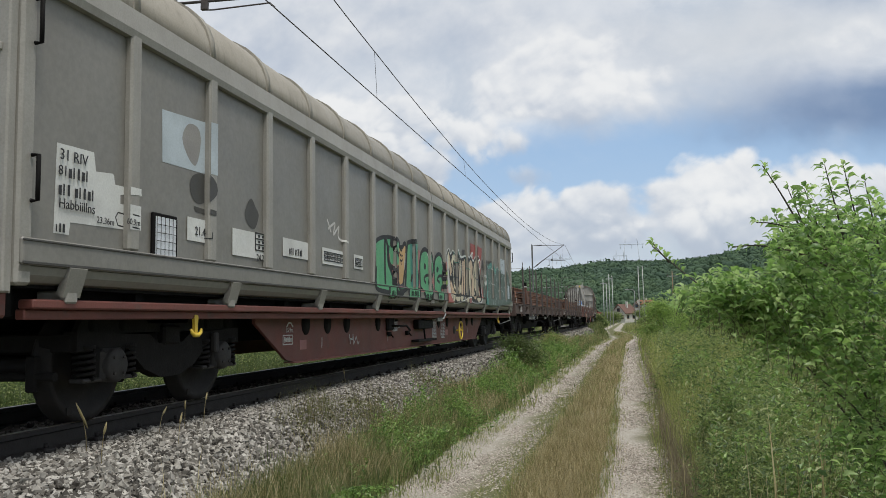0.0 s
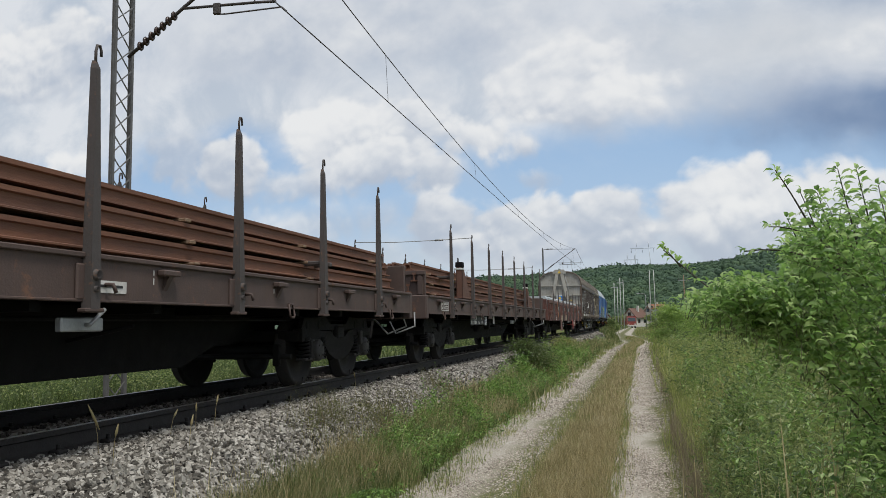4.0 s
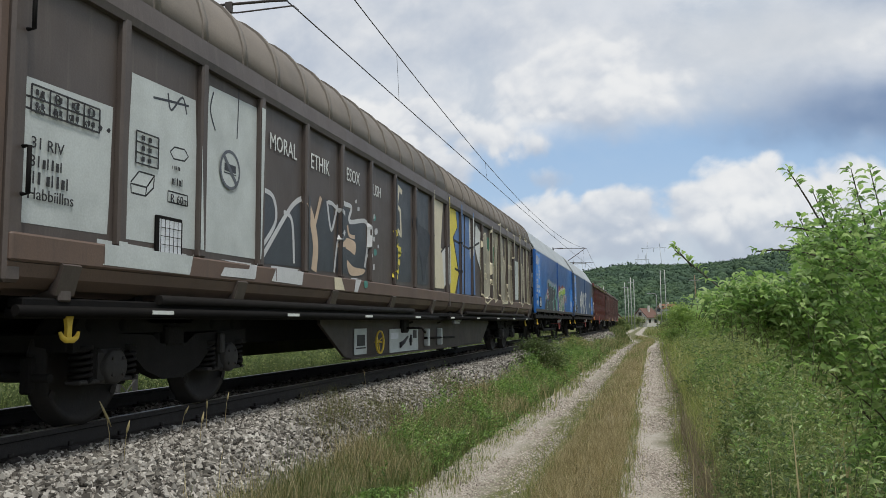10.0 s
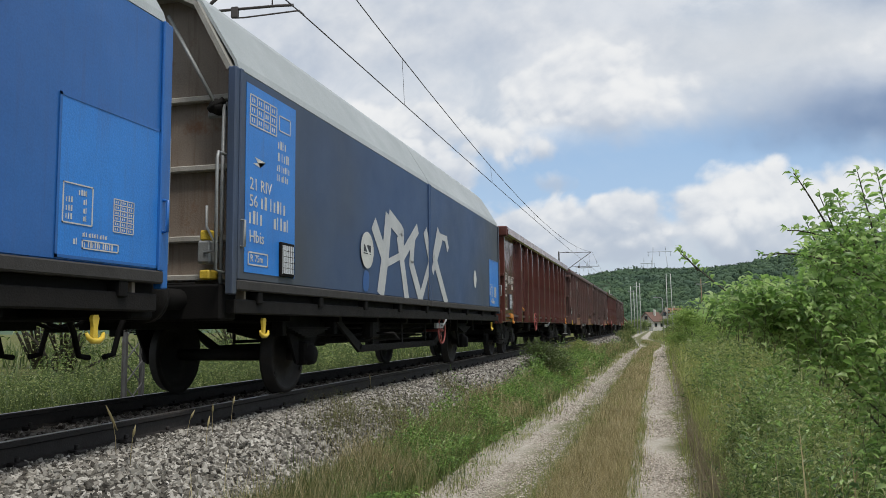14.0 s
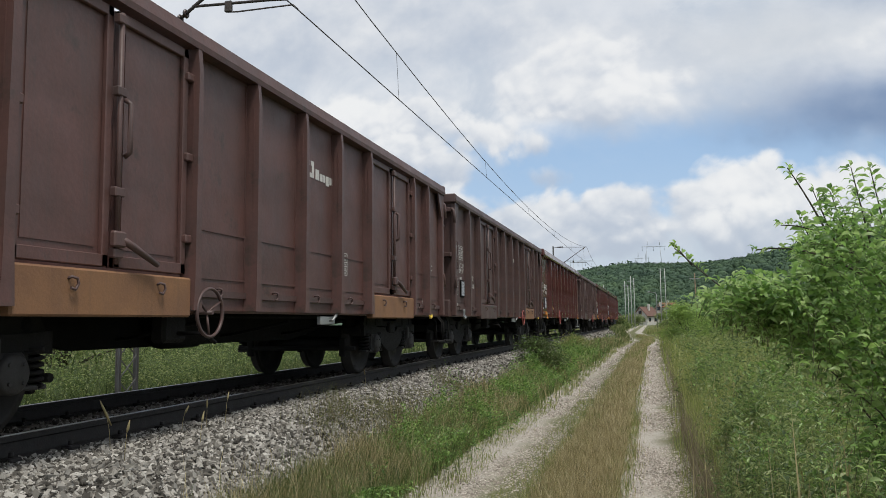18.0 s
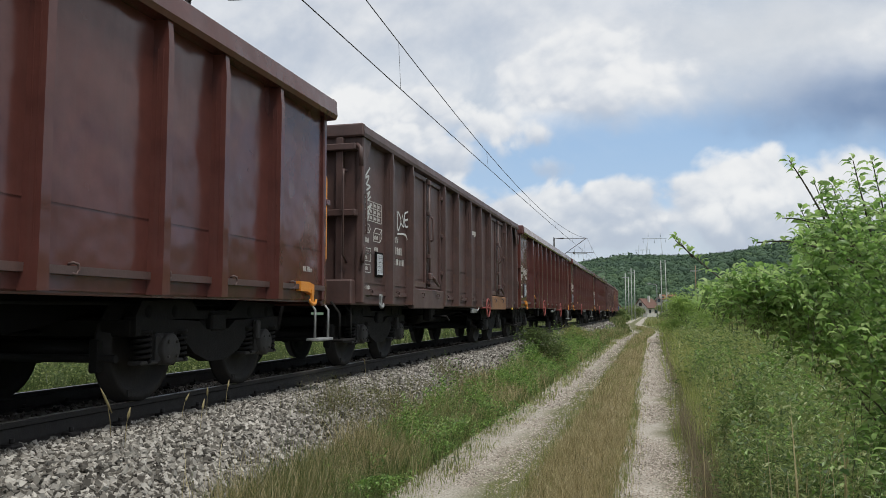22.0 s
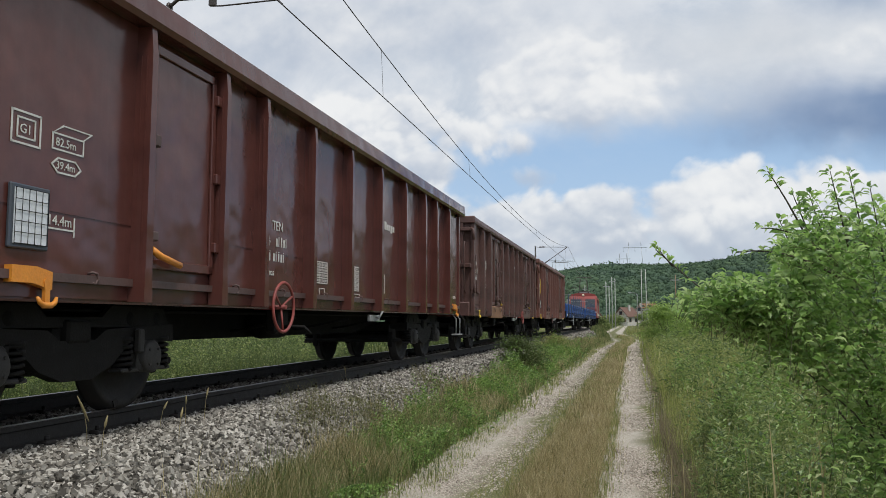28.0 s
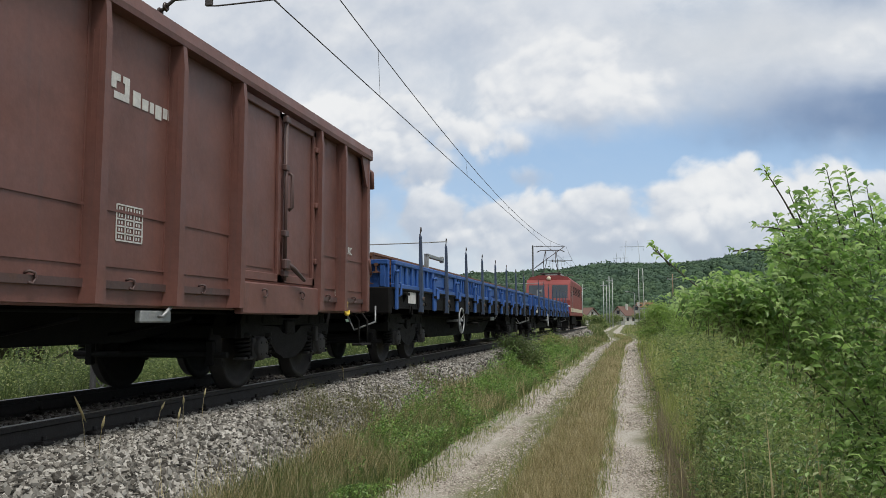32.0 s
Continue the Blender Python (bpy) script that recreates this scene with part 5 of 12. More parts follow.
    if marks == 3:
        part("card_frame", Shape().box(1.372, 1.40, 0.76, 1.14, 1.46, 1.50, 0.006).box(1.372, 1.40, 0.76, 0.79, 1.46, 1.80, 0.006).box(1.372, 1.40, 1.11, 1.14, 1.46, 1.80, 0.006).box(1.372, 1.385, 0.79, 1.11, 1.50, 1.80), mat, w, "empty card frame painted brown")
    else:
        card_holder(w, 0.90 if marks < 3 else 1.02, 1.47, 1.372, "black", 0.24, 0.30)
    for y in (-0.2, L + 0.2):
        step(w, y, 0.42, x=1.30)
    for y in (0.55, 1.8, 2.9, 3.9, 4.95, 6.1, 7.2, 8.3, 9.4, 10.4, 11.5, 12.5):
        lash_hook(w, y, 1.06, 1.48 if 2.4 < y < 4.3 or 8.9 < y < 10.9 else 1.382, mat)
    X = 1.3725
    if marks == 3:
        words("lettering", "31 RIV", 0.17, (X + 0.002, 0.36, 2.16), "white", w)
        words("lettering", "54", 0.17, (X + 0.002, 0.36, 1.98), "white", w)
        bars(w, 0.60, 1.98, 0.125, [5], X)
        bars(w, 0.36, 1.81, 0.125, [6], X)
        words("lettering", "Eas", 0.17, (X + 0.002, 0.36, 1.63), "white", w)
        table(w, 1.58, 2.20, 2.16, 2.38, X, 2, 5, t=0.008)
        frame_line(w, 1.63, 2.12, 2.07, 2.15, X, t=0.008)
        frame_line(w, 1.52, 1.80, 1.92, 2.04, X, t=0.008, cut=0.03)
        for z in (1.85, 1.76):
            frame_line(w, 1.52, 1.78, z - 0.04, z + 0.04, X, t=0.008)
        bars(w, 1.55, 1.94, 0.07, [4], X)
        bars(w, 1.55, 1.66, 0.06, [4, 5], X)
        bars(w, 1.94, 1.96, 0.07, [4], X)
        bars(w, 1.94, 1.84, 0.06, [4], X)
        frame_line(w, 1.94, 2.14, 1.66, 1.75, X, t=0.008, cut=0.04)
    else:
        table(w, 0.32, 1.04, 2.08, 2.36, X, 3, 4, t=0.009)
        words("lettering", "RIV", 0.14, (X + 0.002, 1.66, 1.86), "white", w)
        bars(w, 1.62, 1.68, 0.115, [6, 8], X)
        bars(w, 1.62, 1.34, 0.08, [1, 2], X)
        frame_line(w, 0.32, 0.56, 1.90, 2.02, X, t=0.009, cut=0.05)
        bars(w, 0.36, 1.93, 0.06, [4], X)
        frame_line(w, 0.70, 0.98, 1.80, 1.92, X, t=0.009)
        bars(w, 0.74, 1.83, 0.06, [5], X)
        part("volume_mark", Shape().prism([(0.70, 1.92), (0.79, 2.0), (1.07, 2.0), (0.98, 1.92), (0.98, 1.93), (1.05, 1.99), (0.80, 1.99), (0.71, 1.93)], X, X + 0.004, "x").prism([(0.98, 1.80), (1.07, 1.88), (1.07, 2.0), (1.06, 1.99), (1.06, 1.885), (0.98, 1.81)], X, X + 0.004, "x"), "white", w)
        bars(w, 0.32, 1.76, 0.07, [5], X)
        frame_line(w, 0.32, 0.58, 1.50, 1.68, X, t=0.009)
        bars(w, 0.35, 1.60, 0.055, [5, 3], X)
        bars(w, 0.74, 1.66, 0.06, [5], X)
        frame_line(w, 0.32, 0.56, 1.34, 1.45, X, t=0.009)
        bars(w, 0.35, 1.37, 0.055, [4], X)
    wagon_mark(w, 6.90, 2.50, X, 0.20)
    ty = {0: 7.88, 2: 7.88, 3: 5.85, 4: 7.02}[marks]
    table(w, ty, ty + 0.34, 1.40, 1.68, X, 5, 3)
    bars(w, 0.2, 1.10, 0.06, [10], X)
    frame_line(w, 11.80, 12.26, 1.11, 1.19, X, t=0.009)
    bars(w, 11.83, 1.125, 0.05, [13], X)
    words("lettering", "UIC", 0.15, (X + 0.002, 12.22, 1.70), "label_grey" if "label_grey" in M else "pale", w)
    bars(w, 4.52, 1.10, 0.07, [3, 3], X)
    return w


# ---- covered wagons ----
M["label_white"] = material("white_label_paint", (0.62, 0.63, 0.60), 0.55, scale=2.5, dark=(0.45, 0.45, 0.43), bump=0.05)


def arch(z0, z1, half=1.43, n=9):
    """Roof outline from one eave over the crown to the other."""
    pts = []
    for k in range(2 * n + 1):
        a = math.pi * k / (2 * n)
        c, s_ = math.cos(a), math.sin(a)
        pts.append((half * math.copysign(abs(c) ** 0.72, c), z0 + (z1 - z0) * s_ ** 0.85))
    return pts


def covered_wagon(L, posts, side, ribm, roofm, endm, framem, label, group, tubes=False, crown=4.04):
    """Long bogie wagon with sliding walls and a rounded roof."""
    w = empty("covered_wagon", label, "freight wagon", group)
    mid = L / 2
    for sx in (1, -1):
        lo = lambda a, b: (min(sx * a, sx * b), max(sx * a, sx * b))
        e = [0.0] + posts + [L]
        for a, b in zip(e, e[1:]):
            part("side_panel", Shape().box(*lo(1.39, 1.415), a, b, 1.36, 3.14), side, w)
        for y in posts:
            wd = (0.10 if tubes else 0.14) if abs(y - mid) > 0.2 else 0.2
            o = Shape().box(*lo(1.40, 1.475), y - wd / 2, y + wd / 2, 1.36, 3.10, 0.018)
            if abs(y - mid) < 0.2 and not tubes:
                o = Shape().box(*lo(1.40, 1.475), y - 0.13, y - 0.025, 1.1, 3.14, 0.018).box(*lo(1.40, 1.475), y + 0.025, y + 0.13, 1.1, 3.14, 0.018)
                part("wall_joint", Shape().box(*lo(1.40, 1.45), y - 0.03, y + 0.03, 1.1, 3.3), "black", w)
            elif abs(y - mid) < 0.2:
                o.box(*lo(1.42, 1.49), y - 0.03, y + 0.03, 1.1, 3.18, 0.005)
            part("side_rib", o, ribm, w)
        for y in (0.07, L - 0.07):
            part("corner_post", Shape().box(*lo(1.36, 1.46), y - 0.07, y + 0.07, 1.05, 3.2, 0.02), ribm, w)
        for a, b in ((0.02, mid - 0.02), (mid + 0.02, L - 0.02)):
            part("eaves_beam", Shape().prism([(sx * 1.36, 3.06), (sx * 1.47, 3.06), (sx * 1.485, 3.12), (sx * 1.46, 3.30), (sx * 1.38, 3.34)], a, b, "y"), ribm, w)
            part("lower_beam", Shape().box(*lo(1.38, 1.485), a, b, 1.18, 1.36, 0.015), "d_beam" if tubes else side, w)
            pr = [(1.47, 1.175), (1.44, 1.09), (1.36, 1.02), (1.22, 0.98), (1.22, 1.0), (1.34, 1.17)] if tubes else [(1.47, 1.175), (1.455, 1.12), (1.41, 1.075), (1.32, 1.055), (1.30, 1.07), (1.34, 1.17)]
            part("skirt", Shape().prism([(sx * p, q) for p, q in pr], a, b, "y"), "d_beam" if tubes else side, w)
        for k in range(int(L / 2.4) + 1):
            y = 0.55 + (L - 1.1) * k / int(L / 2.4)
            b = Shape().box(*lo(1.20, 1.45), y - 0.06, y + 0.06, 0.94, 1.03, 0.012).prism([(sx * 1.47, 1.20), (sx * 1.50, 1.18), (sx * 1.44, 0.98), (sx * 1.38, 1.0)], y - 0.09, y + 0.09, "y")
            part("slide_bracket", b, ribm, w)
        if not tubes:
            for a, b in ((0.02, mid - 0.02), (mid + 0.02, L - 0.02)):
                part("beam_strip", Shape().box(*lo(1.485, 1.497), a, b, 1.185, 1.205, 0.003), "grey_seam", w)
                part("beam_strip", Shape().box(*lo(1.485, 1.495), a, b, 1.335, 1.35, 0.003), "grey_seam", w)
        part("guide_rail", Shape().box(*lo(1.30, 1.43), 0.2, L - 0.2, 0.90, 0.965, 0.012).box(*lo(1.28, 1.36), 0.2, L - 0.2, 0.83, 0.90, 0.01), framem if not tubes else "black", w)
        if tubes:
            for a, b in ((0.1, L * 0.46), (L * 0.5, L - 0.1)):
                part("guide_tube", Shape().tube([(sx * 1.46, a, 0.88), (sx * 1.46, b, 0.88)], 0.035, 8), "black", w)
                part("guide_tube", Shape().tube([(sx * 1.45, a + 1.5, 0.98), (sx * 1.45, b - 1.5, 0.98)], 0.04, 8), framem, w)
            for k in range(9):
                y = 1.6 + 2.4 * k
                part("tube_marking", Shape().box(*lo(1.49, 1.50), y - 0.14, y + 0.14, 0.865, 0.895), "pale", w)
        # fish-bellied sole bar with holes
        y0, y1 = (6.5, L - 6.5) if tubes else (4.95, L - 4.95)
        low = 0.30
        prof = [(y0 - 0.95, 0.86), (y0 - 0.95, 0.78), (y0 - 0.1, low + 0.03), (y0 + 0.1, low), (y1 - 0.1, low), (y1 + 0.1, low + 0.03), (y1 + 0.95, 0.78), (y1 + 0.95, 0.86)]
        fr = part("sole_bar", Shape().prism(prof, *lo(1.10, 1.14), "x"), "d_frame" if tubes else framem, w)
        if tubes:
            spots = []
        else:
            spots = [(y, 0.765, 0.145) for y in (5.45, 6.22, 7.0, 8.52, 9.28, 12.88, 13.72, 15.28, 16.0, 16.74)]
        for y, z, r in spots:
            part("frame_hole", Shape().lathe([(sx * 1.143, 0.0), (sx * 1.143, r), (sx * 1.138, r)], (0, y, z), "x", 20), "black", fr)
        part("sole_bar_flange", Shape().box(*lo(1.06, 1.20), y0, y1, low - 0.015, low + 0.005), "d_frame" if tubes else framem, w)
        if not tubes:
            # added black strip, keeps daylight out of the gap below the skirt
            part("floor_beam", Shape().box(*lo(1.14, 1.18), 0.1, L - 0.1, 0.86, 1.05), "black", w)
    ro = arch(3.28, crown)
    for a, b in ((-0.06, mid - 0.015), (mid + 0.015, L + 0.06)):
        part("roof", Shape().sheet(ro[::-1], a, b, "y", 0.03), roofm, w)
    bows = int(L / (0.72 if tubes else 1.22))
    for k in range(bows + 1):
        y = 0.05 + (L - 0.1) * k / bows
        up = [(x * 1.008, z + 0.028) for x, z in ro]
        o = part("roof_rib", shared("roof_rib_%s_%.2f" % (roofm, crown), roofm, lambda: Shape().sheet(up[::-1], -0.045, 0.045, "y", 0.04)), roofm, w)
        o.location = (0, y, 0)
    for y, sy in ((0.0, -1), (L, 1)):
        lo2 = lambda a, b: (min(y + sy * a, y + sy * b), max(y + sy * a, y + sy * b))
        s = Shape().prism([(-1.40, 1.0), (1.40, 1.0), (1.40, 3.25)] + [(x * 0.98, z - 0.02) for x, z in ro] + [(-1.40, 3.25)], *lo2(-0.02, 0.0), "y")
        part("end_wall", s, endm, w)
        for qx in (-1, 1):
            part("end_post", Shape().box(min(qx * 1.33, qx * 1.43), max(qx * 1.33, qx * 1.43), *lo2(0.0, 0.08), 1.0, 3.25, 0.012), "d_beam" if tubes else ribm, w)
        rim_ = [(x * 0.985, z - 0.015) for x, z in ro]
        part("end_rim", Shape().sheet(rim_[::-1], *lo2(-0.02, 0.09), "y", 0.035), "d_beam" if tubes else ribm, w)
        for z in (1.40, 1.99, 2.58, 3.23):
            part("end_stiffener", Shape().box(-1.38, 1.38, *lo2(0.0, 0.10), z - 0.028, z + 0.028, 0.008), "end_rib" if tubes else endm, w)
        for q in (-1, 1):
            part("end_brace", Shape().prism([(q * 0.66, 1.15), (q * 0.86, 1.15), (q * 0.26, 3.88 + crown - 4.04), (q * 0.04, 3.88 + crown - 4.04)], *lo2(0.10, 0.16), "y"), "end_rib" if tubes else endm, w)
        hc = crown - 4.04
        part("end_cap", Shape().prism([(-0.42, 3.86 + hc), (0.42, 3.86 + hc), (0.46, 3.98 + hc), (0.30, 4.15 + hc), (-0.30, 4.15 + hc), (-0.46, 3.98 + hc)], *lo2(-0.1, 0.16), "y"), endm, w)
        part("headstock", Shape().box(-1.36, 1.36, *lo2(-0.05, 0.14), 0.84, 1.2, 0.02), framem if not tubes else "black", w)
        part("end_rod", Shape().tube([(0.35, y + sy * 0.09, 3.95), (0.95, y + sy * 0.09, 1.5)], 0.02, 6), "galv", w)
        handrail(w, [(0.60, y + sy * 0.12, 1.2), (0.60, y + sy * 0.16, 2.08), (0.64, y + sy * 0.16, 2.22), (0.72, y + sy * 0.16, 2.27), (0.80, y + sy * 0.16, 2.22), (0.84, y + sy * 0.16, 2.08), (0.84, y + sy * 0.12, 1.2)], "yellow", 0.020, label="yellow grab rail")
        for z in (1.6, 2.65):
            handrail(w, [(1.47, y - sy * 0.10, z), (1.52, y - sy * 0.10, z), (1.52, y - sy * 0.10, z + 0.3), (1.47, y - sy * 0.10, z + 0.3)], "black", 0.015)
    if tubes:
        part("corner_bracket", Shape().prism([(1.05, 1.0), (1.42, 1.0), (1.42, 1.32), (1.30, 1.36), (1.10, 1.75), (1.02, 1.70)], -0.22, -0.12, "y"), "d_end", w, "grimy pale corner bracket")
    part("warning_sign", Shape().prism([(-0.11, 3.90 + hc), (0.11, 3.90 + hc), (0.0, 4.10 + hc)], -0.175, -0.165, "y"), "yellow", w, "yellow high-voltage warning triangle")
    if tubes:
        pl = part("notice_plate", Shape().box(-0.22, 0.22, -0.135, -0.12, 2.14, 2.62), "label_white", w, "white plate with blue warning signs")
        part("blue_field", Shape().box(-0.16, 0.16, -0.139, -0.135, 2.17, 2.56), "blue_light", pl)
        part("warning_triangle", Shape().prism([(-0.12, 2.36), (0.12, 2.36), (0.0, 2.54)], -0.143, -0.139, "y"), "yellow", pl)
        part("round_sign", Shape().lathe([(-0.143, 0.0), (-0.143, 0.085)], (0.0, 0, 2.26), "y", 20), "white", pl)
        part("sign_ring", Shape().lathe([(-0.145, 0.065), (-0.145, 0.085)], (0.0, 0, 2.26), "y", 20), "sign_red", pl)
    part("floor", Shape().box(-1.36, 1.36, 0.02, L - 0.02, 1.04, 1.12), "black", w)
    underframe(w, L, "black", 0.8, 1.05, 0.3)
    for yc in (2.45, L - 2.45):
        bogie(w, yc)
    buffers(w, L)
    for y in (2.35, L - 2.35) if not tubes else (0.7, L - 0.7):
        tow_hook(w, y, 0.74, "yellow", 1.34)
    return w


def hood_wagon(side, label, marks=0):
    """Two-axle sliding-wall wagon, 14.02 m over its buffers."""
    w = empty("sliding_wall_wagon", label, "freight wagon", "blue covered wagons of the train")
    L = 13.02
    mid = 6.68
    for sx in (1, -1):
        lo = lambda a, b: (min(sx * a, sx * b), max(sx * a, sx * b))
        for a, b in ((0.03, mid - 0.012), (mid + 0.012, L - 0.03)):
            d = Shape().box(*lo(1.39, 1.43), a, b, 1.24, 3.27, 0.012)
            door = part("sliding_wall", d, side, w)
            part("wall_edge", Shape().box(*lo(1.43, 1.46), a, a + 0.06, 1.24, 3.27, 0.01), side, door)
            part("wall_edge", Shape().box(*lo(1.43, 1.46), b - 0.06, b, 1.24, 3.27, 0.01), side, door)
            rp = [(sx * 1.43, 3.27), (sx * 1.40, 3.36), (sx * 1.02, 3.98), (sx * 0.85, 4.14), (sx * 0.6, 4.20)]
            part("roof_slope", Shape().sheet(rp, a, b, "y", 0.03 * (-sx), smooth=False), "blue_roof", w)
            part("lower_beam", Shape().box(*lo(1.36, 1.46), a, b, 1.14, 1.24, 0.012), "axle_grey", w)
        part("corner_post", Shape().box(*lo(1.36, 1.445), -0.05, 0.03, 1.1, 3.27, 0.01), side, w)
        part("corner_post", Shape().box(*lo(1.36, 1.445), L - 0.03, L + 0.05, 1.1, 3.27, 0.01), side, w)
        for k in range(9):
            y = 0.5 + (L - 1.0) * k / 8
            part("slide_bracket", Shape().box(*lo(1.30, 1.45), y - 0.05, y + 0.05, 1.02, 1.14, 0.01), "black", w)
        part("sole_bar", Shape().box(*lo(1.30, 1.42), 0.05, L - 0.05, 0.92, 1.06, 0.012), "brake", w)
        for yc in (2.42, L - 2.42):        # leaf springs, axle guards
            g = Shape()
            for k in range(6):
                hw = 0.62 - 0.09 * k
                g.box(*lo(1.02, 1.12), yc - hw, yc + hw, 0.78 - 0.022 * k, 0.798 - 0.022 * k)
            part("leaf_spring", g, "brake", w)
            a_ = Shape().prism([(yc - 0.55, 0.94), (yc - 0.20, 0.36), (yc - 0.14, 0.36), (yc - 0.14, 0.62), (yc + 0.14, 0.62), (yc + 0.14, 0.36), (yc + 0.20, 0.36), (yc + 0.55, 0.94)], *lo(1.0, 1.03), "x")
            part("axle_guard", a_, "black", w)
            part("axle_box", Shape().box(*lo(0.96, 1.12), yc - 0.13, yc + 0.13, 0.34, 0.62, 0.03).lathe([(sx * 1.1, 0.13), (sx * 1.17, 0.11), (sx * 1.17, 0.0)], (0, yc, 0.46), "x", 14), "black", w)
            for o in (-0.75, 0.75):
                part("spring_hanger", Shape().box(*lo(1.0, 1.14), yc + o - 0.05, yc + o + 0.05, 0.70, 0.95, 0.01), "black", w)
    part("roof_crown", Shape().box(-0.62, 0.62, 0.0, L, 4.17, 4.21), "blue_roof", w)
    for y, sy in ((0.0, -1), (L, 1)):
        lo2 = lambda a, b: (min(y + sy * a, y + sy * b), max(y + sy * a, y + sy * b))
        out = [(-1.38, 1.0), (1.38, 1.0), (1.38, 3.27), (1.0, 3.96), (0.6, 4.17), (-0.6, 4.17), (-1.0, 3.96), (-1.38, 3.27)]
        part("end_wall", Shape().prism(out, *lo2(-0.32, -0.28), "y"), "hood_end", w, "end sheet stained brown with rust")
        for z in (1.28, 1.66, 2.36, 3.06):
            part("end_stiffener", Shape().box(-1.34, 1.34, *lo2(-0.28, -0.20), z - 0.03, z + 0.03, 0.01), "end_rib", w)
        o2 = Shape()
        rim = [(1.38, 3.27), (1.0, 3.96), (0.6, 4.17), (-0.6, 4.17), (-1.0, 3.96), (-1.38, 3.27)]
        o2.sheet(rim[::-1], *lo2(-0.3, 0.03), "y", 0.05, smooth=False)
        part("roof_end", o2, "d_end", w)
        part("headstock", Shape().box(-1.32, 1.32, *lo2(-0.25, 0.05), 0.86, 1.2, 0.02), "black", w)
        part("lock_rod", Shape().tube([(1.24, y - sy * 0.10, 2.95), (1.24, y - sy * 0.08, 0.98)], 0.020, 6).tube([(0.6, y - sy * 0.1, 3.9), (1.14, y - sy * 0.08, 2.98)], 0.020, 6), "galv", w, "steel locking rod")
        piv = part("rod_pivot", Shape().lathe([(y - sy * 0.16, 0.075), (y - sy * 0.07, 0.075), (y - sy * 0.06, 0.0)], (1.16, 0, 2.93), "y", 14).tube([(1.08, y - sy * 0.09, 2.90), (1.24, y - sy * 0.09, 2.99)], 0.035, 6), "brake", w)
        part("pivot_plate", Shape().box(1.02, 1.24, *lo2(-0.20, -0.16), 2.84, 2.99, 0.02), "galv", piv)
        lb = part("lock_box", Shape().box(1.02, 1.16, *lo2(-0.2, -0.02), 1.40, 1.62, 0.02), "galv", w)
        part("lock_catch", Shape().box(1.04, 1.15, *lo2(-0.2, -0.03), 1.62, 1.72, 0.015), "yellow", lb)
        part("lock_catch", Shape().box(1.04, 1.15, *lo2(-0.2, -0.03), 1.25, 1.34, 0.015), "yellow", lb)
        part("lock_lever", Shape().tube([(1.10, y - sy * 0.02, 1.5), (1.26, y, 1.52), (1.12, y - sy * 0.02, 1.75), (1.12, y - sy * 0.02, 1.95)], 0.014, 5), "galv", lb)
        handrail(w, [(1.34, y, 2.42), (1.34, y + sy * 0.16, 2.42), (1.34, y + sy * 0.18, 2.36), (1.34, y + sy * 0.18, 1.32), (1.34, y, 1.30)], "galv", 0.016)
        handrail(w, [(1.46, y - sy * 0.06, 1.80), (1.50, y - sy * 0.06, 1.80), (1.50, y - sy * 0.06, 1.55), (1.46, y - sy * 0.06, 1.55)], "galv" if marks else side, 0.014)
    for yc in (2.42, L - 2.42):
        wheelset(w, yc)
    part("floor", Shape().box(-1.34, 1.34, 0.3, L - 0.3, 1.06, 1.14), "black", w)
    underframe(w, L, "black", 0.86, 1.06, 0.28)
    t = Shape()
    for x in (-1.16, 1.12):
        t.box(x, x + 0.04, 4.0, L - 4.95, 0.44, 0.54, 0.008)
        t.prism([(3.15, 0.86), (3.35, 0.86), (4.12, 0.54), (4.0, 0.44)], x, x + 0.04, "x").prism([(L - 4.15, 0.86), (L - 4.35, 0.86), (L - 5.07, 0.54), (L - 4.95, 0.44)], x, x + 0.04, "x")
        for y in (4.6, 6.0, 7.4):
            t.box(x + 0.01, x + 0.03, y - 0.03, y + 0.03, 0.52, 0.95)
    for k in range(3):
        t.tube([(0.7, 3.6, 0.58 + 0.1 * k), (0.7, L - 4.0, 0.58 + 0.1 * k)], 0.018, 6)
    part("truss_frame", t, "brake", w)
    buffers(w, L)
    for y in (0.70, L - 0.72):
        tow_hook(w, y, 0.76, "yellow", 1.36)
    hand_wheel(w, mid + 1.1, 0.72, "red", 1.35)
    X = 1.435
    # bright blue data panel with white lettering
    decal(w, 0.18, 1.28, 1.32, 3.18, "blue_light", X - 0.004, "data_panel", "bright blue data panel with white lettering", 0.0045)
    words("lettering", "21 RIV", 0.17, (X + 0.003, 0.26, 2.14), "white", w)
    words("lettering", "56", 0.17, (X + 0.003, 0.26, 1.97), "white", w)
    bars(w, 0.50, 1.97, 0.13, [7], X + 0.001)
    bars(w, 0.26, 1.80, 0.13, [4, ], X + 0.001)
    bars(w, 0.78, 1.80, 0.13, [5], X + 0.001)
    words("lettering", "Hbis", 0.17, (X + 0.003, 0.26, 1.62), "white", w)
    table(w, 0.25, 0.82, 2.78, 3.08, X + 0.001, 3, 4)
    frame_line(w, 0.25, 0.65, 1.40, 1.52, X + 0.001)
    words("lettering", "R 75m", 0.10, (X + 0.003, 0.29, 1.43), "white", w)
    frame_line(w, 0.88, 1.14, 2.86, 3.02, X + 0.001, t=0.012)
    bars(w, 0.86, 2.66, 0.09, [4, 5], X + 0.001)
    bars(w, 0.84, 2.42, 0.07, [7, 6], X + 0.001)
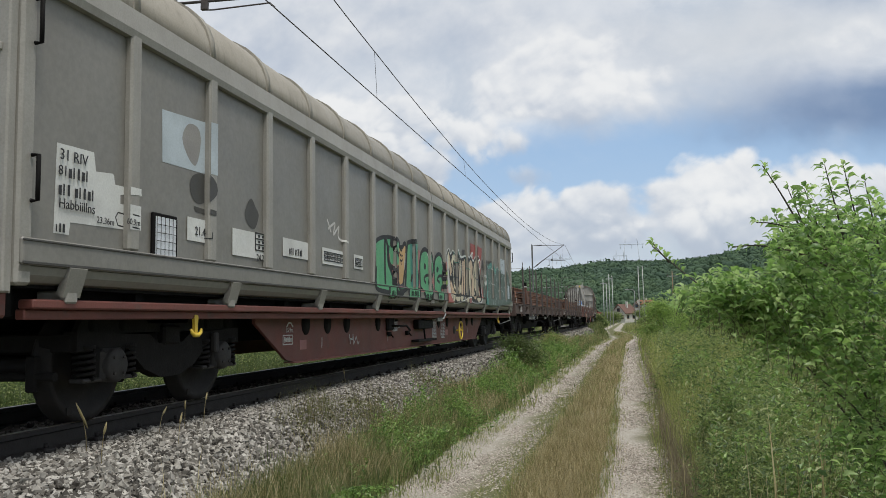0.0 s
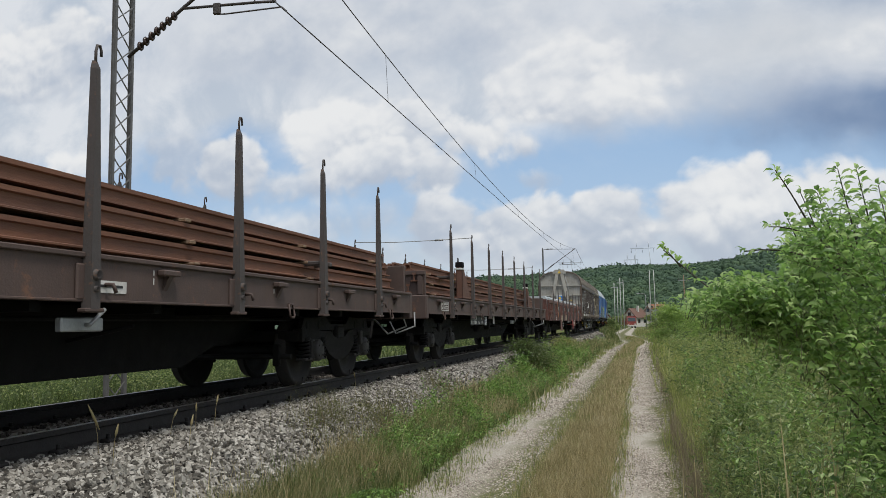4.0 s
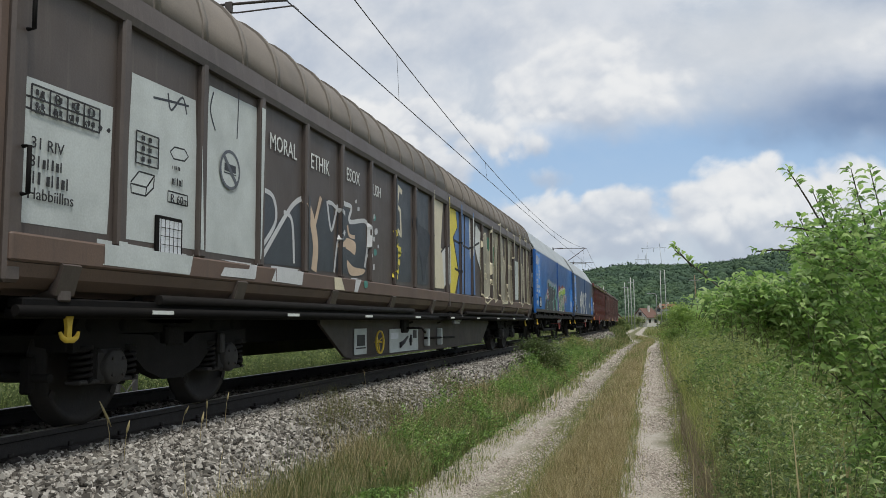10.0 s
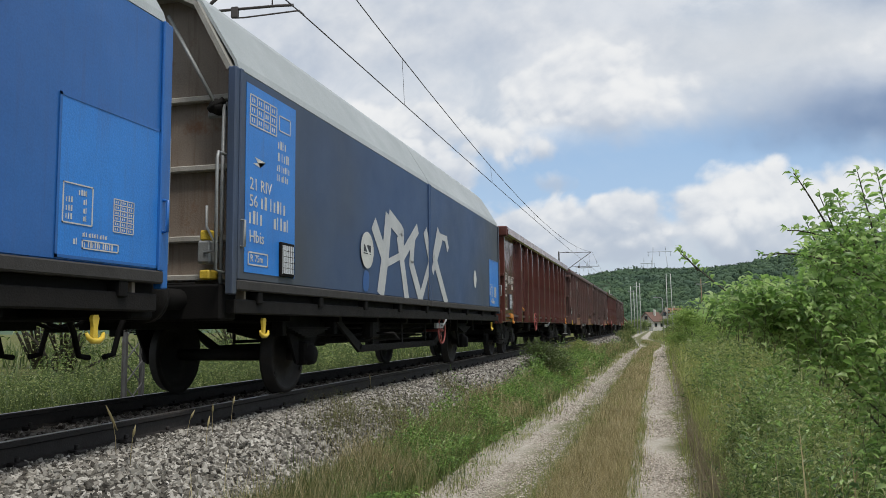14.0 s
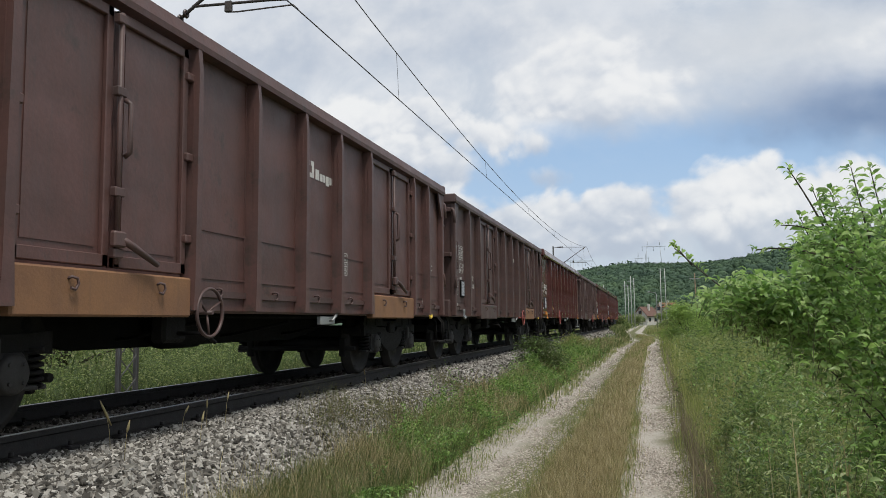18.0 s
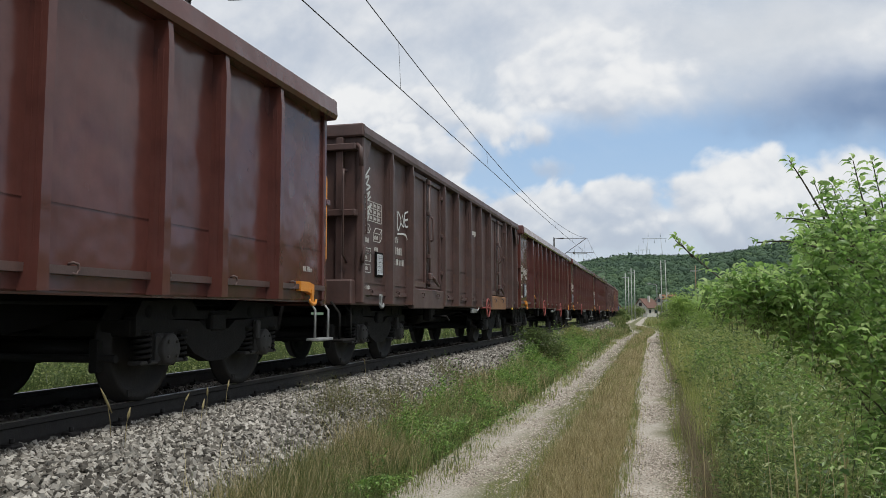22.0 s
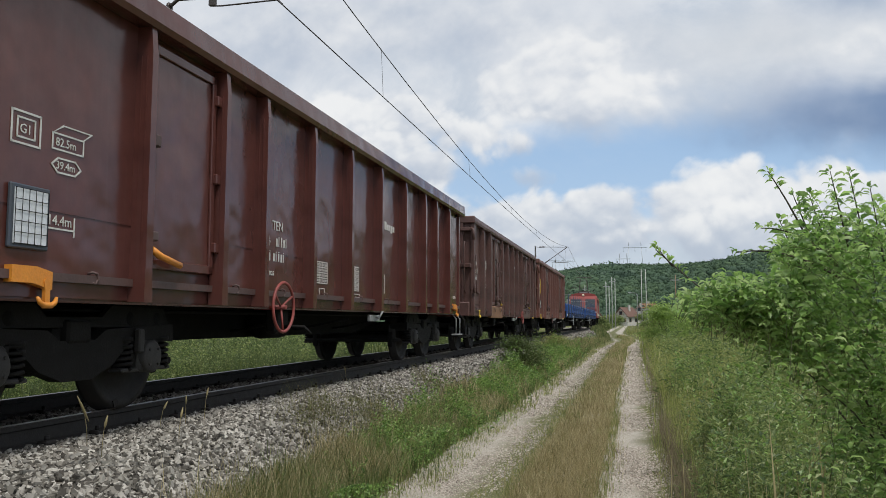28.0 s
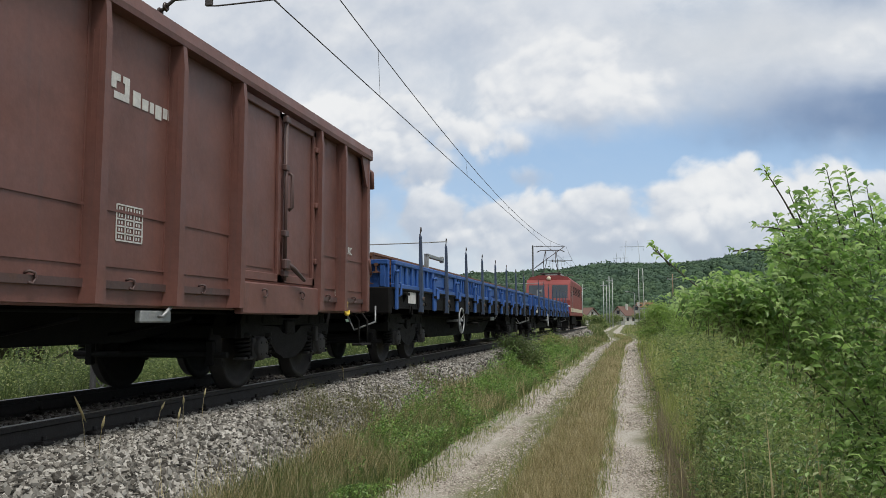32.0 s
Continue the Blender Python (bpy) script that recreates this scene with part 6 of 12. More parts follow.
    s = Shape().prism([(0.32, 2.40), (0.58, 2.45), (0.36, 2.47), (0.47, 2.38)], X, X + 0.004, "x")
    part("operator_mark", s, "white", w)
    card_holder(w, 1.06, 1.50, X, "black", 0.26, 0.3)
    decal(w, L - 1.20, L - 0.09, 1.27, 2.36, "blue_light", X - 0.004, "data_panel", "bright blue data panel with white tables", 0.0045)
    frame_line(w, L - 1.20, L - 0.09, 1.27, 2.36, X + 0.001, "blue", t=0.022)
    frame_line(w, L - 1.15, L - 0.86, 1.50, 1.77, X + 0.001, t=0.009)
    for k, z in enumerate((1.70, 1.64, 1.58, 1.525)):
        bars(w, L - (1.12 if k else 1.0), z, 0.04, [3] if k else [4], X + 0.001)
        bars(w, L - 0.95, z, 0.04, [2], X + 0.001)
    table(w, L - 0.63, L - 0.40, 1.49, 1.73, X + 0.001, 6, 3, t=0.007)
    bars(w, L - 0.95, 1.42, 0.03, [14], X + 0.001)
    frame_line(w, L - 0.95, L - 0.57, 1.34, 1.395, X + 0.001, t=0.009)
    bars(w, L - 0.93, 1.35, 0.04, [12], X + 0.001)
    bars(w, L - 1.04, 1.36, 0.045, [2], X + 0.001)
    return w


# ---- flat wagons ----
def stake_wagon(kind, label, group, load="rails"):
    """Bogie flat wagon, 19.90 m over its buffers, with swing stakes; kind: plain, brown or blue (with drop sides)."""
    w = empty("stake_wagon", label, "freight wagon", group)
    L = 18.66
    frame_m = {"plain": "flat_brown", "brown": "flap_brown", "blue": "black"}[kind]
    flap_m = {"plain": "flat_brown", "brown": "flap_brown", "blue": "flap_blue"}[kind]
    ys = [1.76 + 2.16 * k for k in range(8)] if kind != "brown" else [1.85, 4.11, 6.44, 8.5, 10.03, 12.42, 14.83, 16.9]
    high = {"plain": 2.72, "brown": 2.29, "blue": 2.38}[kind]
    stake_m = "stake" if kind != "blue" else "stake_blue"
    wide = [(0.86, 0.10, 0.075), (1.25, 0.092, 0.07), (1.75, 0.05, 0.06), (high - 0.05, 0.024, 0.035), (high, 0.012, 0.02)] if kind == "brown" else [(0.92, 0.062, 0.075), (1.32, 0.060, 0.07), (high - 0.06, 0.030, 0.045), (high, 0.014, 0.025)]

    def tapered(rows, sx):
        """Upright post that narrows towards its tip: rows of height, half width and depth."""
        v = []
        for z, hw, d in rows:
            v += [(sx * 1.425, -hw, z), (sx * (1.425 + d), -hw * 0.8, z), (sx * (1.425 + d), hw * 0.8, z), (sx * 1.425, hw, z)]
        n = len(rows)
        return Shape().add(v, [(i * 4 + q, i * 4 + (q + 1) % 4, (i + 1) * 4 + (q + 1) % 4, (i + 1) * 4 + q) for i in range(n - 1) for q in range(4)] + [(0, 1, 2, 3), tuple(range(4 * n - 4, 4 * n))])

    for sx in (1, -1):
        lo = lambda a, b: (min(sx * a, sx * b), max(sx * a, sx * b))
        z0, z1 = (0.87, 1.25) if kind == "brown" else (0.97, 1.30)
        part("sole_bar", Shape().box(*lo(1.33, 1.42), 0, L, z0, z1, 0.015).box(*lo(1.33, 1.44), 0, L, z0, z0 + 0.02, 0.005).box(*lo(1.33, 1.45), 0, L, z1 - 0.02, z1 + 0.02, 0.008), frame_m, w)
        b = Shape().prism([(3.7, 0.98), (5.7, 0.37), (L - 5.7, 0.37), (L - 3.7, 0.98)], *lo(0.52, 0.60), "x")
        part("fish_belly_beam", b, "black", w)
        for y in ys:
            o = part("stake", shared("stake_%s_%d" % (kind, sx), stake_m, lambda sx=sx: tapered(wide, sx)), stake_m, w, "swing stake with a hooked tip")
            o.location = (0, y, 0)
            part("stake_hook", shared("stake_hook_%s_%d" % (kind, sx), "stake", lambda sx=sx: Shape().tube([(sx * 1.445, 0, high - 0.03), (sx * 1.445, 0, high + 0.07), (sx * 1.445, 0.015, high + 0.12), (sx * 1.445, 0.045, high + 0.125), (sx * 1.445, 0.06, high + 0.09), (sx * 1.445, 0.06, high + 0.05)], 0.011, 6)), "stake", o)
            part("hinge_pin", shared("hinge_pin_%d" % sx, "stake", lambda sx=sx: Shape().lathe([(sx * 1.49, 0.0), (sx * 1.53, 0.035), (sx * 1.49, 0.045)], (0, 0, 1.16), "x", 10).lathe([(sx * 1.49, 0.0), (sx * 1.52, 0.02), (sx * 1.49, 0.028)], (0, 0, 1.06), "x", 8)), "stake", o)
            sk = part("stake_socket", shared("stake_socket_%s_%d" % (frame_m, sx), frame_m, lambda sx=sx, lo=lo: Shape().box(*lo(1.415, 1.445), -0.13, 0.13, 0.98, 1.24, 0.012).box(*lo(1.42, 1.50), -0.10, 0.10, 0.895, 0.925, 0.008).tube([(sx * 1.42, 0.20, 1.10), (sx * 1.49, 0.20, 1.10), (sx * 1.50, 0.225, 1.04)], 0.016, 6)), frame_m, w)
            sk.location = (0, y, 0)
        for k in range(9):
            y = 0.72 + 2.13 * k
            if y < L - 0.3:
                part("lashing_cleat", Shape().box(*lo(1.42, 1.50), y - 0.12, y + 0.12, 1.20, 1.25, 0.01).prism([(sx * 1.42, 1.2), (sx * 1.48, 1.2), (sx * 1.42, 1.08)], y - 0.03, y + 0.03, "y"), frame_m, w)
        for y in (1.1, 5.0, 13.8, 17.5):
            part("lashing_ring", Shape().tube([(sx * 1.44, y - 0.05, 1.02), (sx * 1.46, y - 0.06, 0.90), (sx * 1.46, y - 0.04, 0.875), (sx * 1.46, y + 0.04, 0.875), (sx * 1.46, y + 0.06, 0.90), (sx * 1.44, y + 0.05, 1.02), (sx * 1.44, y - 0.05, 1.02)], 0.013, 6), frame_m, w)
        if kind != "plain":
            e = [0.1] + [v + (1.065 if kind == "blue" else 0.62) for v in ys[:-1]] + [L - 0.1]
            for a, b in zip(e, e[1:]):
                zb, zt = (1.25, 1.76) if kind == "brown" else (1.30, 1.78)
                ribbed = kind == "brown" or e.index(a) % 3 != 1
                f = Shape()
                f.box(*lo(1.36, 1.44), a + 0.02, b - 0.02, zt - (0.14 if kind == "brown" else 0.08), zt, 0.014).box(*lo(1.36, 1.44), a + 0.02, b - 0.02, zb, zb + 0.09, 0.012)
                n = 7 if ribbed else 1
                for k in range(n + 1):
                    y = a + 0.06 + (b - a - 0.12) * k / n
                    f.box(*lo(1.385, 1.43), y - 0.035, y + 0.035, zb + 0.09, zt - 0.08, 0.008)
                if not ribbed:
                    f.box(*lo(1.385, 1.41), a + 0.2, b - 0.2, zb + 0.14, zt - 0.12, 0.01)
                flap = part("drop_side", f, flap_m, w)
                part("side_sheet", Shape().box(*lo(1.362, 1.385), a + 0.03, b - 0.03, zb + 0.01, zt - 0.01), "brown_dark" if kind == "brown" else flap_m, flap, "sooty sheet behind the ribs" if kind == "brown" else "")
                for y in (a + 0.05, b - 0.05):
                    part("hinge_post", shared("hinge_post_%s_%d" % (flap_m, sx), flap_m, lambda sx=sx, lo=lo, zb=zb: Shape().box(*lo(1.43, 1.48), -0.045, 0.045, zb - 0.35, zb + 0.28, 0.012).tube([(sx * 1.46, -0.05, zb + 0.27), (sx * 1.49, 0, zb + 0.30), (sx * 1.46, 0.05, zb + 0.27)], 0.022, 6).tube([(sx * 1.47, 0.10, zb + 0.10), (sx * 1.50, 0.13, zb + 0.08), (sx * 1.50, 0.13, zb - 0.10), (sx * 1.47, 0.10, zb - 0.12)], 0.020, 6)), flap_m, flap).location = (0, y, 0)
    part("deck", Shape().box(-1.36, 1.36, 0.0, L, 1.24, 1.30), "wood", w, "weathered plank deck")
    for y, sy in ((0.0, -1), (L, 1)):
        lo2 = lambda a, b: (min(y + sy * a, y + sy * b), max(y + sy * a, y + sy * b))
        s = Shape().box(-1.42, 1.42, *lo2(-0.02, 0.16), 0.88, 1.32, 0.02)
        part("headstock", s, frame_m if kind != "blue" else "black", w)
        e = Shape().box(-1.35, 1.35, *lo2(-0.10, -0.04), 1.31, 1.78, 0.012)
        for k in range(6):
            e.box(-1.3 + 0.5 * k, -1.2 + 0.5 * k, *lo2(-0.04, 0.0), 1.33, 1.76, 0.01)
        e.box(-1.35, 1.35, *lo2(-0.06, 0.01), 1.70, 1.78, 0.01)
        part("end_board", e, flap_m, w)
        handrail(w, [(1.2, y + sy * 0.2, 1.0), (1.25, y + sy * 0.35, 0.75), (0.9, y + sy * 0.38, 0.62), (0.7, y + sy * 0.2, 0.9)], "galv", 0.016)
    underframe(w, L, "black", 0.8, 1.1, 0.3)
    for yc in (2.33, L - 2.33):
        bogie(w, yc)
    buffers(w, L)
    X = 1.425
    if kind == "plain":
        decal(w, 4.00, 5.60, 0.75, 0.98, "ink", 1.36, "number_board", "black number board with white lettering", 0.012)
        words("lettering", "RIV", 0.12, (1.374, 4.03, 0.77), "white", w)
        bars(w, 4.33, 0.77, 0.085, [7], 1.373)
        words("lettering", "Rs", 0.12, (1.374, 4.93, 0.77), "white", w)
        bars(w, 4.10, 0.88, 0.08, [12], 1.373)
        frame_line(w, 5.24, 5.54, 0.88, 0.96, 1.373, t=0.008)
        bars(w, 5.27, 0.895, 0.05, [7], 1.373)
        bars(w, 5.28, 0.78, 0.06, [6], 1.373)
        card_holder(w, 5.77, 0.85, 1.36, "black", 0.27, 0.20)
        decal(w, 10.4, 10.85, 1.04, 1.13, "white", 1.42, "paper_label", "small white plate with a printed line", 0.006)
        part("printed_line", Shape().box(1.427, 1.430, 10.46, 10.80, 1.08, 1.10), "ink", w)
        for q in (2.2, 5.0, 7.6, 11.2, 13.4):
            bars(w, q, 1.20, 0.05, [1, 1], 1.422)
        decal(w, 7.3, 7.5, 0.76, 1.0, "white", 1.30, "paper_label", "", 0.01)
        table(w, 0.98, 1.56, 1.05, 1.22, 1.422, 2, 3)
        bars(w, 6.4, 1.12, 0.08, [3], 1.422)
        # shallow ramp bracket that stops the load
        for q in ((3.00,) if not group.endswith("second") else (3.00, 13.55)):
            g = Shape().box(1.26, 1.41, q, q + 0.03, 1.34, 2.03, 0.006).box(1.26, 1.28, q, q + 0.16, 1.34, 2.03, 0.006).box(1.39, 1.41, q, q + 0.16, 1.34, 2.03, 0.006)
            g.prism([(q + 0.15, 1.98), (q + 0.24, 1.98), (q + 0.90, 1.41), (q + 0.90, 1.38), (q + 0.15, 1.38)], 1.385, 1.40, "x").box(1.08, 1.43, q - 0.05, q + 0.95, 1.34, 1.375, 0.006)
            o = part("load_stop", g, "stop_rust", w, "rusty steel load stop with a sloping gusset")
            part("load_stop_cap", Shape().box(1.25, 1.415, q - 0.01, q + 0.18, 2.03, 2.15, 0.015), "black", o)
            part("load_stop_band", Shape().box(1.245, 1.418, q - 0.015, q + 0.185, 1.98, 2.015, 0.004), "pale", o, "pale plastic band")
            part("load_stop_hook", Shape().tube([(1.28, q + 0.10, 2.14), (1.28, q + 0.09, 2.22), (1.28, q + 0.14, 2.25), (1.28, q + 0.19, 2.22), (1.28, q + 0.19, 2.15)], 0.010, 6), "black", o)
        for q in ((3.95,) if not group.endswith("second") else (3.95, 14.74)):
            part("stake_tie", Shape().tube([(1.46, q, 2.78), (0.5, q, 2.755), (-0.5, q, 2.745), (-1.46, q, 2.78)], 0.009, 6).tube([(0.75, q, 2.762), (0.55, q, 2.755)], 0.022, 6), "galv", w, "thin tie rope between opposite stakes")
    if kind == "brown":
        decal(w, 12.44, 13.81, 0.57, 1.20, "panel_brown", 1.44, "number_panel", "red-brown panel with white lettering", 0.012)
        words("lettering", "RIV", 0.13, (1.454, 12.62, 0.70), "white", w)
        words("lettering", "Res", 0.13, (1.454, 13.38, 0.70), "white", w)
        bars(w, 12.90, 0.70, 0.09, [6], 1.453)
        bars(w, 12.62, 0.86, 0.09, [12], 1.453)
        s = Shape().prism([(12.66, 1.03), (12.98, 1.08), (12.70, 1.10), (12.84, 1.01)], 1.453, 1.457, "x")
        part("operator_mark", s, "white", w)
        decal(w, 4.97, 6.06, 0.38, 1.20, "panel_brown", 1.44, "data_panel", "red-brown panel with a yellowed table", 0.012)
        table(w, 5.43, 6.0, 0.85, 1.10, 1.453, 3, 3, "g_cream")
        frame_line(w, 2.0, 2.75, 1.02, 1.17, 1.423)
        bars(w, 2.05, 1.05, 0.09, [8], 1.423)
        bars(w, 2.05, 0.92, 0.08, [5], 1.423)
        bars(w, 3.0, 0.98, 0.06, [10, 9], 1.423)
        bars(w, 4.2, 1.0, 0.09, [6], 1.423)
        table(w, 8.0, 8.35, 0.90, 1.18, 1.423, 6, 2, "g_cream")
        bars(w, 14.9, 1.02, 0.06, [6], 1.423)
        bars(w, 17.3, 1.05, 0.07, [7, 5], 1.423)
        card_holder(w, 5.9, 0.68, 1.45, "black", 0.28, 0.18)
        hand_wheel(w, 11.86, 0.66, "red", 1.47, 0.25)
        for y in (3.70, 6.62, 9.05, 12.42, 16.25):
            strap = [(-1.44, 1.30), (-1.46, 1.74), (-1.42, 1.79), (-1.27, 1.93), (1.27, 1.93), (1.42, 1.80), (1.455, 1.72), (1.452, 1.5), (1.46, 1.25), (1.455, 0.90)]
            part("lashing_strap", Shape().sheet(strap, y - 0.035, y + 0.035, "y", 0.006, smooth=False), "strap", w, "faded orange lashing strap over the load")
            part("strap_ratchet", Shape().box(1.455, 1.49, y - 0.045, y + 0.045, 1.34, 1.48, 0.012).tube([(1.48, y - 0.04, 1.46), (1.50, y, 1.50), (1.48, y + 0.04, 1.46)], 0.01, 5), "galv", w)
            part("strap_tail", Shape().sheet([(1.462, 1.40), (1.475, 1.20), (1.468, 1.02)], y + 0.04, y + 0.075, "y", 0.005, smooth=False), "strap", w)
    if kind == "blue":
        hand_wheel(w, 5.41, 0.76, "galv", 1.47, 0.28)
        part("load_bracket", Shape().box(1.25, 1.33, 2.80, 2.88, 1.32, 2.10, 0.008).box(1.25, 1.33, 2.80, 4.22, 2.03, 2.10, 0.008).box(1.25, 1.33, 4.14, 4.22, 2.0, 2.14, 0.008), "galv", w, "grey-green steel bracket over the rails")
        part("stake_tie", Shape().tube([(1.46, 3.92, 2.44), (0.5, 3.92, 2.42), (-0.5, 3.92, 2.41), (-1.46, 3.92, 2.44)], 0.012, 6), "galv", w)
        decal(w, 1.0, 1.5, 1.07, 1.27, "white", 1.42, "number_board", "", 0.006)
    # load
    if load == "rails":
        prof = [(-0.07, 0), (0.07, 0), (0.07, 0.012), (0.010, 0.028), (0.008, 0.115), (0.034, 0.125), (0.034, 0.160), (-0.034, 0.160), (-0.034, 0.125), (-0.008, 0.115), (-0.010, 0.028), (-0.07, 0.012)]
        y0, y1 = (0.50, L - 0.35) if kind == "plain" else (0.1, L - 0.4)
        if group.endswith("second"):
            y0, y1 = 0.1, L - 2.25
        plain = kind == "plain"
        for lay in range(3):
            z = 1.375 + (0.205 if plain else 0.185) * lay
            for q in range(7):
                y = y0 + 0.9 + (y1 - y0 - 1.8) * q / 6
                part("packing_timber", Shape().box(-1.25, 1.30 - 0.05 * lay, y - 0.05, y + 0.05, z - (0.035 if plain and lay else 0.025), z - 0.001, 0.006), "wood", w)
            for k in range(9 - lay):
                x = 1.17 - 0.155 * k - (0.0, 0.025, 0.11)[lay]
                jig = 0.13 * math.sin(3.7 * k + 5 * lay)
                part("stock_rail", Shape().prism([(x + p, z + q) for p, q in prof], y0 + jig, y1 + jig, "y"), "new_rail", w)
        if plain:
            for y in ((y1 - 1.1,) if group.endswith("second") else (y0 + 0.85,)):
                for lay in range(3):
                    z, x = 1.375 + 0.205 * lay, 1.245 - (0.0, 0.025, 0.11)[lay]
                    part("lashing_strap", Shape().box(x, x + 0.005, y - 0.025, y + 0.025, z, z + 0.165), ("white", "strap", "strap")[lay], w, "faded orange lashing strap")
            for y in (y0 + 1.7, y0 + 1.9, y1 - 3.6, y1 - 3.3):
                part("load_wedge", Shape().box(1.0, 1.42, y, y + 0.10, 1.72 - 0.2 * (y > 9), 1.78 - 0.2 * (y > 9), 0.015), "stake", w)
    elif load == "slabs":
        for k, (a, b) in enumerate(((0.45, 4.72), (5.0, 8.45), (8.6, 12.3), (12.4, 16.85))):
            part("concrete_slab", Shape().prism([(-1.27, 1.33), (1.27, 1.33), (1.27, 1.86), (1.22, 1.925), (-1.22, 1.925), (-1.27, 1.86)], a, b, "y"), "slab", w, "pale bluish-grey slab")
            part("slab_seam", Shape().box(1.262, 1.274, a, b, 1.845, 1.86), "galv", w)
    return w


def locomotive():
    """Electric locomotive with a raked cab front and pantographs on its roof."""
    w = empty("electric_locomotive", "red electric locomotive with raised pantograph and grey roof equipment", "locomotive")
    L = 14.3
    half = 1.45
    for y0, sy in ((0.0, 1), (L, -1)):
        pr = [(y0 + sy * 0.0, 1.05), (y0 + sy * 0.0, 2.05), (y0 + sy * 0.45, 3.15), (y0 + sy * 0.8, 3.42), (y0 + sy * 2.4, 3.42), (y0 + sy * 2.4, 1.05)]
        part("cab", Shape().prism(pr, -half, half, "x"), "loco_red", w)
        for a, b in ((-1.28, -0.25), (0.25, 1.28)):
            y1, y2 = y0 + sy * 0.06, y0 + sy * 0.42
            s = Shape().add([(a, y1 - sy * 0.02, 2.2), (b, y1 - sy * 0.02, 2.2), (b, y2 - sy * 0.02, 3.06), (a, y2 - sy * 0.02, 3.06), (a, y1 + sy * 0.06, 2.2), (b, y1 + sy * 0.06, 2.2), (b, y2 + sy * 0.06, 3.06), (a, y2 + sy * 0.06, 3.06)],
                            [(0, 1, 2, 3), (4, 7, 6, 5), (0, 4, 5, 1), (2, 6, 7, 3), (0, 3, 7, 4), (1, 5, 6, 2)])
            part("windscreen", s, "glass", w, "dark windscreen pane")
        for x, z in ((-1.0, 1.35), (1.0, 1.35), (0.0, 3.52)):
            part("headlamp", Shape().lathe([(-0.05, 0.0), (-0.05, 0.13), (0.03, 0.15), (0.1, 0.15)], (x, y0 - (0.02 if sy > 0 else -0.02) + (0 if z < 3 else sy * 0.75), z), "y", 14), "cream", w)
        part("front_stripe", Shape().box(-half - 0.005, half + 0.005, min(y0 - sy * 0.012, y0), max(y0 - sy * 0.012, y0), 1.62, 1.72), "white", w)
        part("buffer_beam", Shape().box(-1.4, 1.4, min(y0 - sy * 0.1, y0 + sy * 0.15), max(y0 - sy * 0.1, y0 + sy * 0.15), 0.75, 1.2, 0.02), "black", w)
        part("snow_plough", Shape().box(-1.3, 1.3, min(y0, y0 + sy * 0.1), max(y0, y0 + sy * 0.1), 0.2, 0.7, 0.02), "black", w)
        for sx in (-1, 1):
            a = min(sx * (half - 0.02), sx * (half + 0.008)), max(sx * (half - 0.02), sx * (half + 0.008))
            part("cab_side_window", Shape().box(*a, min(y0 + sy * 0.75, y0 + sy * 1.35), max(y0 + sy * 0.75, y0 + sy * 1.35), 2.3, 3.0), "glass", w)
            part("cab_door", Shape().box(*a, min(y0 + sy * 1.6, y0 + sy * 2.2), max(y0 + sy * 1.6, y0 + sy * 2.2), 1.2, 3.1), "loco_red", w)
            handrail(w, [(sx * 1.48, y0 + sy * 1.5, 1.2), (sx * 1.52, y0 + sy * 1.5, 1.3), (sx * 1.52, y0 + sy * 1.5, 2.6), (sx * 1.48, y0 + sy * 1.5, 2.7)], "galv", 0.018)
    part("body", Shape().box(-half, half, 2.4, L - 2.4, 1.05, 3.42, 0.04), "loco_red", w)
    for sx in (-1, 1):
        a = min(sx * (half - 0.02), sx * (half + 0.012)), max(sx * (half - 0.02), sx * (half + 0.012))
        for k in range(5):
            s = Shape()
            y = 3.0 + 1.75 * k
            for j in range(6):
                s.box(*a, y, y + 1.2, 2.5 + 0.1 * j, 2.56 + 0.1 * j)
            part("louvre", s, "brake", w)
        part("side_stripe", Shape().box(*a, 0.6, L - 0.6, 1.30, 1.55), "cream", w)
    part("roof", Shape().prism([(-1.45, 3.40), (1.45, 3.40), (1.25, 3.62), (0.7, 3.74), (-0.7, 3.74), (-1.25, 3.62)], 0.9, L - 0.9, "y"), "loco_red", w)
    eq = Shape()
    for k in range(4):
        eq.box(-0.6, 0.6, 4.6 + 1.4 * k, 5.6 + 1.4 * k, 3.72, 4.0, 0.04)
    part("roof_equipment", eq, "galv", w)
    for y, up in ((2.4, True), (L - 2.4, False)):
        p = Shape().box(-0.7, 0.7, y - 0.6, y + 0.6, 3.90, 3.96, 0.01)
        for x in (-0.55, 0.55):
            for o in (-0.5, 0.5):
                p.lathe([(3.70, 0.05), (3.76, 0.08), (3.80, 0.05), (3.84, 0.08), (3.92, 0.04)], (x, y + o, 0), "z", 8)
        z = 5.55 if up else 4.35
        k = (z - 3.96) / 2
        for x in (-0.5, 0.5):
            p.tube([(x, y - 0.2, 3.96), (x * 0.8, y + (1.0 if up else 1.15), 3.96 + k), (x * 0.7, y, z)], 0.025, 6)
            p.tube([(x, y + 0.2, 3.96), (x * 0.8, y - (1.0 if up else 1.15), 3.96 + k), (x * 0.7, y, z)], 0.025, 6)
        p.tube([(-0.95, y, z - 0.12), (-0.7, y, z), (0.7, y, z), (0.95, y, z - 0.12)], 0.03, 6)
        part("pantograph", p, "stake", w)
    part("underframe", Shape().box(-1.2, 1.2, 5.2, L - 5.2, 0.45, 1.05, 0.05), "black", w)
    for yc in (3.2, L - 3.2):
        bogie(w, yc, 1.8)
    buffers(w, L)
    return w


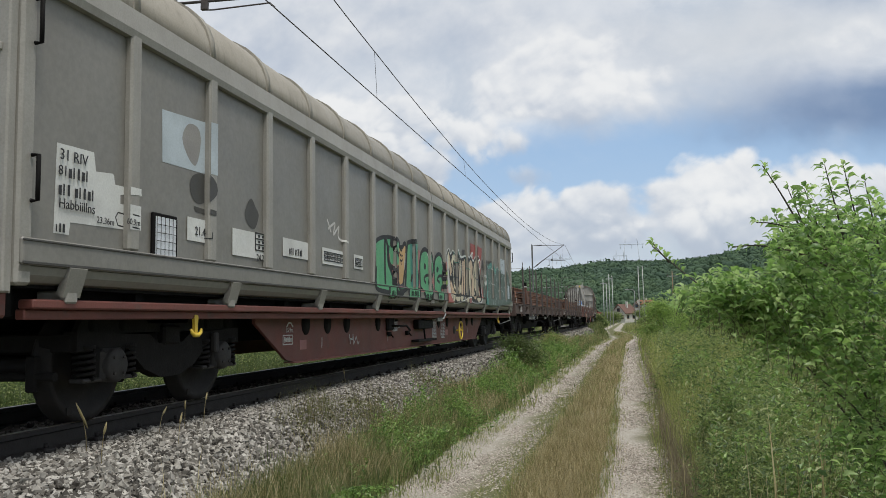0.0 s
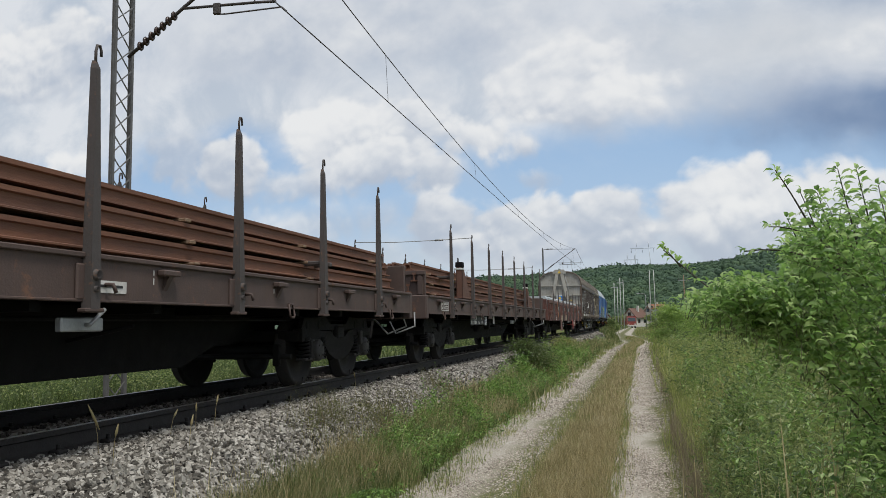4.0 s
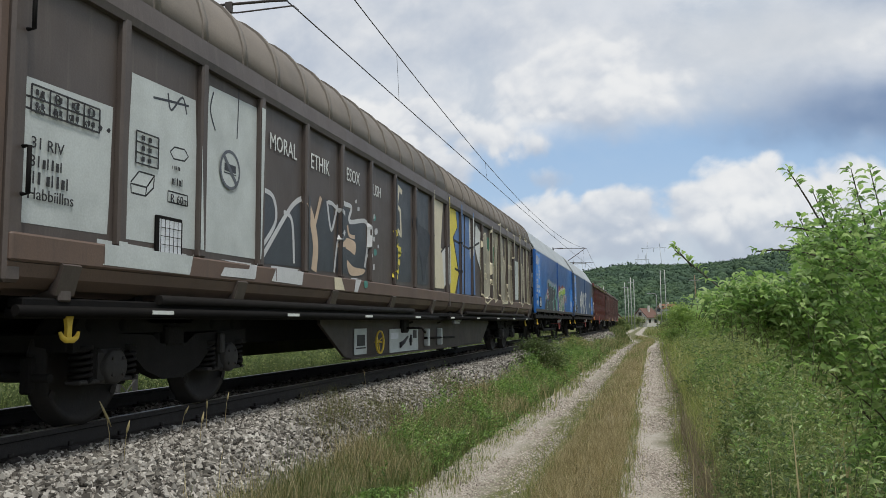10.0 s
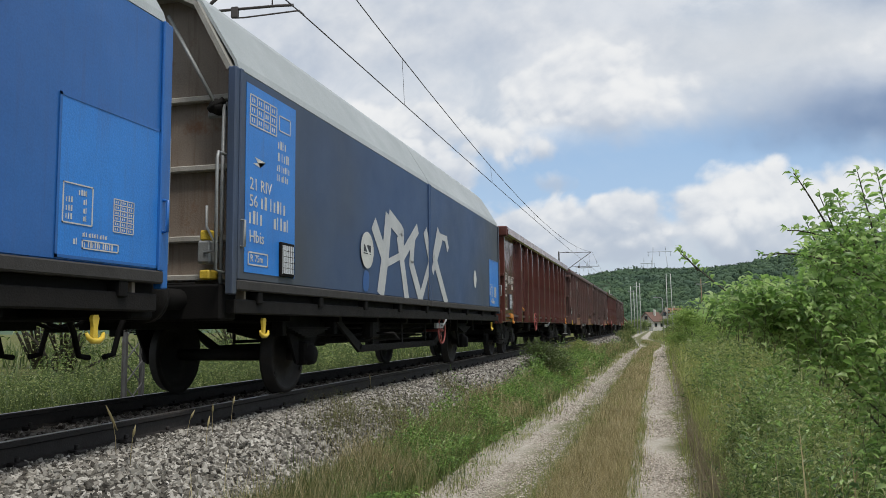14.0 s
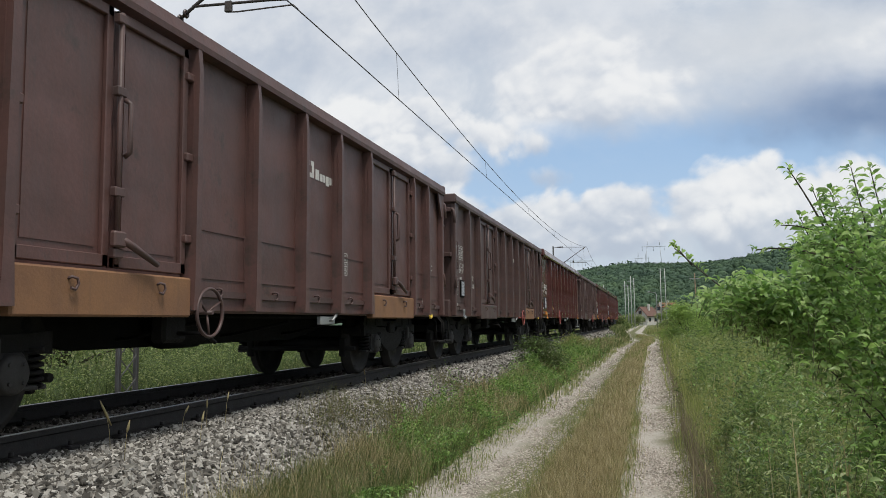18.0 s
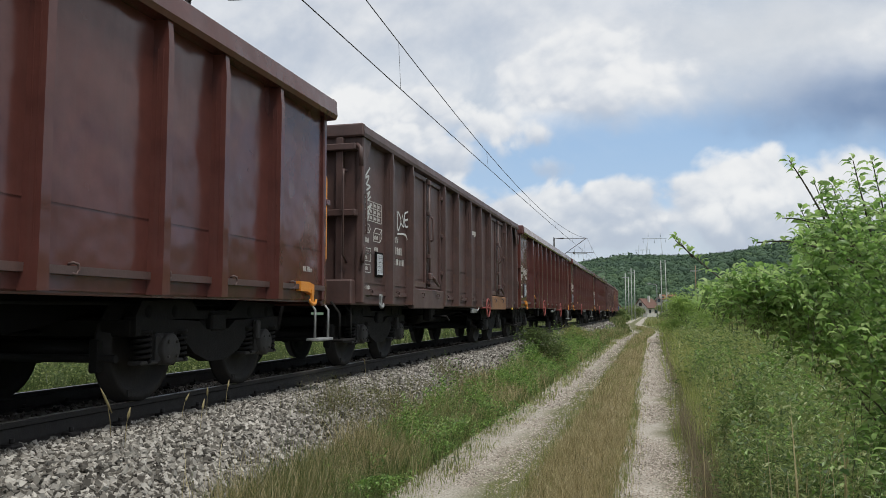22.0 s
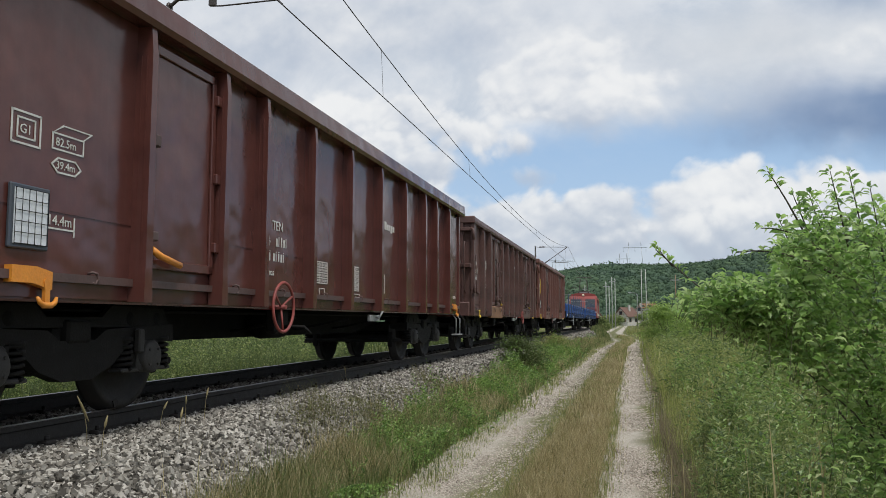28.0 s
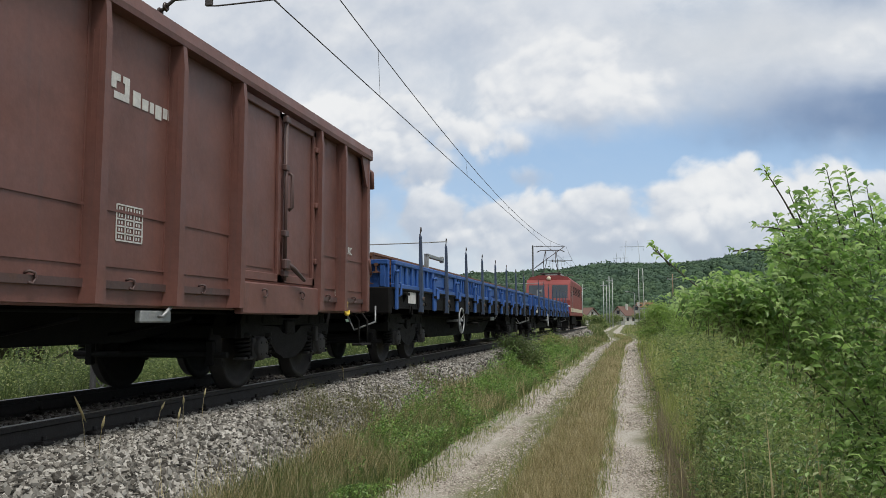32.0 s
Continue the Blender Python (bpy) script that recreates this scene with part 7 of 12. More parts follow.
# ---- the train: first body end of each vehicle, in metres up the line at the start ----
TRAIN = []


def couple(ob, s, pivots, length):
    TRAIN.append((ob, s, pivots, length))
    return ob
grey_van = couple(covered_wagon(22.1, [22.1 / 18 * k for k in range(1, 18)], "grey_side", "grey_rib", "grey_roof", "grey_rib", "red_frame",
                                "light grey covered freight wagon with graffiti on ribbed sliding walls", "covered wagons of the train"), 4.35, (2.45, 19.65), 22.1)
flat_1 = couple(stake_wagon("plain", "brown flat wagon with upright stakes loaded with rusty rails", "stake wagons of the train"), 27.68, (2.33, 16.33), 18.66)
flat_2 = couple(stake_wagon("plain", "brown stake wagon with a shorter stack of rusty rails", "stake wagons of the train, second"), 47.59, (2.33, 16.33), 18.66)
flat_2["group"] = "stake wagons of the train"
flat_3 = couple(stake_wagon("brown", "red-brown stake wagon with drop sides carrying pale slabs", "stake wagons of the train", "slabs"), 67.50, (2.33, 16.33), 18.66)
dark_van = couple(covered_wagon(22.05, [22.05 / 20 * k for k in range(1, 20)], "d_side", "d_side", "d_roof", "d_end", "brake",
                                "grimy dark brown covered wagon with pale rounded end and graffiti", "covered wagons of the train", True, 4.20), 87.60, (2.45, 19.6), 22.05)
blue_1 = couple(hood_wagon("blue", "deep blue two-axle sliding-wall wagon with silver roof and graffiti"), 110.89, (2.42, 10.6), 13.02)
blue_2 = couple(hood_wagon("blue_grey", "sooty blue two-axle sliding-wall wagon with silver roof and graffiti", 1), 125.03, (2.42, 10.6), 13.02)
new_a = open_wagon_new()
old_a = open_wagon_old("brown_old", "dull brown", "rust_sill", 0)
old_b = open_wagon_old("brown_dark", "sooty dark brown", "brown_dark", 2)
old_c = open_wagon_old("brown_old", "faded brown", "brown_old", 3)
old_d = open_wagon_old("brown_red", "reddish brown", "brown_red", 4)
NEW_P, OLD_P = (1.9, 12.6), (1.93, 10.92)
couple(new_a, 139.04, NEW_P, 14.5)
couple(old_a, 154.87, OLD_P, 13.0)
couple(old_b, 168.80, OLD_P, 13.0)


def again(ob, s, pivots, length):
    c = copy_thing(ob, Matrix())
    for b in c.children_recursive:
        if b.name.startswith("wheelset"):
            WHEELSETS.append((b, b.matrix_basis.copy()))
    return couple(c, s, pivots, length)


again(new_a, 182.54, NEW_P, 14.5)
old_p = again(old_b, 198.14, OLD_P, 13.0)
new_b = again(new_a, 212.17, NEW_P, 14.5)
again(new_a, 227.90, NEW_P, 14.5)
again(new_a, 243.60, NEW_P, 14.5)
couple(old_c, 259.47, OLD_P, 13.0)
couple(old_d, 273.70, OLD_P, 13.0)
flat_4 = couple(stake_wagon("blue", "blue stake wagon with drop sides loaded with rusty rails", "blue stake wagons of the train"), 288.02, (2.33, 16.33), 18.66)
flat_5 = again(flat_4, 308.1, (2.33, 16.33), 18.66)
couple(locomotive(), 328.6, (3.2, 11.1), 14.3)
hand_wheel(new_b, 9.96, 0.86, "red", r=0.27)
# ---- paint and signs on the wagon sides ----
def grey_face(y, z):
    """Outer surface of the grey wagon's side at a place: panels, ribs, lower beam, skirt."""
    return side_face(y, z, 22.1 / 18, 22.1)


def dark_face(y, z):
    return side_face(y, z, 22.05 / 20, 22.05)


def blue_face(y, z):
    return 1.4365


def open_face(y, z):
    return 1.4085


def side_face(y, z, pitch, length):
    if z < 1.175:
        return 1.475 - 0.5 * (1.175 - z)
    if z < 1.36:
        return 1.4875
    k = round(y / pitch)
    near = abs(y - k * pitch)
    return 1.4775 if near < ((0.10 if length > 22.08 else 0.08) if abs(y - length / 2) < 0.2 else (0.07 if length > 22.08 else 0.05)) and 0 < k * pitch < length - 0.1 else 1.4175


LAYERS = {}


def next_layer(wagon):
    """Each coat of paint lies a hair above the one before it."""
    LAYERS[wagon.name] = LAYERS.get(wagon.name, 0) + 1
    return 0.00014 * LAYERS[wagon.name]


def smooth_line(pts, closed, n=6):
    m, res = len(pts), []
    for i in range(m if closed else m - 1):
        a, b, c, d = (pts[(i + k) % m] if closed else pts[min(max(i + k, 0), m - 1)] for k in (-1, 0, 1, 2))
        for j in range(n):
            t = j / n
            res.append(tuple(0.5 * (2 * b[q] + (c[q] - a[q]) * t + (2 * a[q] - 5 * b[q] + 4 * c[q] - d[q]) * t * t + (3 * b[q] - a[q] - 3 * c[q] + d[q]) * t ** 3) for q in (0, 1)))
    return res if closed else res + [pts[-1]]


def spray(wagon, verts, faces, mat, name):
    me = bpy.data.meshes.new(name)
    me.from_pydata(verts, [], faces)
    me.materials.append(M[mat])
    ob = new(name, me)
    ob.parent = wagon
    return ob


def blot(wagon, face, mat, pts, soft, line=None, name="painted_shape"):
    """A painted area that follows the panels and ribs under it, in upright slivers."""
    lift = next_layer(wagon)
    p = smooth_line(pts, True) if soft else pts
    lo, hi = min(q[0] for q in p), max(q[0] for q in p)
    n = max(int((hi - lo) / 0.014), 2)
    v, f, seen = [], [], {}

    def cuts(y):
        c = []
        for (a, b), (d, e) in zip(p, p[1:] + p[:1]):
            if (a <= y) != (d <= y):
                c.append(b + (e - b) * (y - a) / (d - a))
        return sorted(c)
    for i in range(n):
        a, b = lo + (hi - lo) * i / n, lo + (hi - lo) * (i + 1) / n
        ca, cb, cm = cuts(a + 1e-5), cuts(b - 1e-5), cuts((a + b) / 2)
        if len(ca) != len(cm) or len(cb) != len(cm):
            ca = cb = cm
        for k in range(0, len(cm) - 1, 2):
            levels = [0.0] + [q for q in (1.175, 1.36) if cm[k] < q < cm[k + 1]] + [9.0]
            for z0, z1 in zip(levels, levels[1:]):
                la, ha, lb, hb = max(ca[k], z0), min(ca[k + 1], z1), max(cb[k], z0), min(cb[k + 1], z1)
                if ha - la < 1e-4 and hb - lb < 1e-4:
                    continue
                fx = lambda z: face((a + b) / 2, min(max(z, z0 + 1e-4), z1 - 1e-4)) + lift
                q = []
                for c in ((fx(la), a, la), (fx(lb), b, lb), (fx(hb), b, hb), (fx(ha), a, ha)):
                    key = tuple(round(k_, 5) for k_ in c)
                    if key not in seen:
                        seen[key] = len(v)
                        v.append(c)
                    q.append(seen[key])
                if len(set(q)) > 2:
                    f.append(tuple(dict.fromkeys(q)))
    ob = spray(wagon, v, f, mat, name)
    if line:
        stroke(wagon, face, line[0], line[1], pts + pts[:1] if not soft else p + p[:1], False, "painted_outline")
    return ob


def stroke(wagon, face, mat, width, pts, soft, name="painted_stroke"):
    """A sprayed line of even width that follows the surface under it."""
    lift = next_layer(wagon)
    p = smooth_line(pts, False) if soft else pts
    fine = [p[0]]
    for a, b in zip(p, p[1:]):
        n = max(int(math.hypot(b[0] - a[0], b[1] - a[1]) / 0.03), 1)
        fine += [(a[0] + (b[0] - a[0]) * k / n, a[1] + (b[1] - a[1]) * k / n) for k in range(1, n + 1)]
    v, f = [], []
    for i, q in enumerate(fine):
        a, b = fine[max(i - 1, 0)], fine[min(i + 1, len(fine) - 1)]
        d = math.hypot(b[0] - a[0], b[1] - a[1]) or 1
        ny, nz = -(b[1] - a[1]) / d * width / 2, (b[0] - a[0]) / d * width / 2
        for s in (1, -1):
            y, z = q[0] + s * ny, q[1] + s * nz
            v.append((face(y, z) + lift, y, z))
        if i:
            m = 2 * i
            f.append((m - 2, m, m + 1, m - 1))
    return spray(wagon, v, f, mat, name)


def round_sign(wagon, face, y, z, r, rim):
    """Round sign: pale disc in a coloured ring, a wagon's outline struck through."""
    x = face(y, z) + 0.012
    disc = part("round_sign", Shape().lathe([(x, 0.0), (x, r)], (0, y, z), "x", 28), "label_grey" if rim == "g_steel" else "label_white", wagon)
    part("sign_ring", Shape().lathe([(x + 0.0015, r * 0.84), (x + 0.0015, r)], (0, y, z), "x", 28), rim, disc)
    s = Shape().box(x + 0.001, x + 0.002, y - r * 0.55, y + r * 0.55, z - r * 0.1, z + r * 0.28).box(x + 0.001, x + 0.002, y - r * 0.6, y + r * 0.6, z - r * 0.22, z - r * 0.16)
    part("sign_symbol", s, "g_dark", disc)
    d = r * 0.62
    part("sign_bar", Shape().prism([(y - d - 0.015, z + d - 0.015), (y - d + 0.015, z + d + 0.015), (y + d + 0.015, z - d + 0.015), (y + d - 0.015, z - d - 0.015)], x + 0.002, x + 0.003, "x"), rim, disc)


for key, col in (("label_grey", (0.50, 0.54, 0.53)), ("g_paleblue", (0.44, 0.50, 0.53)), ("soot", (0.06, 0.058, 0.052)), ("soot_sign", (0.055, 0.05, 0.05)), ("g_rose", (0.36, 0.16, 0.15)),
                 ("g_sand", (0.55, 0.42, 0.30)), ("g_white", (0.60, 0.62, 0.60)), ("g_steel", (0.10, 0.11, 0.13)), ("g_mottle", (0.34, 0.315, 0.24)), ("g_green2", (0.03, 0.13, 0.075)), ("g_haze", (0.26, 0.30, 0.36)), ("g_brown", (0.21, 0.055, 0.045)), ("g_film", (0.095, 0.135, 0.118))):
    M[key] = material("paint_" + key, col, 0.55, scale=2.5, dark=tuple(c * (0.45 if key == "g_mottle" else 0.72) for c in col), bump=0.05)

# grey covered wagon: labels
blot(grey_van, grey_face, "label_white", [(0.39, 2.05), (0.8, 2.06), (0.81, 1.92), (1.03, 1.94), (1.04, 1.86), (1.39, 1.86), (1.4, 1.82), (1.11, 1.79), (1.11, 1.72), (1.38, 1.72), (1.34, 1.53), (0.54, 1.51), (0.54, 1.42), (0.38, 1.42)], False)
words("lettering", "31 RIV", 0.11, (grey_face(0.51, 2.04) + 0.013, 0.41, 1.94), "ink", grey_van)
words("lettering", "81", 0.10, (grey_face(0.50, 1.93) + 0.013, 0.40, 1.83), "ink", grey_van)
bars(grey_van, 0.51, 1.82, 0.080, [5], grey_face(0.61, 1.82) + 0.011, "ink")
bars(grey_van, 0.41, 1.69, 0.080, [8], grey_face(0.51, 1.69) + 0.011, "ink")
words("lettering", "Habbiillns", 0.10, (grey_face(0.51, 1.70) + 0.013, 0.41, 1.60), "ink", grey_van)
words("lettering", "23.36m", 0.07, (grey_face(0.92, 1.64) + 0.013, 0.82, 1.54), "ink", grey_van)
stroke(grey_van, grey_face, "ink", 0.012, [(1.06, 1.61), (1.09, 1.65), (1.29, 1.64), (1.32, 1.59), (1.29, 1.54), (1.09, 1.55), (1.06, 1.61)], False)
words("lettering", "60.9m", 0.07, (grey_face(1.20, 1.66) + 0.013, 1.10, 1.56), "ink", grey_van)
bars(grey_van, 0.39, 1.43, 0.060, [3], grey_face(0.49, 1.43) + 0.011, "ink")
blot(grey_van, grey_face, "g_paleblue", [(1.67, 2.61), (2.59, 2.68), (2.59, 2.18), (1.68, 2.16)], False)
blot(grey_van, grey_face, "g_grey", [(2.09, 2.58), (2.26, 2.58), (2.31, 2.45), (2.23, 2.23), (2.1, 2.27), (1.99, 2.43)], True)
blot(grey_van, grey_face, "soot", [(2.17, 2.12), (2.33, 2.17), (2.49, 2.11), (2.51, 2.0), (2.34, 1.89), (2.2, 1.9), (2.12, 2.01)], True)
blot(grey_van, grey_face, "soot", [(2.2, 1.85), (2.5, 1.84), (2.5, 1.79), (2.22, 1.8)], False)
blot(grey_van, grey_face, "soot", [(3.32, 2.08), (3.44, 2.0), (3.51, 1.92), (3.41, 1.77), (3.25, 1.81), (3.19, 1.92)], True)
decal(grey_van, 2.08, 2.55, 1.53, 1.74, "label_white", grey_face(2.31, 1.64) + 0.004, "label_panel")
words("lettering", "21.44m", 0.11, (grey_face(2.30, 1.69) + 0.013, 2.20, 1.59), "ink", grey_van)
stroke(grey_van, grey_face, "ink", 0.012, [(2.19, 1.63), (2.2, 1.57), (2.43, 1.57), (2.43, 1.63)], False)
decal(grey_van, 2.92, 3.78, 1.46, 1.73, "label_white", grey_face(3.35, 1.59) + 0.004, "label_panel")
table(grey_van, 3.41, 3.70, 1.55, 1.73, grey_face(3.56, 1.64) + 0.011, 3, 1, "ink")
stroke(grey_van, grey_face, "ink", 0.014, [(3.0, 1.66), (3.17, 1.72), (3.34, 1.71), (3.3, 1.6), (3.13, 1.55), (2.99, 1.55), (3.0, 1.66), (3.18, 1.65), (3.34, 1.71)], False)
stroke(grey_van, grey_face, "ink", 0.012, [(3.18, 1.65), (3.17, 1.55)], False)
words("lettering", "24.2 kN", 0.10, (grey_face(3.54, 1.54) + 0.013, 3.44, 1.44), "ink", grey_van)
decal(grey_van, 4.11, 4.96, 1.54, 1.75, "label_white", grey_face(4.54, 1.65) + 0.004, "label_panel")
bars(grey_van, 4.28, 1.57, 0.080, [8], grey_face(4.38, 1.57) + 0.011, "ink")
decal(grey_van, 5.32, 6.21, 1.53, 1.74, "label_white", grey_face(5.77, 1.64) + 0.004, "label_panel")
table(grey_van, 5.37, 6.08, 1.58, 1.69, grey_face(5.72, 1.64) + 0.011, 2, 6, "ink")
decal(grey_van, 6.53, 6.93, 1.54, 1.74, "label_white", grey_face(6.73, 1.64) + 0.004, "label_panel")
table(grey_van, 6.58, 6.88, 1.58, 1.69, grey_face(6.73, 1.64) + 0.011, 2, 2, "ink")
stroke(grey_van, grey_face, "white", 0.03, [(5.51, 2.12), (5.65, 1.96)], True)
stroke(grey_van, grey_face, "white", 0.03, [(5.54, 2.0), (5.79, 2.1), (5.73, 1.94), (5.94, 2.07), (5.91, 1.93), (6.16, 1.87)], True)
card_holder(grey_van, 1.70, 1.51, grey_face(1.70, 1.51), "black", 0.30, 0.34)
blot(grey_van, grey_face, "g_green", [(7.38, 1.41), (7.47, 1.91), (7.83, 2.1), (8.57, 2.15), (8.81, 1.93), (8.85, 1.67), (8.87, 1.25), (7.8, 1.25), (7.38, 1.29)], True, line=("ink", 0.07))
# grey covered wagon: sprayed letters
blot(grey_van, grey_face, "g_rose", [(8.22, 1.86), (8.33, 1.88), (8.35, 1.72), (8.6, 1.71), (8.69, 1.47), (9.25, 1.39), (9.3, 2.01), (10.27, 2.09), (10.28, 1.65), (11.42, 1.78), (12.34, 2.01), (12.35, 1.45), (10.22, 1.31), (9.23, 1.36), (8.51, 1.37), (8.24, 1.69)], True)
blot(grey_van, grey_face, "g_green", [(8.05, 2.04), (8.16, 2.06), (8.21, 1.95), (8.23, 1.74), (8.36, 1.63), (8.47, 1.52), (8.49, 1.4), (8.48, 1.22), (8.31, 1.18), (8.09, 1.19)], True, line=("ink", 0.09))
blot(grey_van, grey_face, "g_ochre", [(8.77, 2.16), (8.88, 2.12), (8.92, 2.05), (9.09, 2.06), (9.2, 2.13), (9.31, 2.1), (9.3, 1.92), (9.24, 1.71), (9.15, 1.52), (9.09, 1.41), (8.88, 1.36), (8.61, 1.41), (8.61, 1.67), (8.71, 1.87), (8.75, 1.99)], True, line=("ink", 0.08))
blot(grey_van, grey_face, "g_green", [(9.4, 2.11), (9.56, 2.19), (9.85, 2.22), (10.05, 2.17), (10.09, 2.01), (9.96, 1.82), (10.11, 1.7), (10.17, 1.5), (10.04, 1.36), (9.96, 1.2), (9.47, 1.19), (9.25, 1.24), (9.31, 1.63)], True, line=("ink", 0.085))
blot(grey_van, grey_face, "g_teal", [(9.59, 2.16), (9.84, 2.17), (9.85, 1.38), (9.6, 1.41)], False)
blot(grey_van, grey_face, "ink", [(9.75, 2.03), (9.8, 2.01), (9.76, 1.91), (9.72, 1.91)], True)
blot(grey_van, grey_face, "ink", [(9.68, 1.63), (9.75, 1.59), (9.67, 1.48), (9.59, 1.5)], True)
blot(grey_van, grey_face, "g_green", [(10.27, 1.88), (10.39, 2.06), (10.66, 2.15), (10.95, 2.09), (11.1, 1.85), (11.03, 1.68), (10.94, 1.52), (11.03, 1.4), (10.93, 1.2), (10.54, 1.19), (10.33, 1.32), (10.26, 1.65)], True, line=("ink", 0.085))
blot(grey_van, grey_face, "ink", [(10.61, 1.88), (10.73, 1.84), (10.68, 1.76), (10.57, 1.78)], True)
stroke(grey_van, grey_face, "ink", 0.06, [(11.07, 1.68), (10.7, 1.64), (10.57, 1.57), (10.71, 1.5)], True)
blot(grey_van, grey_face, "g_green", [(11.42, 1.87), (11.55, 2.06), (11.86, 2.15), (12.12, 2.07), (12.19, 1.84), (12.07, 1.66), (12.37, 1.64), (12.31, 1.5), (12.0, 1.45), (11.96, 1.22), (11.56, 1.2), (11.41, 1.39)], True, line=("ink", 0.085))
blot(grey_van, grey_face, "ink", [(11.66, 1.88), (11.79, 1.84), (11.7, 1.76), (11.59, 1.78)], True)
stroke(grey_van, grey_face, "ink", 0.06, [(12.19, 1.71), (11.82, 1.69), (11.66, 1.61), (11.86, 1.56)], True)
blot(grey_van, grey_face, "g_lime", [(12.32, 1.85), (12.45, 1.82), (12.37, 1.73), (12.18, 1.74)], True, line=("ink", 0.04))
blot(grey_van, grey_face, "g_lime", [(12.15, 1.62), (12.39, 1.62), (12.3, 1.52), (12.15, 1.53)], True, line=("ink", 0.04))
blot(grey_van, grey_face, "ink", [(8.34, 2.08), (8.42, 2.16), (8.55, 2.17), (8.57, 2.08), (8.48, 2.0), (8.36, 2.01)], True)
stroke(grey_van, grey_face, "ink", 0.07, [(8.5, 2.03), (8.57, 1.93), (8.67, 1.88), (8.75, 1.96)], True)
stroke(grey_van, grey_face, "ink", 0.08, [(8.27, 2.02), (8.24, 1.86), (8.34, 1.7), (8.57, 1.63), (8.61, 1.46)], True)
stroke(grey_van, grey_face, "ink", 0.06, [(8.48, 1.59), (8.64, 1.54), (8.57, 1.46)], True)
stroke(grey_van, grey_face, "ink", 0.03, [(8.75, 1.85), (8.79, 1.81), (8.83, 1.85)], True)
stroke(grey_van, grey_face, "ink", 0.03, [(8.88, 1.96), (8.94, 1.91), (9.0, 1.92)], True)
stroke(grey_van, grey_face, "ink", 0.03, [(8.92, 1.83), (9.01, 1.81), (9.08, 1.85)], True)
stroke(grey_van, grey_face, "ink", 0.03, [(8.96, 1.81), (8.99, 1.74)], True)
stroke(grey_van, grey_face, "ink", 0.03, [(9.01, 1.9), (9.08, 1.91)], True)
stroke(grey_van, grey_face, "ink", 0.025, [(8.92, 2.01), (8.98, 1.99), (9.05, 1.99)], True)
stroke(grey_van, grey_face, "white", 0.03, [(9.26, 1.97), (9.21, 1.82), (9.16, 1.67), (9.22, 1.78), (9.26, 1.97)], True)
stroke(grey_van, grey_face, "white", 0.025, [(9.94, 2.11), (10.03, 2.0), (9.97, 1.95)], True)
stroke(grey_van, grey_face, "white", 0.025, [(9.92, 1.7), (10.04, 1.57), (9.99, 1.52)], True)
stroke(grey_van, grey_face, "white", 0.025, [(10.84, 2.08), (10.97, 1.95), (10.91, 1.9)], True)
stroke(grey_van, grey_face, "white", 0.02, [(12.03, 2.03), (12.12, 1.9)], True)
stroke(grey_van, grey_face, "ink", 0.045, [(8.51, 1.27), (8.81, 1.26), (9.16, 1.35)], True)
stroke(grey_van, grey_face, "ink", 0.05, [(8.54, 1.4), (8.69, 1.3), (9.01, 1.31), (9.23, 1.37)], True)
bars(grey_van, 8.53, 1.17, 0.050, [4], grey_face(8.63, 1.17) + 0.011, "ink")
bars(grey_van, 9.37, 1.22, 0.090, [9], grey_face(9.47, 1.22) + 0.011, "ink")
bars(grey_van, 10.45, 1.19, 0.100, [9], grey_face(10.55, 1.19) + 0.011, "ink")
bars(grey_van, 11.56, 1.22, 0.080, [5], grey_face(11.66, 1.22) + 0.011, "ink")
bars(grey_van, 8.18, 1.19, 0.090, [4], grey_face(8.28, 1.19) + 0.011, "ink")
blot(grey_van, grey_face, "sign_red", [(15.26, 2.68), (16.84, 2.68), (16.51, 1.82), (15.22, 1.84)], False)
blot(grey_van, grey_face, "soot_sign", [(14.24, 2.44), (14.51, 2.45), (14.5, 2.28), (14.4, 2.29), (14.33, 2.35), (14.3, 2.23), (14.22, 2.23)], False)
stroke(grey_van, grey_face, "g_white", 0.06, [(15.32, 2.34), (15.39, 2.43), (15.54, 2.45), (15.54, 2.33)], True)
stroke(grey_van, grey_face, "g_white", 0.06, [(16.34, 2.24), (16.45, 2.35), (16.58, 2.3), (16.52, 2.12), (16.37, 2.07)], True)
blot(grey_van, grey_face, "g_white", [(12.47, 1.7), (12.47, 2.11), (12.6, 2.29), (12.79, 2.35), (12.95, 2.26), (13.19, 2.35), (13.43, 2.31), (13.54, 2.39), (13.85, 2.37), (14.08, 2.27), (14.58, 2.33), (14.94, 2.28), (15.3, 2.4), (15.58, 2.28), (15.93, 2.42), (16.33, 2.3), (16.51, 1.91), (16.45, 1.45), (16.26, 1.2), (15.07, 1.19), (14.96, 1.31), (14.03, 1.22), (13.11, 1.13), (12.77, 1.24), (12.59, 1.35), (12.5, 1.52)], True)
blot(grey_van, grey_face, "ink", [(12.51, 1.71), (12.51, 2.09), (12.63, 2.27), (12.78, 2.32), (12.94, 2.22), (13.19, 2.32), (13.43, 2.27), (13.58, 2.36), (13.84, 2.33), (14.07, 2.22), (14.58, 2.29), (14.94, 2.25), (15.28, 2.35), (15.57, 2.23), (15.93, 2.38), (16.27, 2.26), (16.42, 1.9), (16.36, 1.45), (16.19, 1.24), (15.09, 1.22), (14.91, 1.34), (14.03, 1.25), (13.14, 1.16), (12.78, 1.27), (12.62, 1.37), (12.54, 1.53)], True)
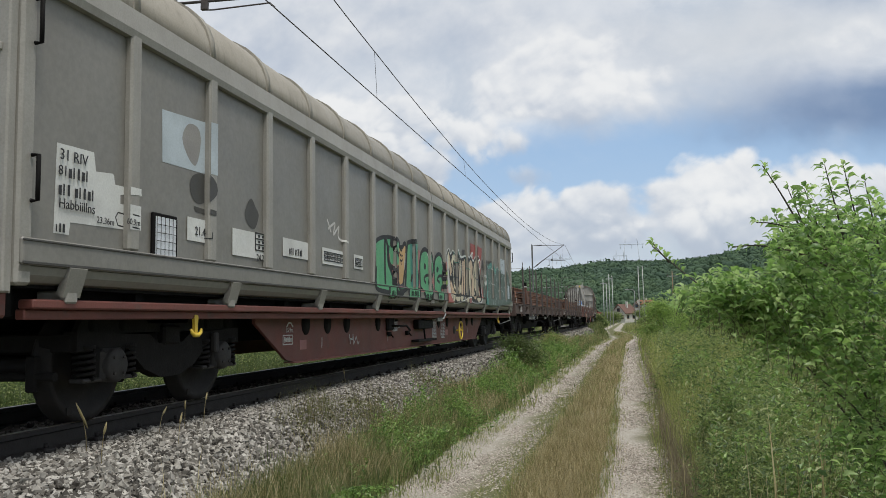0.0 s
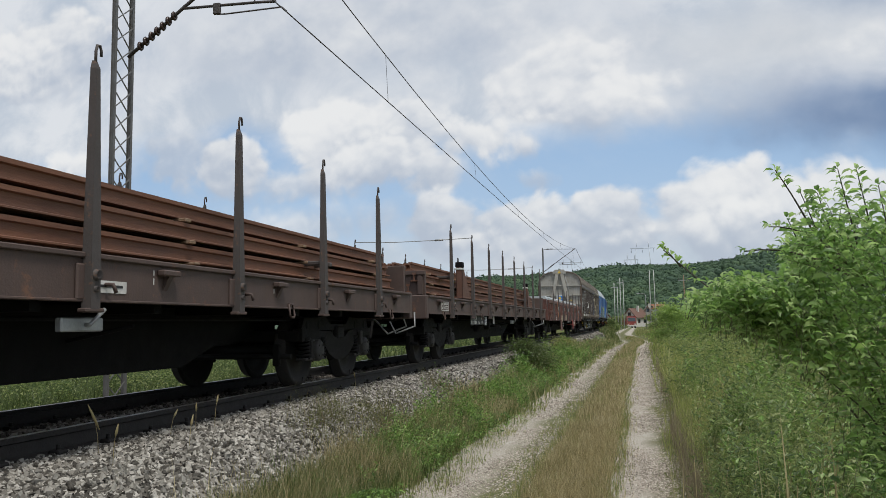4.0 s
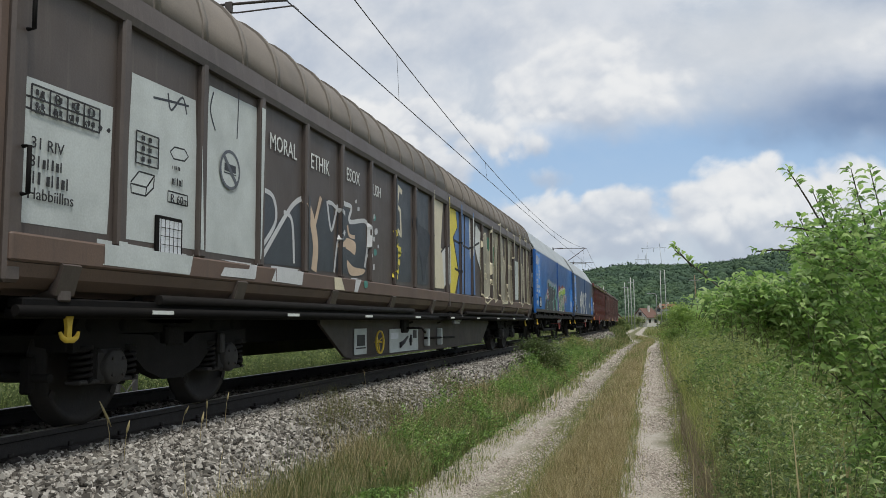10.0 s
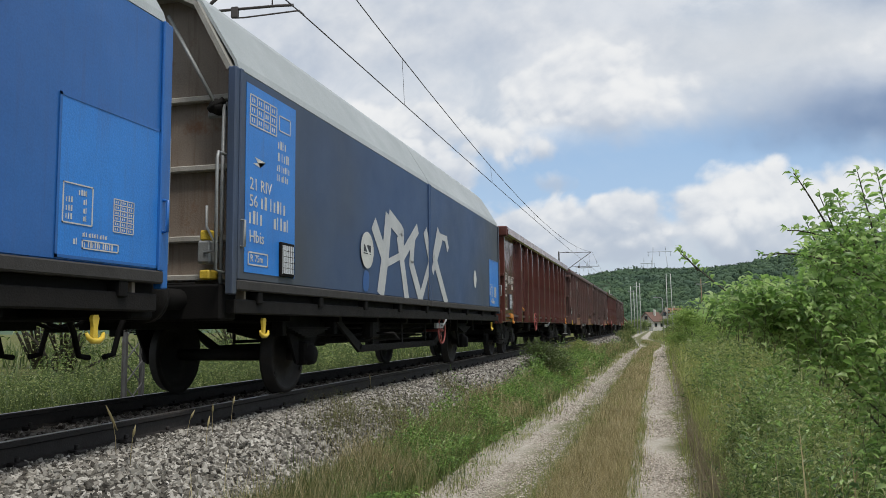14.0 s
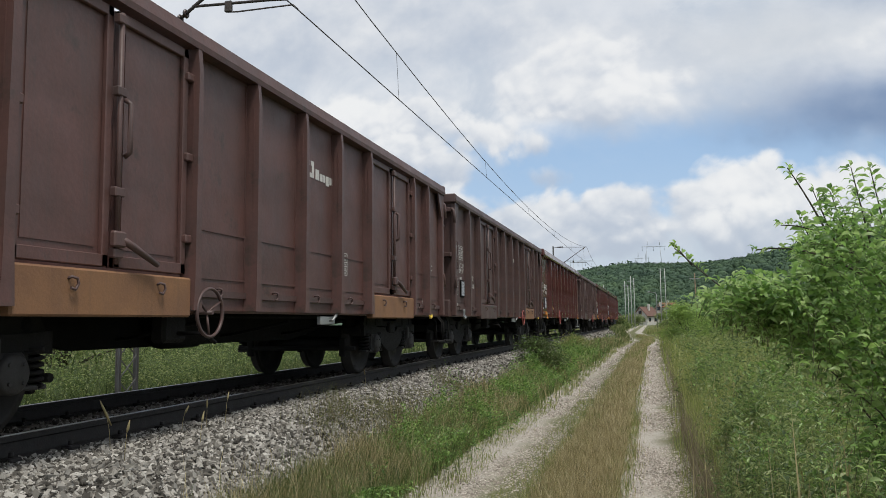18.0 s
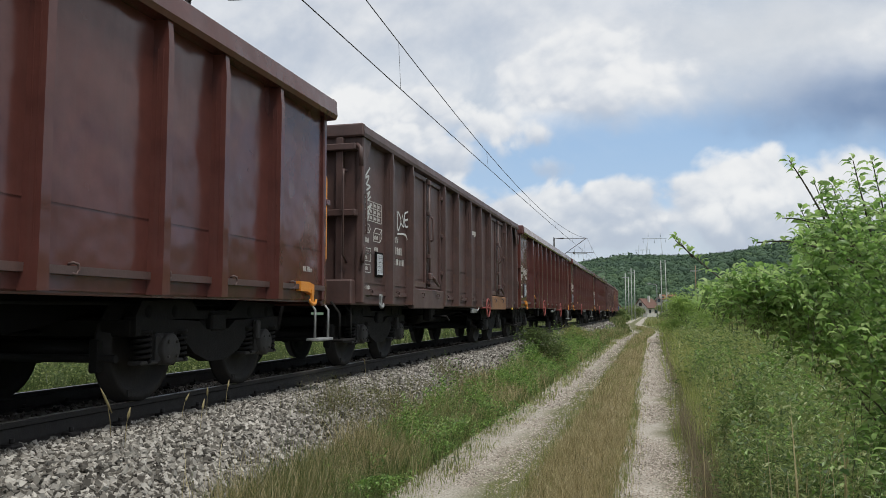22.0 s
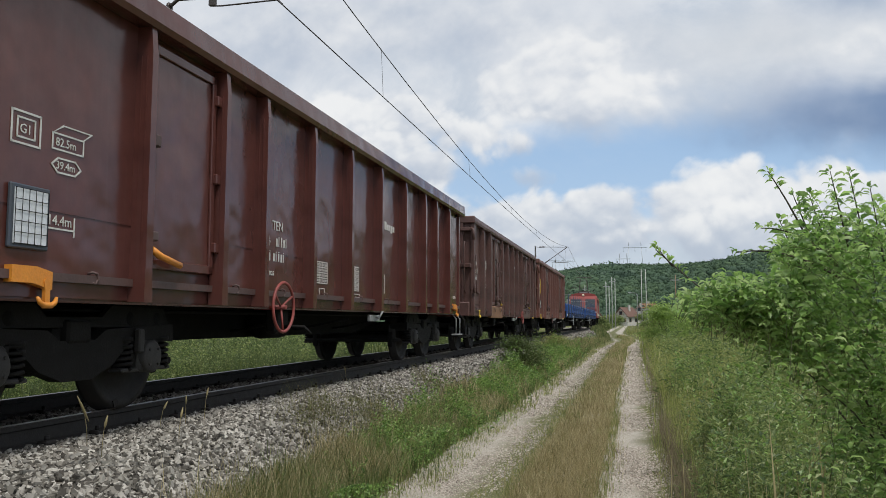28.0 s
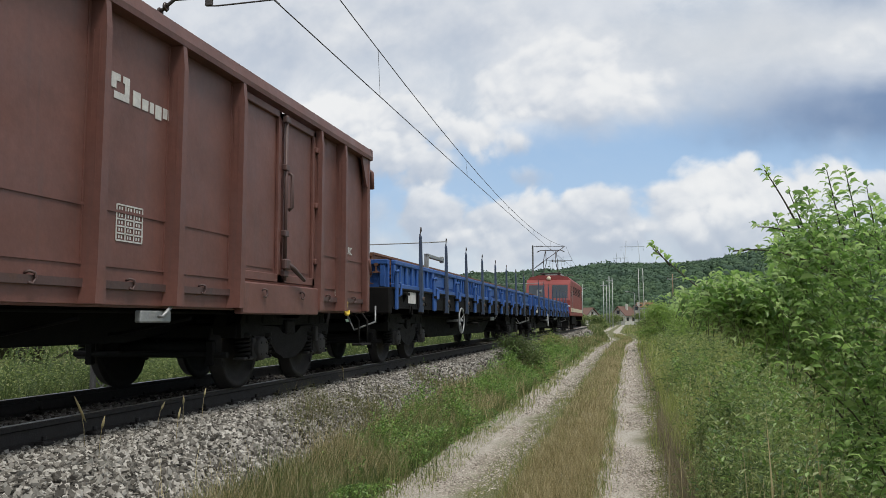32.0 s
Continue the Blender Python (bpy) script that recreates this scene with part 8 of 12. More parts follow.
blot(grey_van, grey_face, "g_cream", [(12.63, 1.73), (12.62, 2.09), (12.65, 2.2), (12.78, 2.26), (12.81, 1.92), (12.72, 1.9), (12.69, 1.74), (12.73, 1.55), (12.78, 1.4), (12.72, 1.4), (12.65, 1.5)], True)
blot(grey_van, grey_face, "g_sand", [(12.79, 2.21), (12.88, 2.11), (13.02, 1.92), (13.02, 1.83), (12.88, 1.75), (12.83, 1.84)], True)
blot(grey_van, grey_face, "g_sand", [(12.86, 1.61), (12.96, 1.65), (13.04, 1.51), (13.04, 1.36), (12.8, 1.41), (12.87, 1.44)], True)
blot(grey_van, grey_face, "g_cream", [(12.72, 1.34), (12.86, 1.33), (13.05, 1.32), (13.02, 1.23), (12.92, 1.19), (12.8, 1.22)], True)
blot(grey_van, grey_face, "g_cream", [(13.0, 2.07), (13.16, 2.23), (13.38, 2.25), (13.5, 2.09), (13.43, 2.07), (13.33, 2.08), (13.23, 2.12), (13.19, 1.99), (13.28, 1.62), (13.35, 1.55), (13.49, 1.5), (13.46, 1.43), (13.29, 1.5), (13.16, 1.36), (13.08, 1.43), (13.21, 1.53), (13.13, 1.94), (13.09, 2.01)], True)
blot(grey_van, grey_face, "g_sand", [(13.44, 2.04), (13.56, 1.88), (13.6, 1.57), (13.58, 1.4), (13.45, 1.38), (13.5, 1.56), (13.52, 1.83)], True)
blot(grey_van, grey_face, "g_cream", [(13.11, 1.29), (13.33, 1.3), (13.57, 1.3), (13.5, 1.21), (13.3, 1.18), (13.17, 1.21)], True)
blot(grey_van, grey_face, "g_sand", [(13.58, 2.25), (13.82, 2.27), (13.81, 2.06), (13.74, 1.77), (13.69, 1.58), (13.65, 1.4), (13.6, 1.57), (13.62, 1.94)], True)
blot(grey_van, grey_face, "g_cream", [(13.91, 2.14), (14.0, 2.13), (13.98, 1.81), (13.91, 1.61), (13.99, 1.58), (13.98, 1.43), (13.88, 1.41), (13.84, 1.6), (13.87, 1.88)], True)
blot(grey_van, grey_face, "g_cream", [(13.61, 1.31), (13.93, 1.32), (13.85, 1.23), (13.68, 1.22)], True)
blot(grey_van, grey_face, "g_sand", [(14.19, 2.14), (14.37, 2.16), (14.34, 1.91), (14.27, 1.65), (14.25, 1.4), (14.04, 1.4), (14.05, 1.58), (14.17, 1.74), (14.2, 1.94)], True)
blot(grey_van, grey_face, "g_sand", [(14.44, 2.18), (14.54, 2.18), (14.51, 1.78), (14.48, 1.57), (14.46, 1.39), (14.34, 1.4), (14.36, 1.66)], True)
blot(grey_van, grey_face, "g_cream", [(14.68, 2.16), (14.86, 2.17), (14.99, 2.06), (15.02, 1.74), (15.0, 1.41), (14.88, 1.44), (14.79, 1.71), (14.67, 1.46), (14.59, 1.48), (14.62, 1.9)], True)
blot(grey_van, grey_face, "g_sand", [(15.14, 2.21), (15.32, 2.24), (15.47, 2.11), (15.42, 1.94), (15.57, 1.8), (15.63, 1.51), (15.51, 1.32), (15.27, 1.31), (15.29, 1.6), (15.33, 1.76), (15.19, 1.87)], True)
blot(grey_van, grey_face, "g_cream", [(15.06, 2.04), (15.14, 2.03), (15.2, 1.65), (15.18, 1.37), (15.05, 1.39), (15.06, 1.74)], True)
blot(grey_van, grey_face, "g_cream", [(15.59, 2.04), (15.77, 2.24), (16.07, 2.31), (16.33, 2.14), (16.3, 1.63), (16.19, 1.5), (16.15, 1.99), (16.04, 2.16), (15.93, 2.21), (15.91, 1.6), (16.16, 1.43), (16.02, 1.38), (15.78, 1.53), (15.65, 1.4), (15.6, 1.44), (15.75, 1.58), (15.82, 2.13), (15.7, 1.93), (15.68, 1.58), (15.58, 1.68)], True)
blot(grey_van, grey_face, "g_cream", [(15.66, 1.32), (16.05, 1.33), (16.16, 1.3), (15.98, 1.24), (15.76, 1.24)], True)
blot(grey_van, grey_face, "g_cream", [(14.07, 1.3), (14.2, 1.31), (14.2, 1.23), (14.08, 1.23)], True)
blot(grey_van, grey_face, "g_cream", [(14.39, 1.3), (14.56, 1.3), (14.49, 1.19), (14.36, 1.21)], True)
blot(grey_van, grey_face, "g_rose", [(14.66, 1.29), (14.91, 1.3), (14.92, 1.2), (14.71, 1.18)], True)
stroke(grey_van, grey_face, "g_white", 0.025, [(12.77, 1.9), (12.73, 1.82)], True)
stroke(grey_van, grey_face, "g_white", 0.025, [(12.99, 1.75), (13.06, 1.82)], True)
stroke(grey_van, grey_face, "g_white", 0.025, [(13.29, 2.01), (13.26, 1.91)], True)
stroke(grey_van, grey_face, "g_white", 0.025, [(13.21, 1.78), (13.28, 1.6)], True)
stroke(grey_van, grey_face, "g_white", 0.025, [(13.78, 1.96), (13.7, 1.68)], True)
stroke(grey_van, grey_face, "g_white", 0.025, [(14.05, 2.11), (14.13, 1.78)], True)
stroke(grey_van, grey_face, "g_steel", 0.03, [(12.56, 1.66), (12.69, 1.62)], True)
stroke(grey_van, grey_face, "g_steel", 0.03, [(12.79, 1.64), (12.69, 1.37)], True)
stroke(grey_van, grey_face, "g_steel", 0.03, [(13.3, 1.88), (12.76, 1.17)], True)
stroke(grey_van, grey_face, "g_steel", 0.03, [(13.41, 1.75), (13.69, 1.49)], True)
stroke(grey_van, grey_face, "g_steel", 0.03, [(13.92, 1.24), (14.09, 1.34), (14.17, 1.21)], True)
stroke(grey_van, grey_face, "g_steel", 0.03, [(15.65, 1.93), (16.05, 1.73)], True)
stroke(grey_van, grey_face, "g_teal", 0.025, [(13.2, 2.32), (13.25, 2.24), (13.32, 2.28), (13.29, 2.33)], True)
stroke(grey_van, grey_face, "g_teal", 0.025, [(13.29, 2.24), (13.33, 2.08), (13.47, 2.09), (13.55, 2.22), (13.47, 2.33)], True)
stroke(grey_van, grey_face, "g_teal", 0.025, [(14.63, 2.29), (14.59, 2.1), (14.72, 1.99), (14.88, 2.1), (14.82, 2.25)], True)
blot(grey_van, grey_face, "soot_sign", [(16.74, 2.11), (16.85, 2.33), (16.93, 2.41), (17.06, 2.12), (16.98, 2.11), (16.94, 2.17), (16.84, 2.17), (16.82, 2.11)], False)
blot(grey_van, grey_face, "soot_sign", [(17.12, 2.38), (17.21, 2.39), (17.22, 2.11), (17.13, 2.11)], False)
blot(grey_van, grey_face, "soot_sign", [(17.3, 2.38), (17.4, 2.38), (17.41, 2.14), (17.31, 2.14)], False)
blot(grey_van, grey_face, "soot_sign", [(17.47, 2.39), (17.58, 2.4), (17.58, 2.19), (17.48, 2.19)], False)
blot(grey_van, grey_face, "soot_sign", [(17.69, 2.41), (17.8, 2.42), (17.8, 2.22), (17.69, 2.22)], False)
blot(grey_van, grey_face, "soot_sign", [(17.87, 2.41), (17.99, 2.42), (17.99, 2.3), (17.88, 2.29)], False)
blot(grey_van, grey_face, "soot_sign", [(18.08, 2.43), (18.2, 2.44), (18.2, 2.32), (18.08, 2.32)], False)
blot(grey_van, grey_face, "soot_sign", [(18.25, 2.44), (18.37, 2.45), (18.38, 2.35), (18.25, 2.34)], False)
words("lettering", "Ein", 0.19, (grey_face(16.82, 1.93) + 0.013, 16.72, 1.83), "soot_sign", grey_van)
blot(grey_van, grey_face, "g_pink", [(16.23, 1.61), (16.76, 1.62), (16.7, 1.42), (16.24, 1.4)], False)
blot(grey_van, grey_face, "g_film", [(17.25, 1.2), (17.3, 2.18), (18.26, 2.32), (18.6, 2.14), (19.3, 2.27), (19.62, 2.22), (19.86, 1.85), (20.3, 2.25), (21.5, 2.2), (21.85, 1.4), (19.6, 1.2)], True)
blot(grey_van, grey_face, "g_teal", [(17.0, 1.19), (17.07, 1.7), (17.2, 2.12), (17.43, 2.26), (17.77, 2.26), (18.13, 2.38), (18.41, 2.37), (18.5, 2.27), (18.74, 2.3), (19.09, 2.26), (19.31, 2.32), (19.63, 2.26), (19.9, 2.31), (19.8, 2.15), (19.31, 2.27), (19.02, 2.12), (18.62, 2.09), (18.25, 2.21), (17.82, 2.18), (17.53, 2.2), (17.38, 1.61), (17.34, 1.2), (17.13, 1.19)], True)
blot(grey_van, grey_face, "g_paleblue", [(19.93, 2.62), (20.81, 2.64), (20.81, 2.18), (19.91, 2.19)], False)
blot(grey_van, grey_face, "g_paleblue", [(21.11, 1.85), (21.94, 1.86), (21.89, 1.42), (21.14, 1.44)], False)
bars(grey_van, 21.14, 1.48, 0.060, [6], grey_face(21.24, 1.48) + 0.011, "ink")
stroke(grey_van, grey_face, "ink", 0.02, [(20.2, 2.55), (20.36, 2.62), (20.46, 2.51), (20.27, 2.44), (20.2, 2.55)], True)
stroke(grey_van, grey_face, "ink", 0.015, [(20.16, 2.42), (20.16, 2.25), (20.37, 2.22), (20.47, 2.43)], True)
stroke(grey_van, grey_face, "g_white", 0.014, [(17.09, 2.03), (17.13, 1.85), (17.06, 1.43), (17.05, 1.26)], True)
stroke(grey_van, grey_face, "g_white", 0.014, [(17.42, 2.06), (17.37, 1.75), (17.22, 1.5), (17.21, 1.2)], True)
stroke(grey_van, grey_face, "g_white", 0.014, [(17.77, 1.55), (17.84, 1.85), (17.85, 2.03), (17.72, 2.19), (17.5, 2.24), (17.49, 1.91), (17.35, 1.41)], True)
stroke(grey_van, grey_face, "g_white", 0.014, [(17.79, 2.18), (18.08, 2.27), (18.37, 2.18), (18.56, 2.03), (18.66, 1.7), (18.58, 1.42), (18.43, 1.19)], True)
stroke(grey_van, grey_face, "g_white", 0.014, [(17.96, 1.93), (18.15, 1.82), (18.54, 1.74)], True)
stroke(grey_van, grey_face, "g_white", 0.014, [(17.83, 1.8), (18.02, 1.77), (18.08, 1.57), (18.09, 1.19)], True)
stroke(grey_van, grey_face, "g_white", 0.014, [(18.62, 2.06), (18.79, 2.0), (18.82, 1.79)], True)
stroke(grey_van, grey_face, "g_white", 0.014, [(18.72, 2.04), (18.99, 2.08), (19.1, 1.93), (19.0, 1.53), (19.01, 1.21)], True)
stroke(grey_van, grey_face, "g_white", 0.014, [(19.02, 2.12), (19.28, 2.33), (19.63, 2.22), (19.76, 2.07), (19.72, 1.79), (19.41, 1.6), (19.37, 1.45)], True)
stroke(grey_van, grey_face, "g_white", 0.014, [(19.06, 2.04), (19.21, 1.89), (19.38, 2.05)], True)
stroke(grey_van, grey_face, "g_white", 0.014, [(18.52, 2.19), (18.75, 2.11), (19.02, 2.25)], True)
stroke(grey_van, grey_face, "g_white", 0.014, [(19.48, 1.65), (19.77, 1.59), (19.78, 1.2)], True)
stroke(grey_van, grey_face, "g_white", 0.014, [(20.03, 1.98), (20.5, 2.17), (20.7, 2.03), (20.6, 1.71), (20.41, 1.53), (20.51, 1.32)], True)
stroke(grey_van, grey_face, "g_white", 0.014, [(19.94, 1.53), (20.26, 1.64), (20.41, 1.53)], True)
stroke(grey_van, grey_face, "g_white", 0.014, [(20.97, 2.24), (21.37, 2.31), (21.75, 2.16), (21.81, 1.83)], True)
stroke(grey_van, grey_face, "g_white", 0.014, [(20.81, 2.18), (20.89, 1.83), (20.85, 1.43)], True)
stroke(grey_van, grey_face, "g_white", 0.014, [(17.03, 1.7), (17.0, 1.56), (16.95, 1.46)], True)
stroke(grey_van, grey_face, "g_white", 0.014, [(21.94, 2.04), (21.81, 1.68), (21.62, 1.24)], True)
# red sole bar of the grey wagon: tables, hand wheel, boxes
table(grey_van, 13.08, 13.46, 0.40, 0.72, 1.146, 5, 1, "label_grey")
for k in range(5):
    bars(grey_van, 13.12, 0.665 - 0.064 * k, 0.035, [2], 1.146, "label_white")
    bars(grey_van, 13.32, 0.665 - 0.064 * k, 0.03, [4], 1.146, "label_grey")
decal(grey_van, 13.51, 13.77, 0.45, 0.57, "g_rose", 1.142, "label_panel")
decal(grey_van, 5.25, 5.46, 0.44, 0.56, "g_rose", 1.142, "label_panel")
words("lettering", "R 60m", 0.10, (1.146, 4.76, 0.545), "label_white", grey_van)
table(grey_van, 4.73, 5.01, 0.52, 0.63, 1.146, 1, 1)
words("lettering", "15.9m", 0.085, (1.146, 4.82, 0.665), "label_white", grey_van)
stroke(grey_van, lambda y, z: 1.146, "label_white", 0.02, [(4.80, 0.73), (4.86, 0.78), (4.93, 0.78), (4.99, 0.73)], False)
table(grey_van, 9.36, 9.63, 0.61, 0.80, 1.146, 4, 2, "label_grey")
bars(grey_van, 9.70, 0.66, 0.05, [5], 1.146, "label_white")
table(grey_van, 12.28, 12.62, 0.38, 0.80, 1.146, 7, 2, "label_grey")
hand_wheel(grey_van, 14.5, 0.54, "yellow", 1.30, 0.21)
part("wheel_bearing", Shape().lathe([(1.14, 0.10), (1.17, 0.09), (1.19, 0.0)], (0, 14.45, 0.55), "x", 16), "soot", grey_van)
part("brake_box", Shape().box(1.14, 1.26, 10.76, 11.9, 0.62, 0.79, 0.02), "brake", grey_van)
part("brake_box_lever", Shape().box(1.14, 1.30, 10.6, 12.05, 0.375, 0.42, 0.01).tube([(1.24, 11.2, 0.62), (1.24, 11.3, 0.40)], 0.02, 6), "black", grey_van)
for y in (9.06, 10.23):
    part("drain_valve", Shape().box(1.14, 1.2, y - 0.06, y + 0.06, 0.52, 0.60, 0.01).tube([(1.2, y, 0.56), (1.24, y + 0.02, 0.50)], 0.014, 6), "black", grey_van)
stroke(grey_van, lambda y, z: 1.144, "label_grey", 0.02, [(7.05, 0.60), (7.10, 0.45), (7.08, 0.53), (7.20, 0.52), (7.22, 0.60), (7.24, 0.44), (7.36, 0.56), (7.44, 0.44), (7.50, 0.48)], False)
for y in (5.95, 9.0, 12.95, 16.0):
    stroke(grey_van, lambda y, z: 1.144, "label_grey", 0.022, [(y, 0.44), (y + 0.01, 0.58)], False)
blot(grey_van, grey_face, "g_pink", [(12.29, 1.5), (12.49, 1.52), (12.59, 1.31), (12.76, 1.21), (12.99, 1.16), (12.31, 1.14)], False)
blot(grey_van, grey_face, "g_pink", [(16.26, 1.53), (16.79, 1.57), (16.8, 1.37), (16.26, 1.33)], False)
# dark covered wagon: labels and sprayed letters
blot(dark_van, dark_face, "label_grey", [(0.05, 2.37), (1.02, 2.39), (1.0, 1.44), (0.0, 1.43)], False)
blot(dark_van, dark_face, "label_grey", [(1.23, 2.72), (2.13, 2.74), (2.21, 1.43), (1.19, 1.43)], False)
blot(dark_van, dark_face, "label_grey", [(2.34, 2.94), (3.34, 2.97), (3.28, 1.43), (2.31, 1.43)], False)
blot(dark_van, dark_face, "label_grey", [(0.88, 1.4), (2.03, 1.38), (1.98, 1.2), (0.87, 1.21)], False)
table(dark_van, 0.20, 0.86, 2.16, 2.33, dark_face(0.53, 2.25) + 0.011, 2, 4, "ink")
words("lettering", "A", 0.10, (dark_face(0.36, 2.34) + 0.013, 0.26, 2.24), "ink", dark_van)
words("lettering", "B", 0.10, (dark_face(0.51, 2.35) + 0.013, 0.41, 2.25), "ink", dark_van)
words("lettering", "C", 0.10, (dark_face(0.68, 2.35) + 0.013, 0.58, 2.25), "ink", dark_van)
words("lettering", "D", 0.10, (dark_face(0.84, 2.35) + 0.013, 0.74, 2.25), "ink", dark_van)
words("lettering", "36.5", 0.08, (dark_face(0.33, 2.25) + 0.013, 0.23, 2.15), "ink", dark_van, wide=0.7)
words("lettering", "44.5", 0.08, (dark_face(0.49, 2.26) + 0.013, 0.39, 2.16), "ink", dark_van, wide=0.7)
words("lettering", "54.5", 0.08, (dark_face(0.64, 2.26) + 0.013, 0.54, 2.16), "ink", dark_van, wide=0.7)
words("lettering", "62.5", 0.08, (dark_face(0.80, 2.26) + 0.013, 0.70, 2.16), "ink", dark_van, wide=0.7)
stroke(dark_van, dark_face, "ink", 0.014, [(0.21, 2.17), (0.1, 2.17), (0.11, 2.24), (0.21, 2.25)], False)
words("lettering", "31 RIV", 0.11, (dark_face(0.31, 2.02) + 0.013, 0.21, 1.92), "ink", dark_van)
words("lettering", "81", 0.11, (dark_face(0.30, 1.90) + 0.013, 0.20, 1.80), "ink", dark_van)
bars(dark_van, 0.32, 1.80, 0.070, [5], dark_face(0.42, 1.80) + 0.011, "ink")
bars(dark_van, 0.19, 1.69, 0.080, [8], dark_face(0.29, 1.69) + 0.011, "ink")
words("lettering", "Habbiillns", 0.11, (dark_face(0.29, 1.69) + 0.013, 0.19, 1.59), "ink", dark_van)
blot(dark_van, dark_face, "ink", [(0.86, 2.2), (0.88, 2.23), (0.91, 2.21), (0.89, 2.17)], False)
blot(dark_van, dark_face, "ink", [(0.95, 2.2), (0.98, 2.23), (1.0, 2.21), (0.98, 2.18)], False)
table(dark_van, 1.29, 1.58, 2.03, 2.28, dark_face(1.44, 2.15) + 0.011, 3, 1, "ink")
stroke(dark_van, dark_face, "ink", 0.014, [(1.25, 1.87), (1.35, 1.97), (1.55, 1.97), (1.45, 1.86), (1.25, 1.86), (1.26, 1.79), (1.44, 1.79), (1.45, 1.86), (1.55, 1.97), (1.54, 1.87), (1.44, 1.79)], False)
stroke(dark_van, dark_face, "ink", 0.013, [(1.76, 2.21), (1.82, 2.26), (1.97, 2.27), (2.03, 2.22), (1.97, 2.17), (1.81, 2.16), (1.76, 2.21)], False)
bars(dark_van, 1.78, 2.07, 0.030, [6], dark_face(1.88, 2.07) + 0.011, "ink")
bars(dark_van, 1.78, 1.94, 0.060, [5], dark_face(1.88, 1.94) + 0.011, "ink")
words("lettering", "R 60m", 0.10, (dark_face(1.86, 1.89) + 0.013, 1.76, 1.79), "ink", dark_van)
stroke(dark_van, dark_face, "ink", 0.012, [(1.74, 1.88), (2.03, 1.88), (2.03, 1.79), (1.74, 1.79), (1.74, 1.88)], False)
card_holder(dark_van, 1.74, 1.46, dark_face(1.74, 1.46), "black", 0.30, 0.34)
round_sign(dark_van, dark_face, 2.72, 2.23, 0.19, "g_steel")
stroke(dark_van, dark_face, "g_dark", 0.02, [(1.51, 2.6), (1.74, 2.63), (2.02, 2.66)], True)
stroke(dark_van, dark_face, "g_dark", 0.02, [(1.71, 2.69), (1.76, 2.56), (1.92, 2.71), (1.99, 2.58)], True)
stroke(dark_van, dark_face, "g_dark", 0.02, [(2.42, 2.9), (2.37, 2.72), (2.46, 2.55)], True)
stroke(dark_van, dark_face, "g_dark", 0.018, [(2.65, 3.19), (2.87, 3.17), (2.86, 2.56)], True)
for pts in ([(3.36, 2.18), (3.66, 2.13), (3.72, 1.85), (4.3, 2.2), (4.36, 1.42), (3.36, 1.40)], [(4.42, 2.25), (4.72, 1.95), (5.02, 2.30), (5.30, 2.28), (5.30, 1.42), (4.42, 1.40)],
            [(5.42, 2.25), (5.90, 2.28), (5.90, 2.12), (6.47, 2.16), (6.50, 1.50), (6.30, 1.42), (5.40, 1.42)], [(7.70, 3.02), (8.64, 3.05), (8.64, 1.45), (7.68, 1.42)], [(8.84, 3.03), (9.72, 3.05), (9.72, 1.45), (8.82, 1.43)]):
    blot(dark_van, dark_face, "g_slate", pts, False)
words("lettering", "MORAL", 0.25, (dark_face(3.62, 2.71) + 0.013, 3.52, 2.61), "g_white", dark_van, wide=0.8)
words("lettering", "ETHIK", 0.26, (dark_face(4.67, 2.70) + 0.013, 4.57, 2.60), "g_white", dark_van, wide=0.8)
words("lettering", "ESOX", 0.25, (dark_face(5.81, 2.75) + 0.013, 5.71, 2.65), "g_white", dark_van, wide=0.8)
stroke(dark_van, dark_face, "g_silver", 0.05, [(3.38, 2.16), (3.64, 2.11), (3.7, 1.86), (3.4, 1.57)], True)
stroke(dark_van, dark_face, "g_silver", 0.06, [(3.38, 1.44), (4.04, 2.04), (4.34, 2.2)], True)
stroke(dark_van, dark_face, "g_silver", 0.05, [(3.89, 1.99), (4.1, 1.91), (4.16, 1.45)], True)
stroke(dark_van, dark_face, "g_sand", 0.15, [(4.40, 2.22), (4.62, 2.02), (4.75, 1.70), (4.70, 1.40)], True)
stroke(dark_van, dark_face, "g_sand", 0.07, [(4.72, 1.95), (4.90, 2.30)], False)
stroke(dark_van, dark_face, "g_silver", 0.05, [(5.09, 2.28), (5.23, 1.94), (5.43, 2.28)], True)
blot(dark_van, dark_face, "g_silver", [(2.58, 1.38), (3.17, 1.38), (3.13, 1.22), (2.47, 1.22), (2.54, 1.3), (3.0, 1.31), (3.02, 1.35)], False)
blot(dark_van, dark_face, "g_silver", [(3.61, 1.39), (4.27, 1.39), (4.22, 1.21), (3.48, 1.22)], False)
words("lettering", "KUSH", 0.23, (dark_face(6.73, 2.71) + 0.013, 6.63, 2.61), "g_white", dark_van, wide=0.8)
stroke(dark_van, dark_face, "g_silver", 0.06, [(5.49, 2.31), (5.91, 2.32), (5.85, 2.12), (6.48, 2.19), (6.55, 1.92), (6.43, 1.55)], True)
stroke(dark_van, dark_face, "g_silver", 0.05, [(5.11, 2.27), (5.31, 2.26), (5.63, 2.1), (5.44, 1.83), (5.32, 1.42)], True)
blot(dark_van, dark_face, "g_sand", [(5.43, 1.75), (5.51, 1.83), (5.74, 1.89), (6.06, 1.86), (6.05, 1.7), (5.87, 1.73), (5.63, 1.76)], True)
blot(dark_van, dark_face, "g_sand", [(5.76, 1.6), (6.01, 1.53), (6.44, 1.52), (6.29, 1.44), (5.87, 1.42)], True)
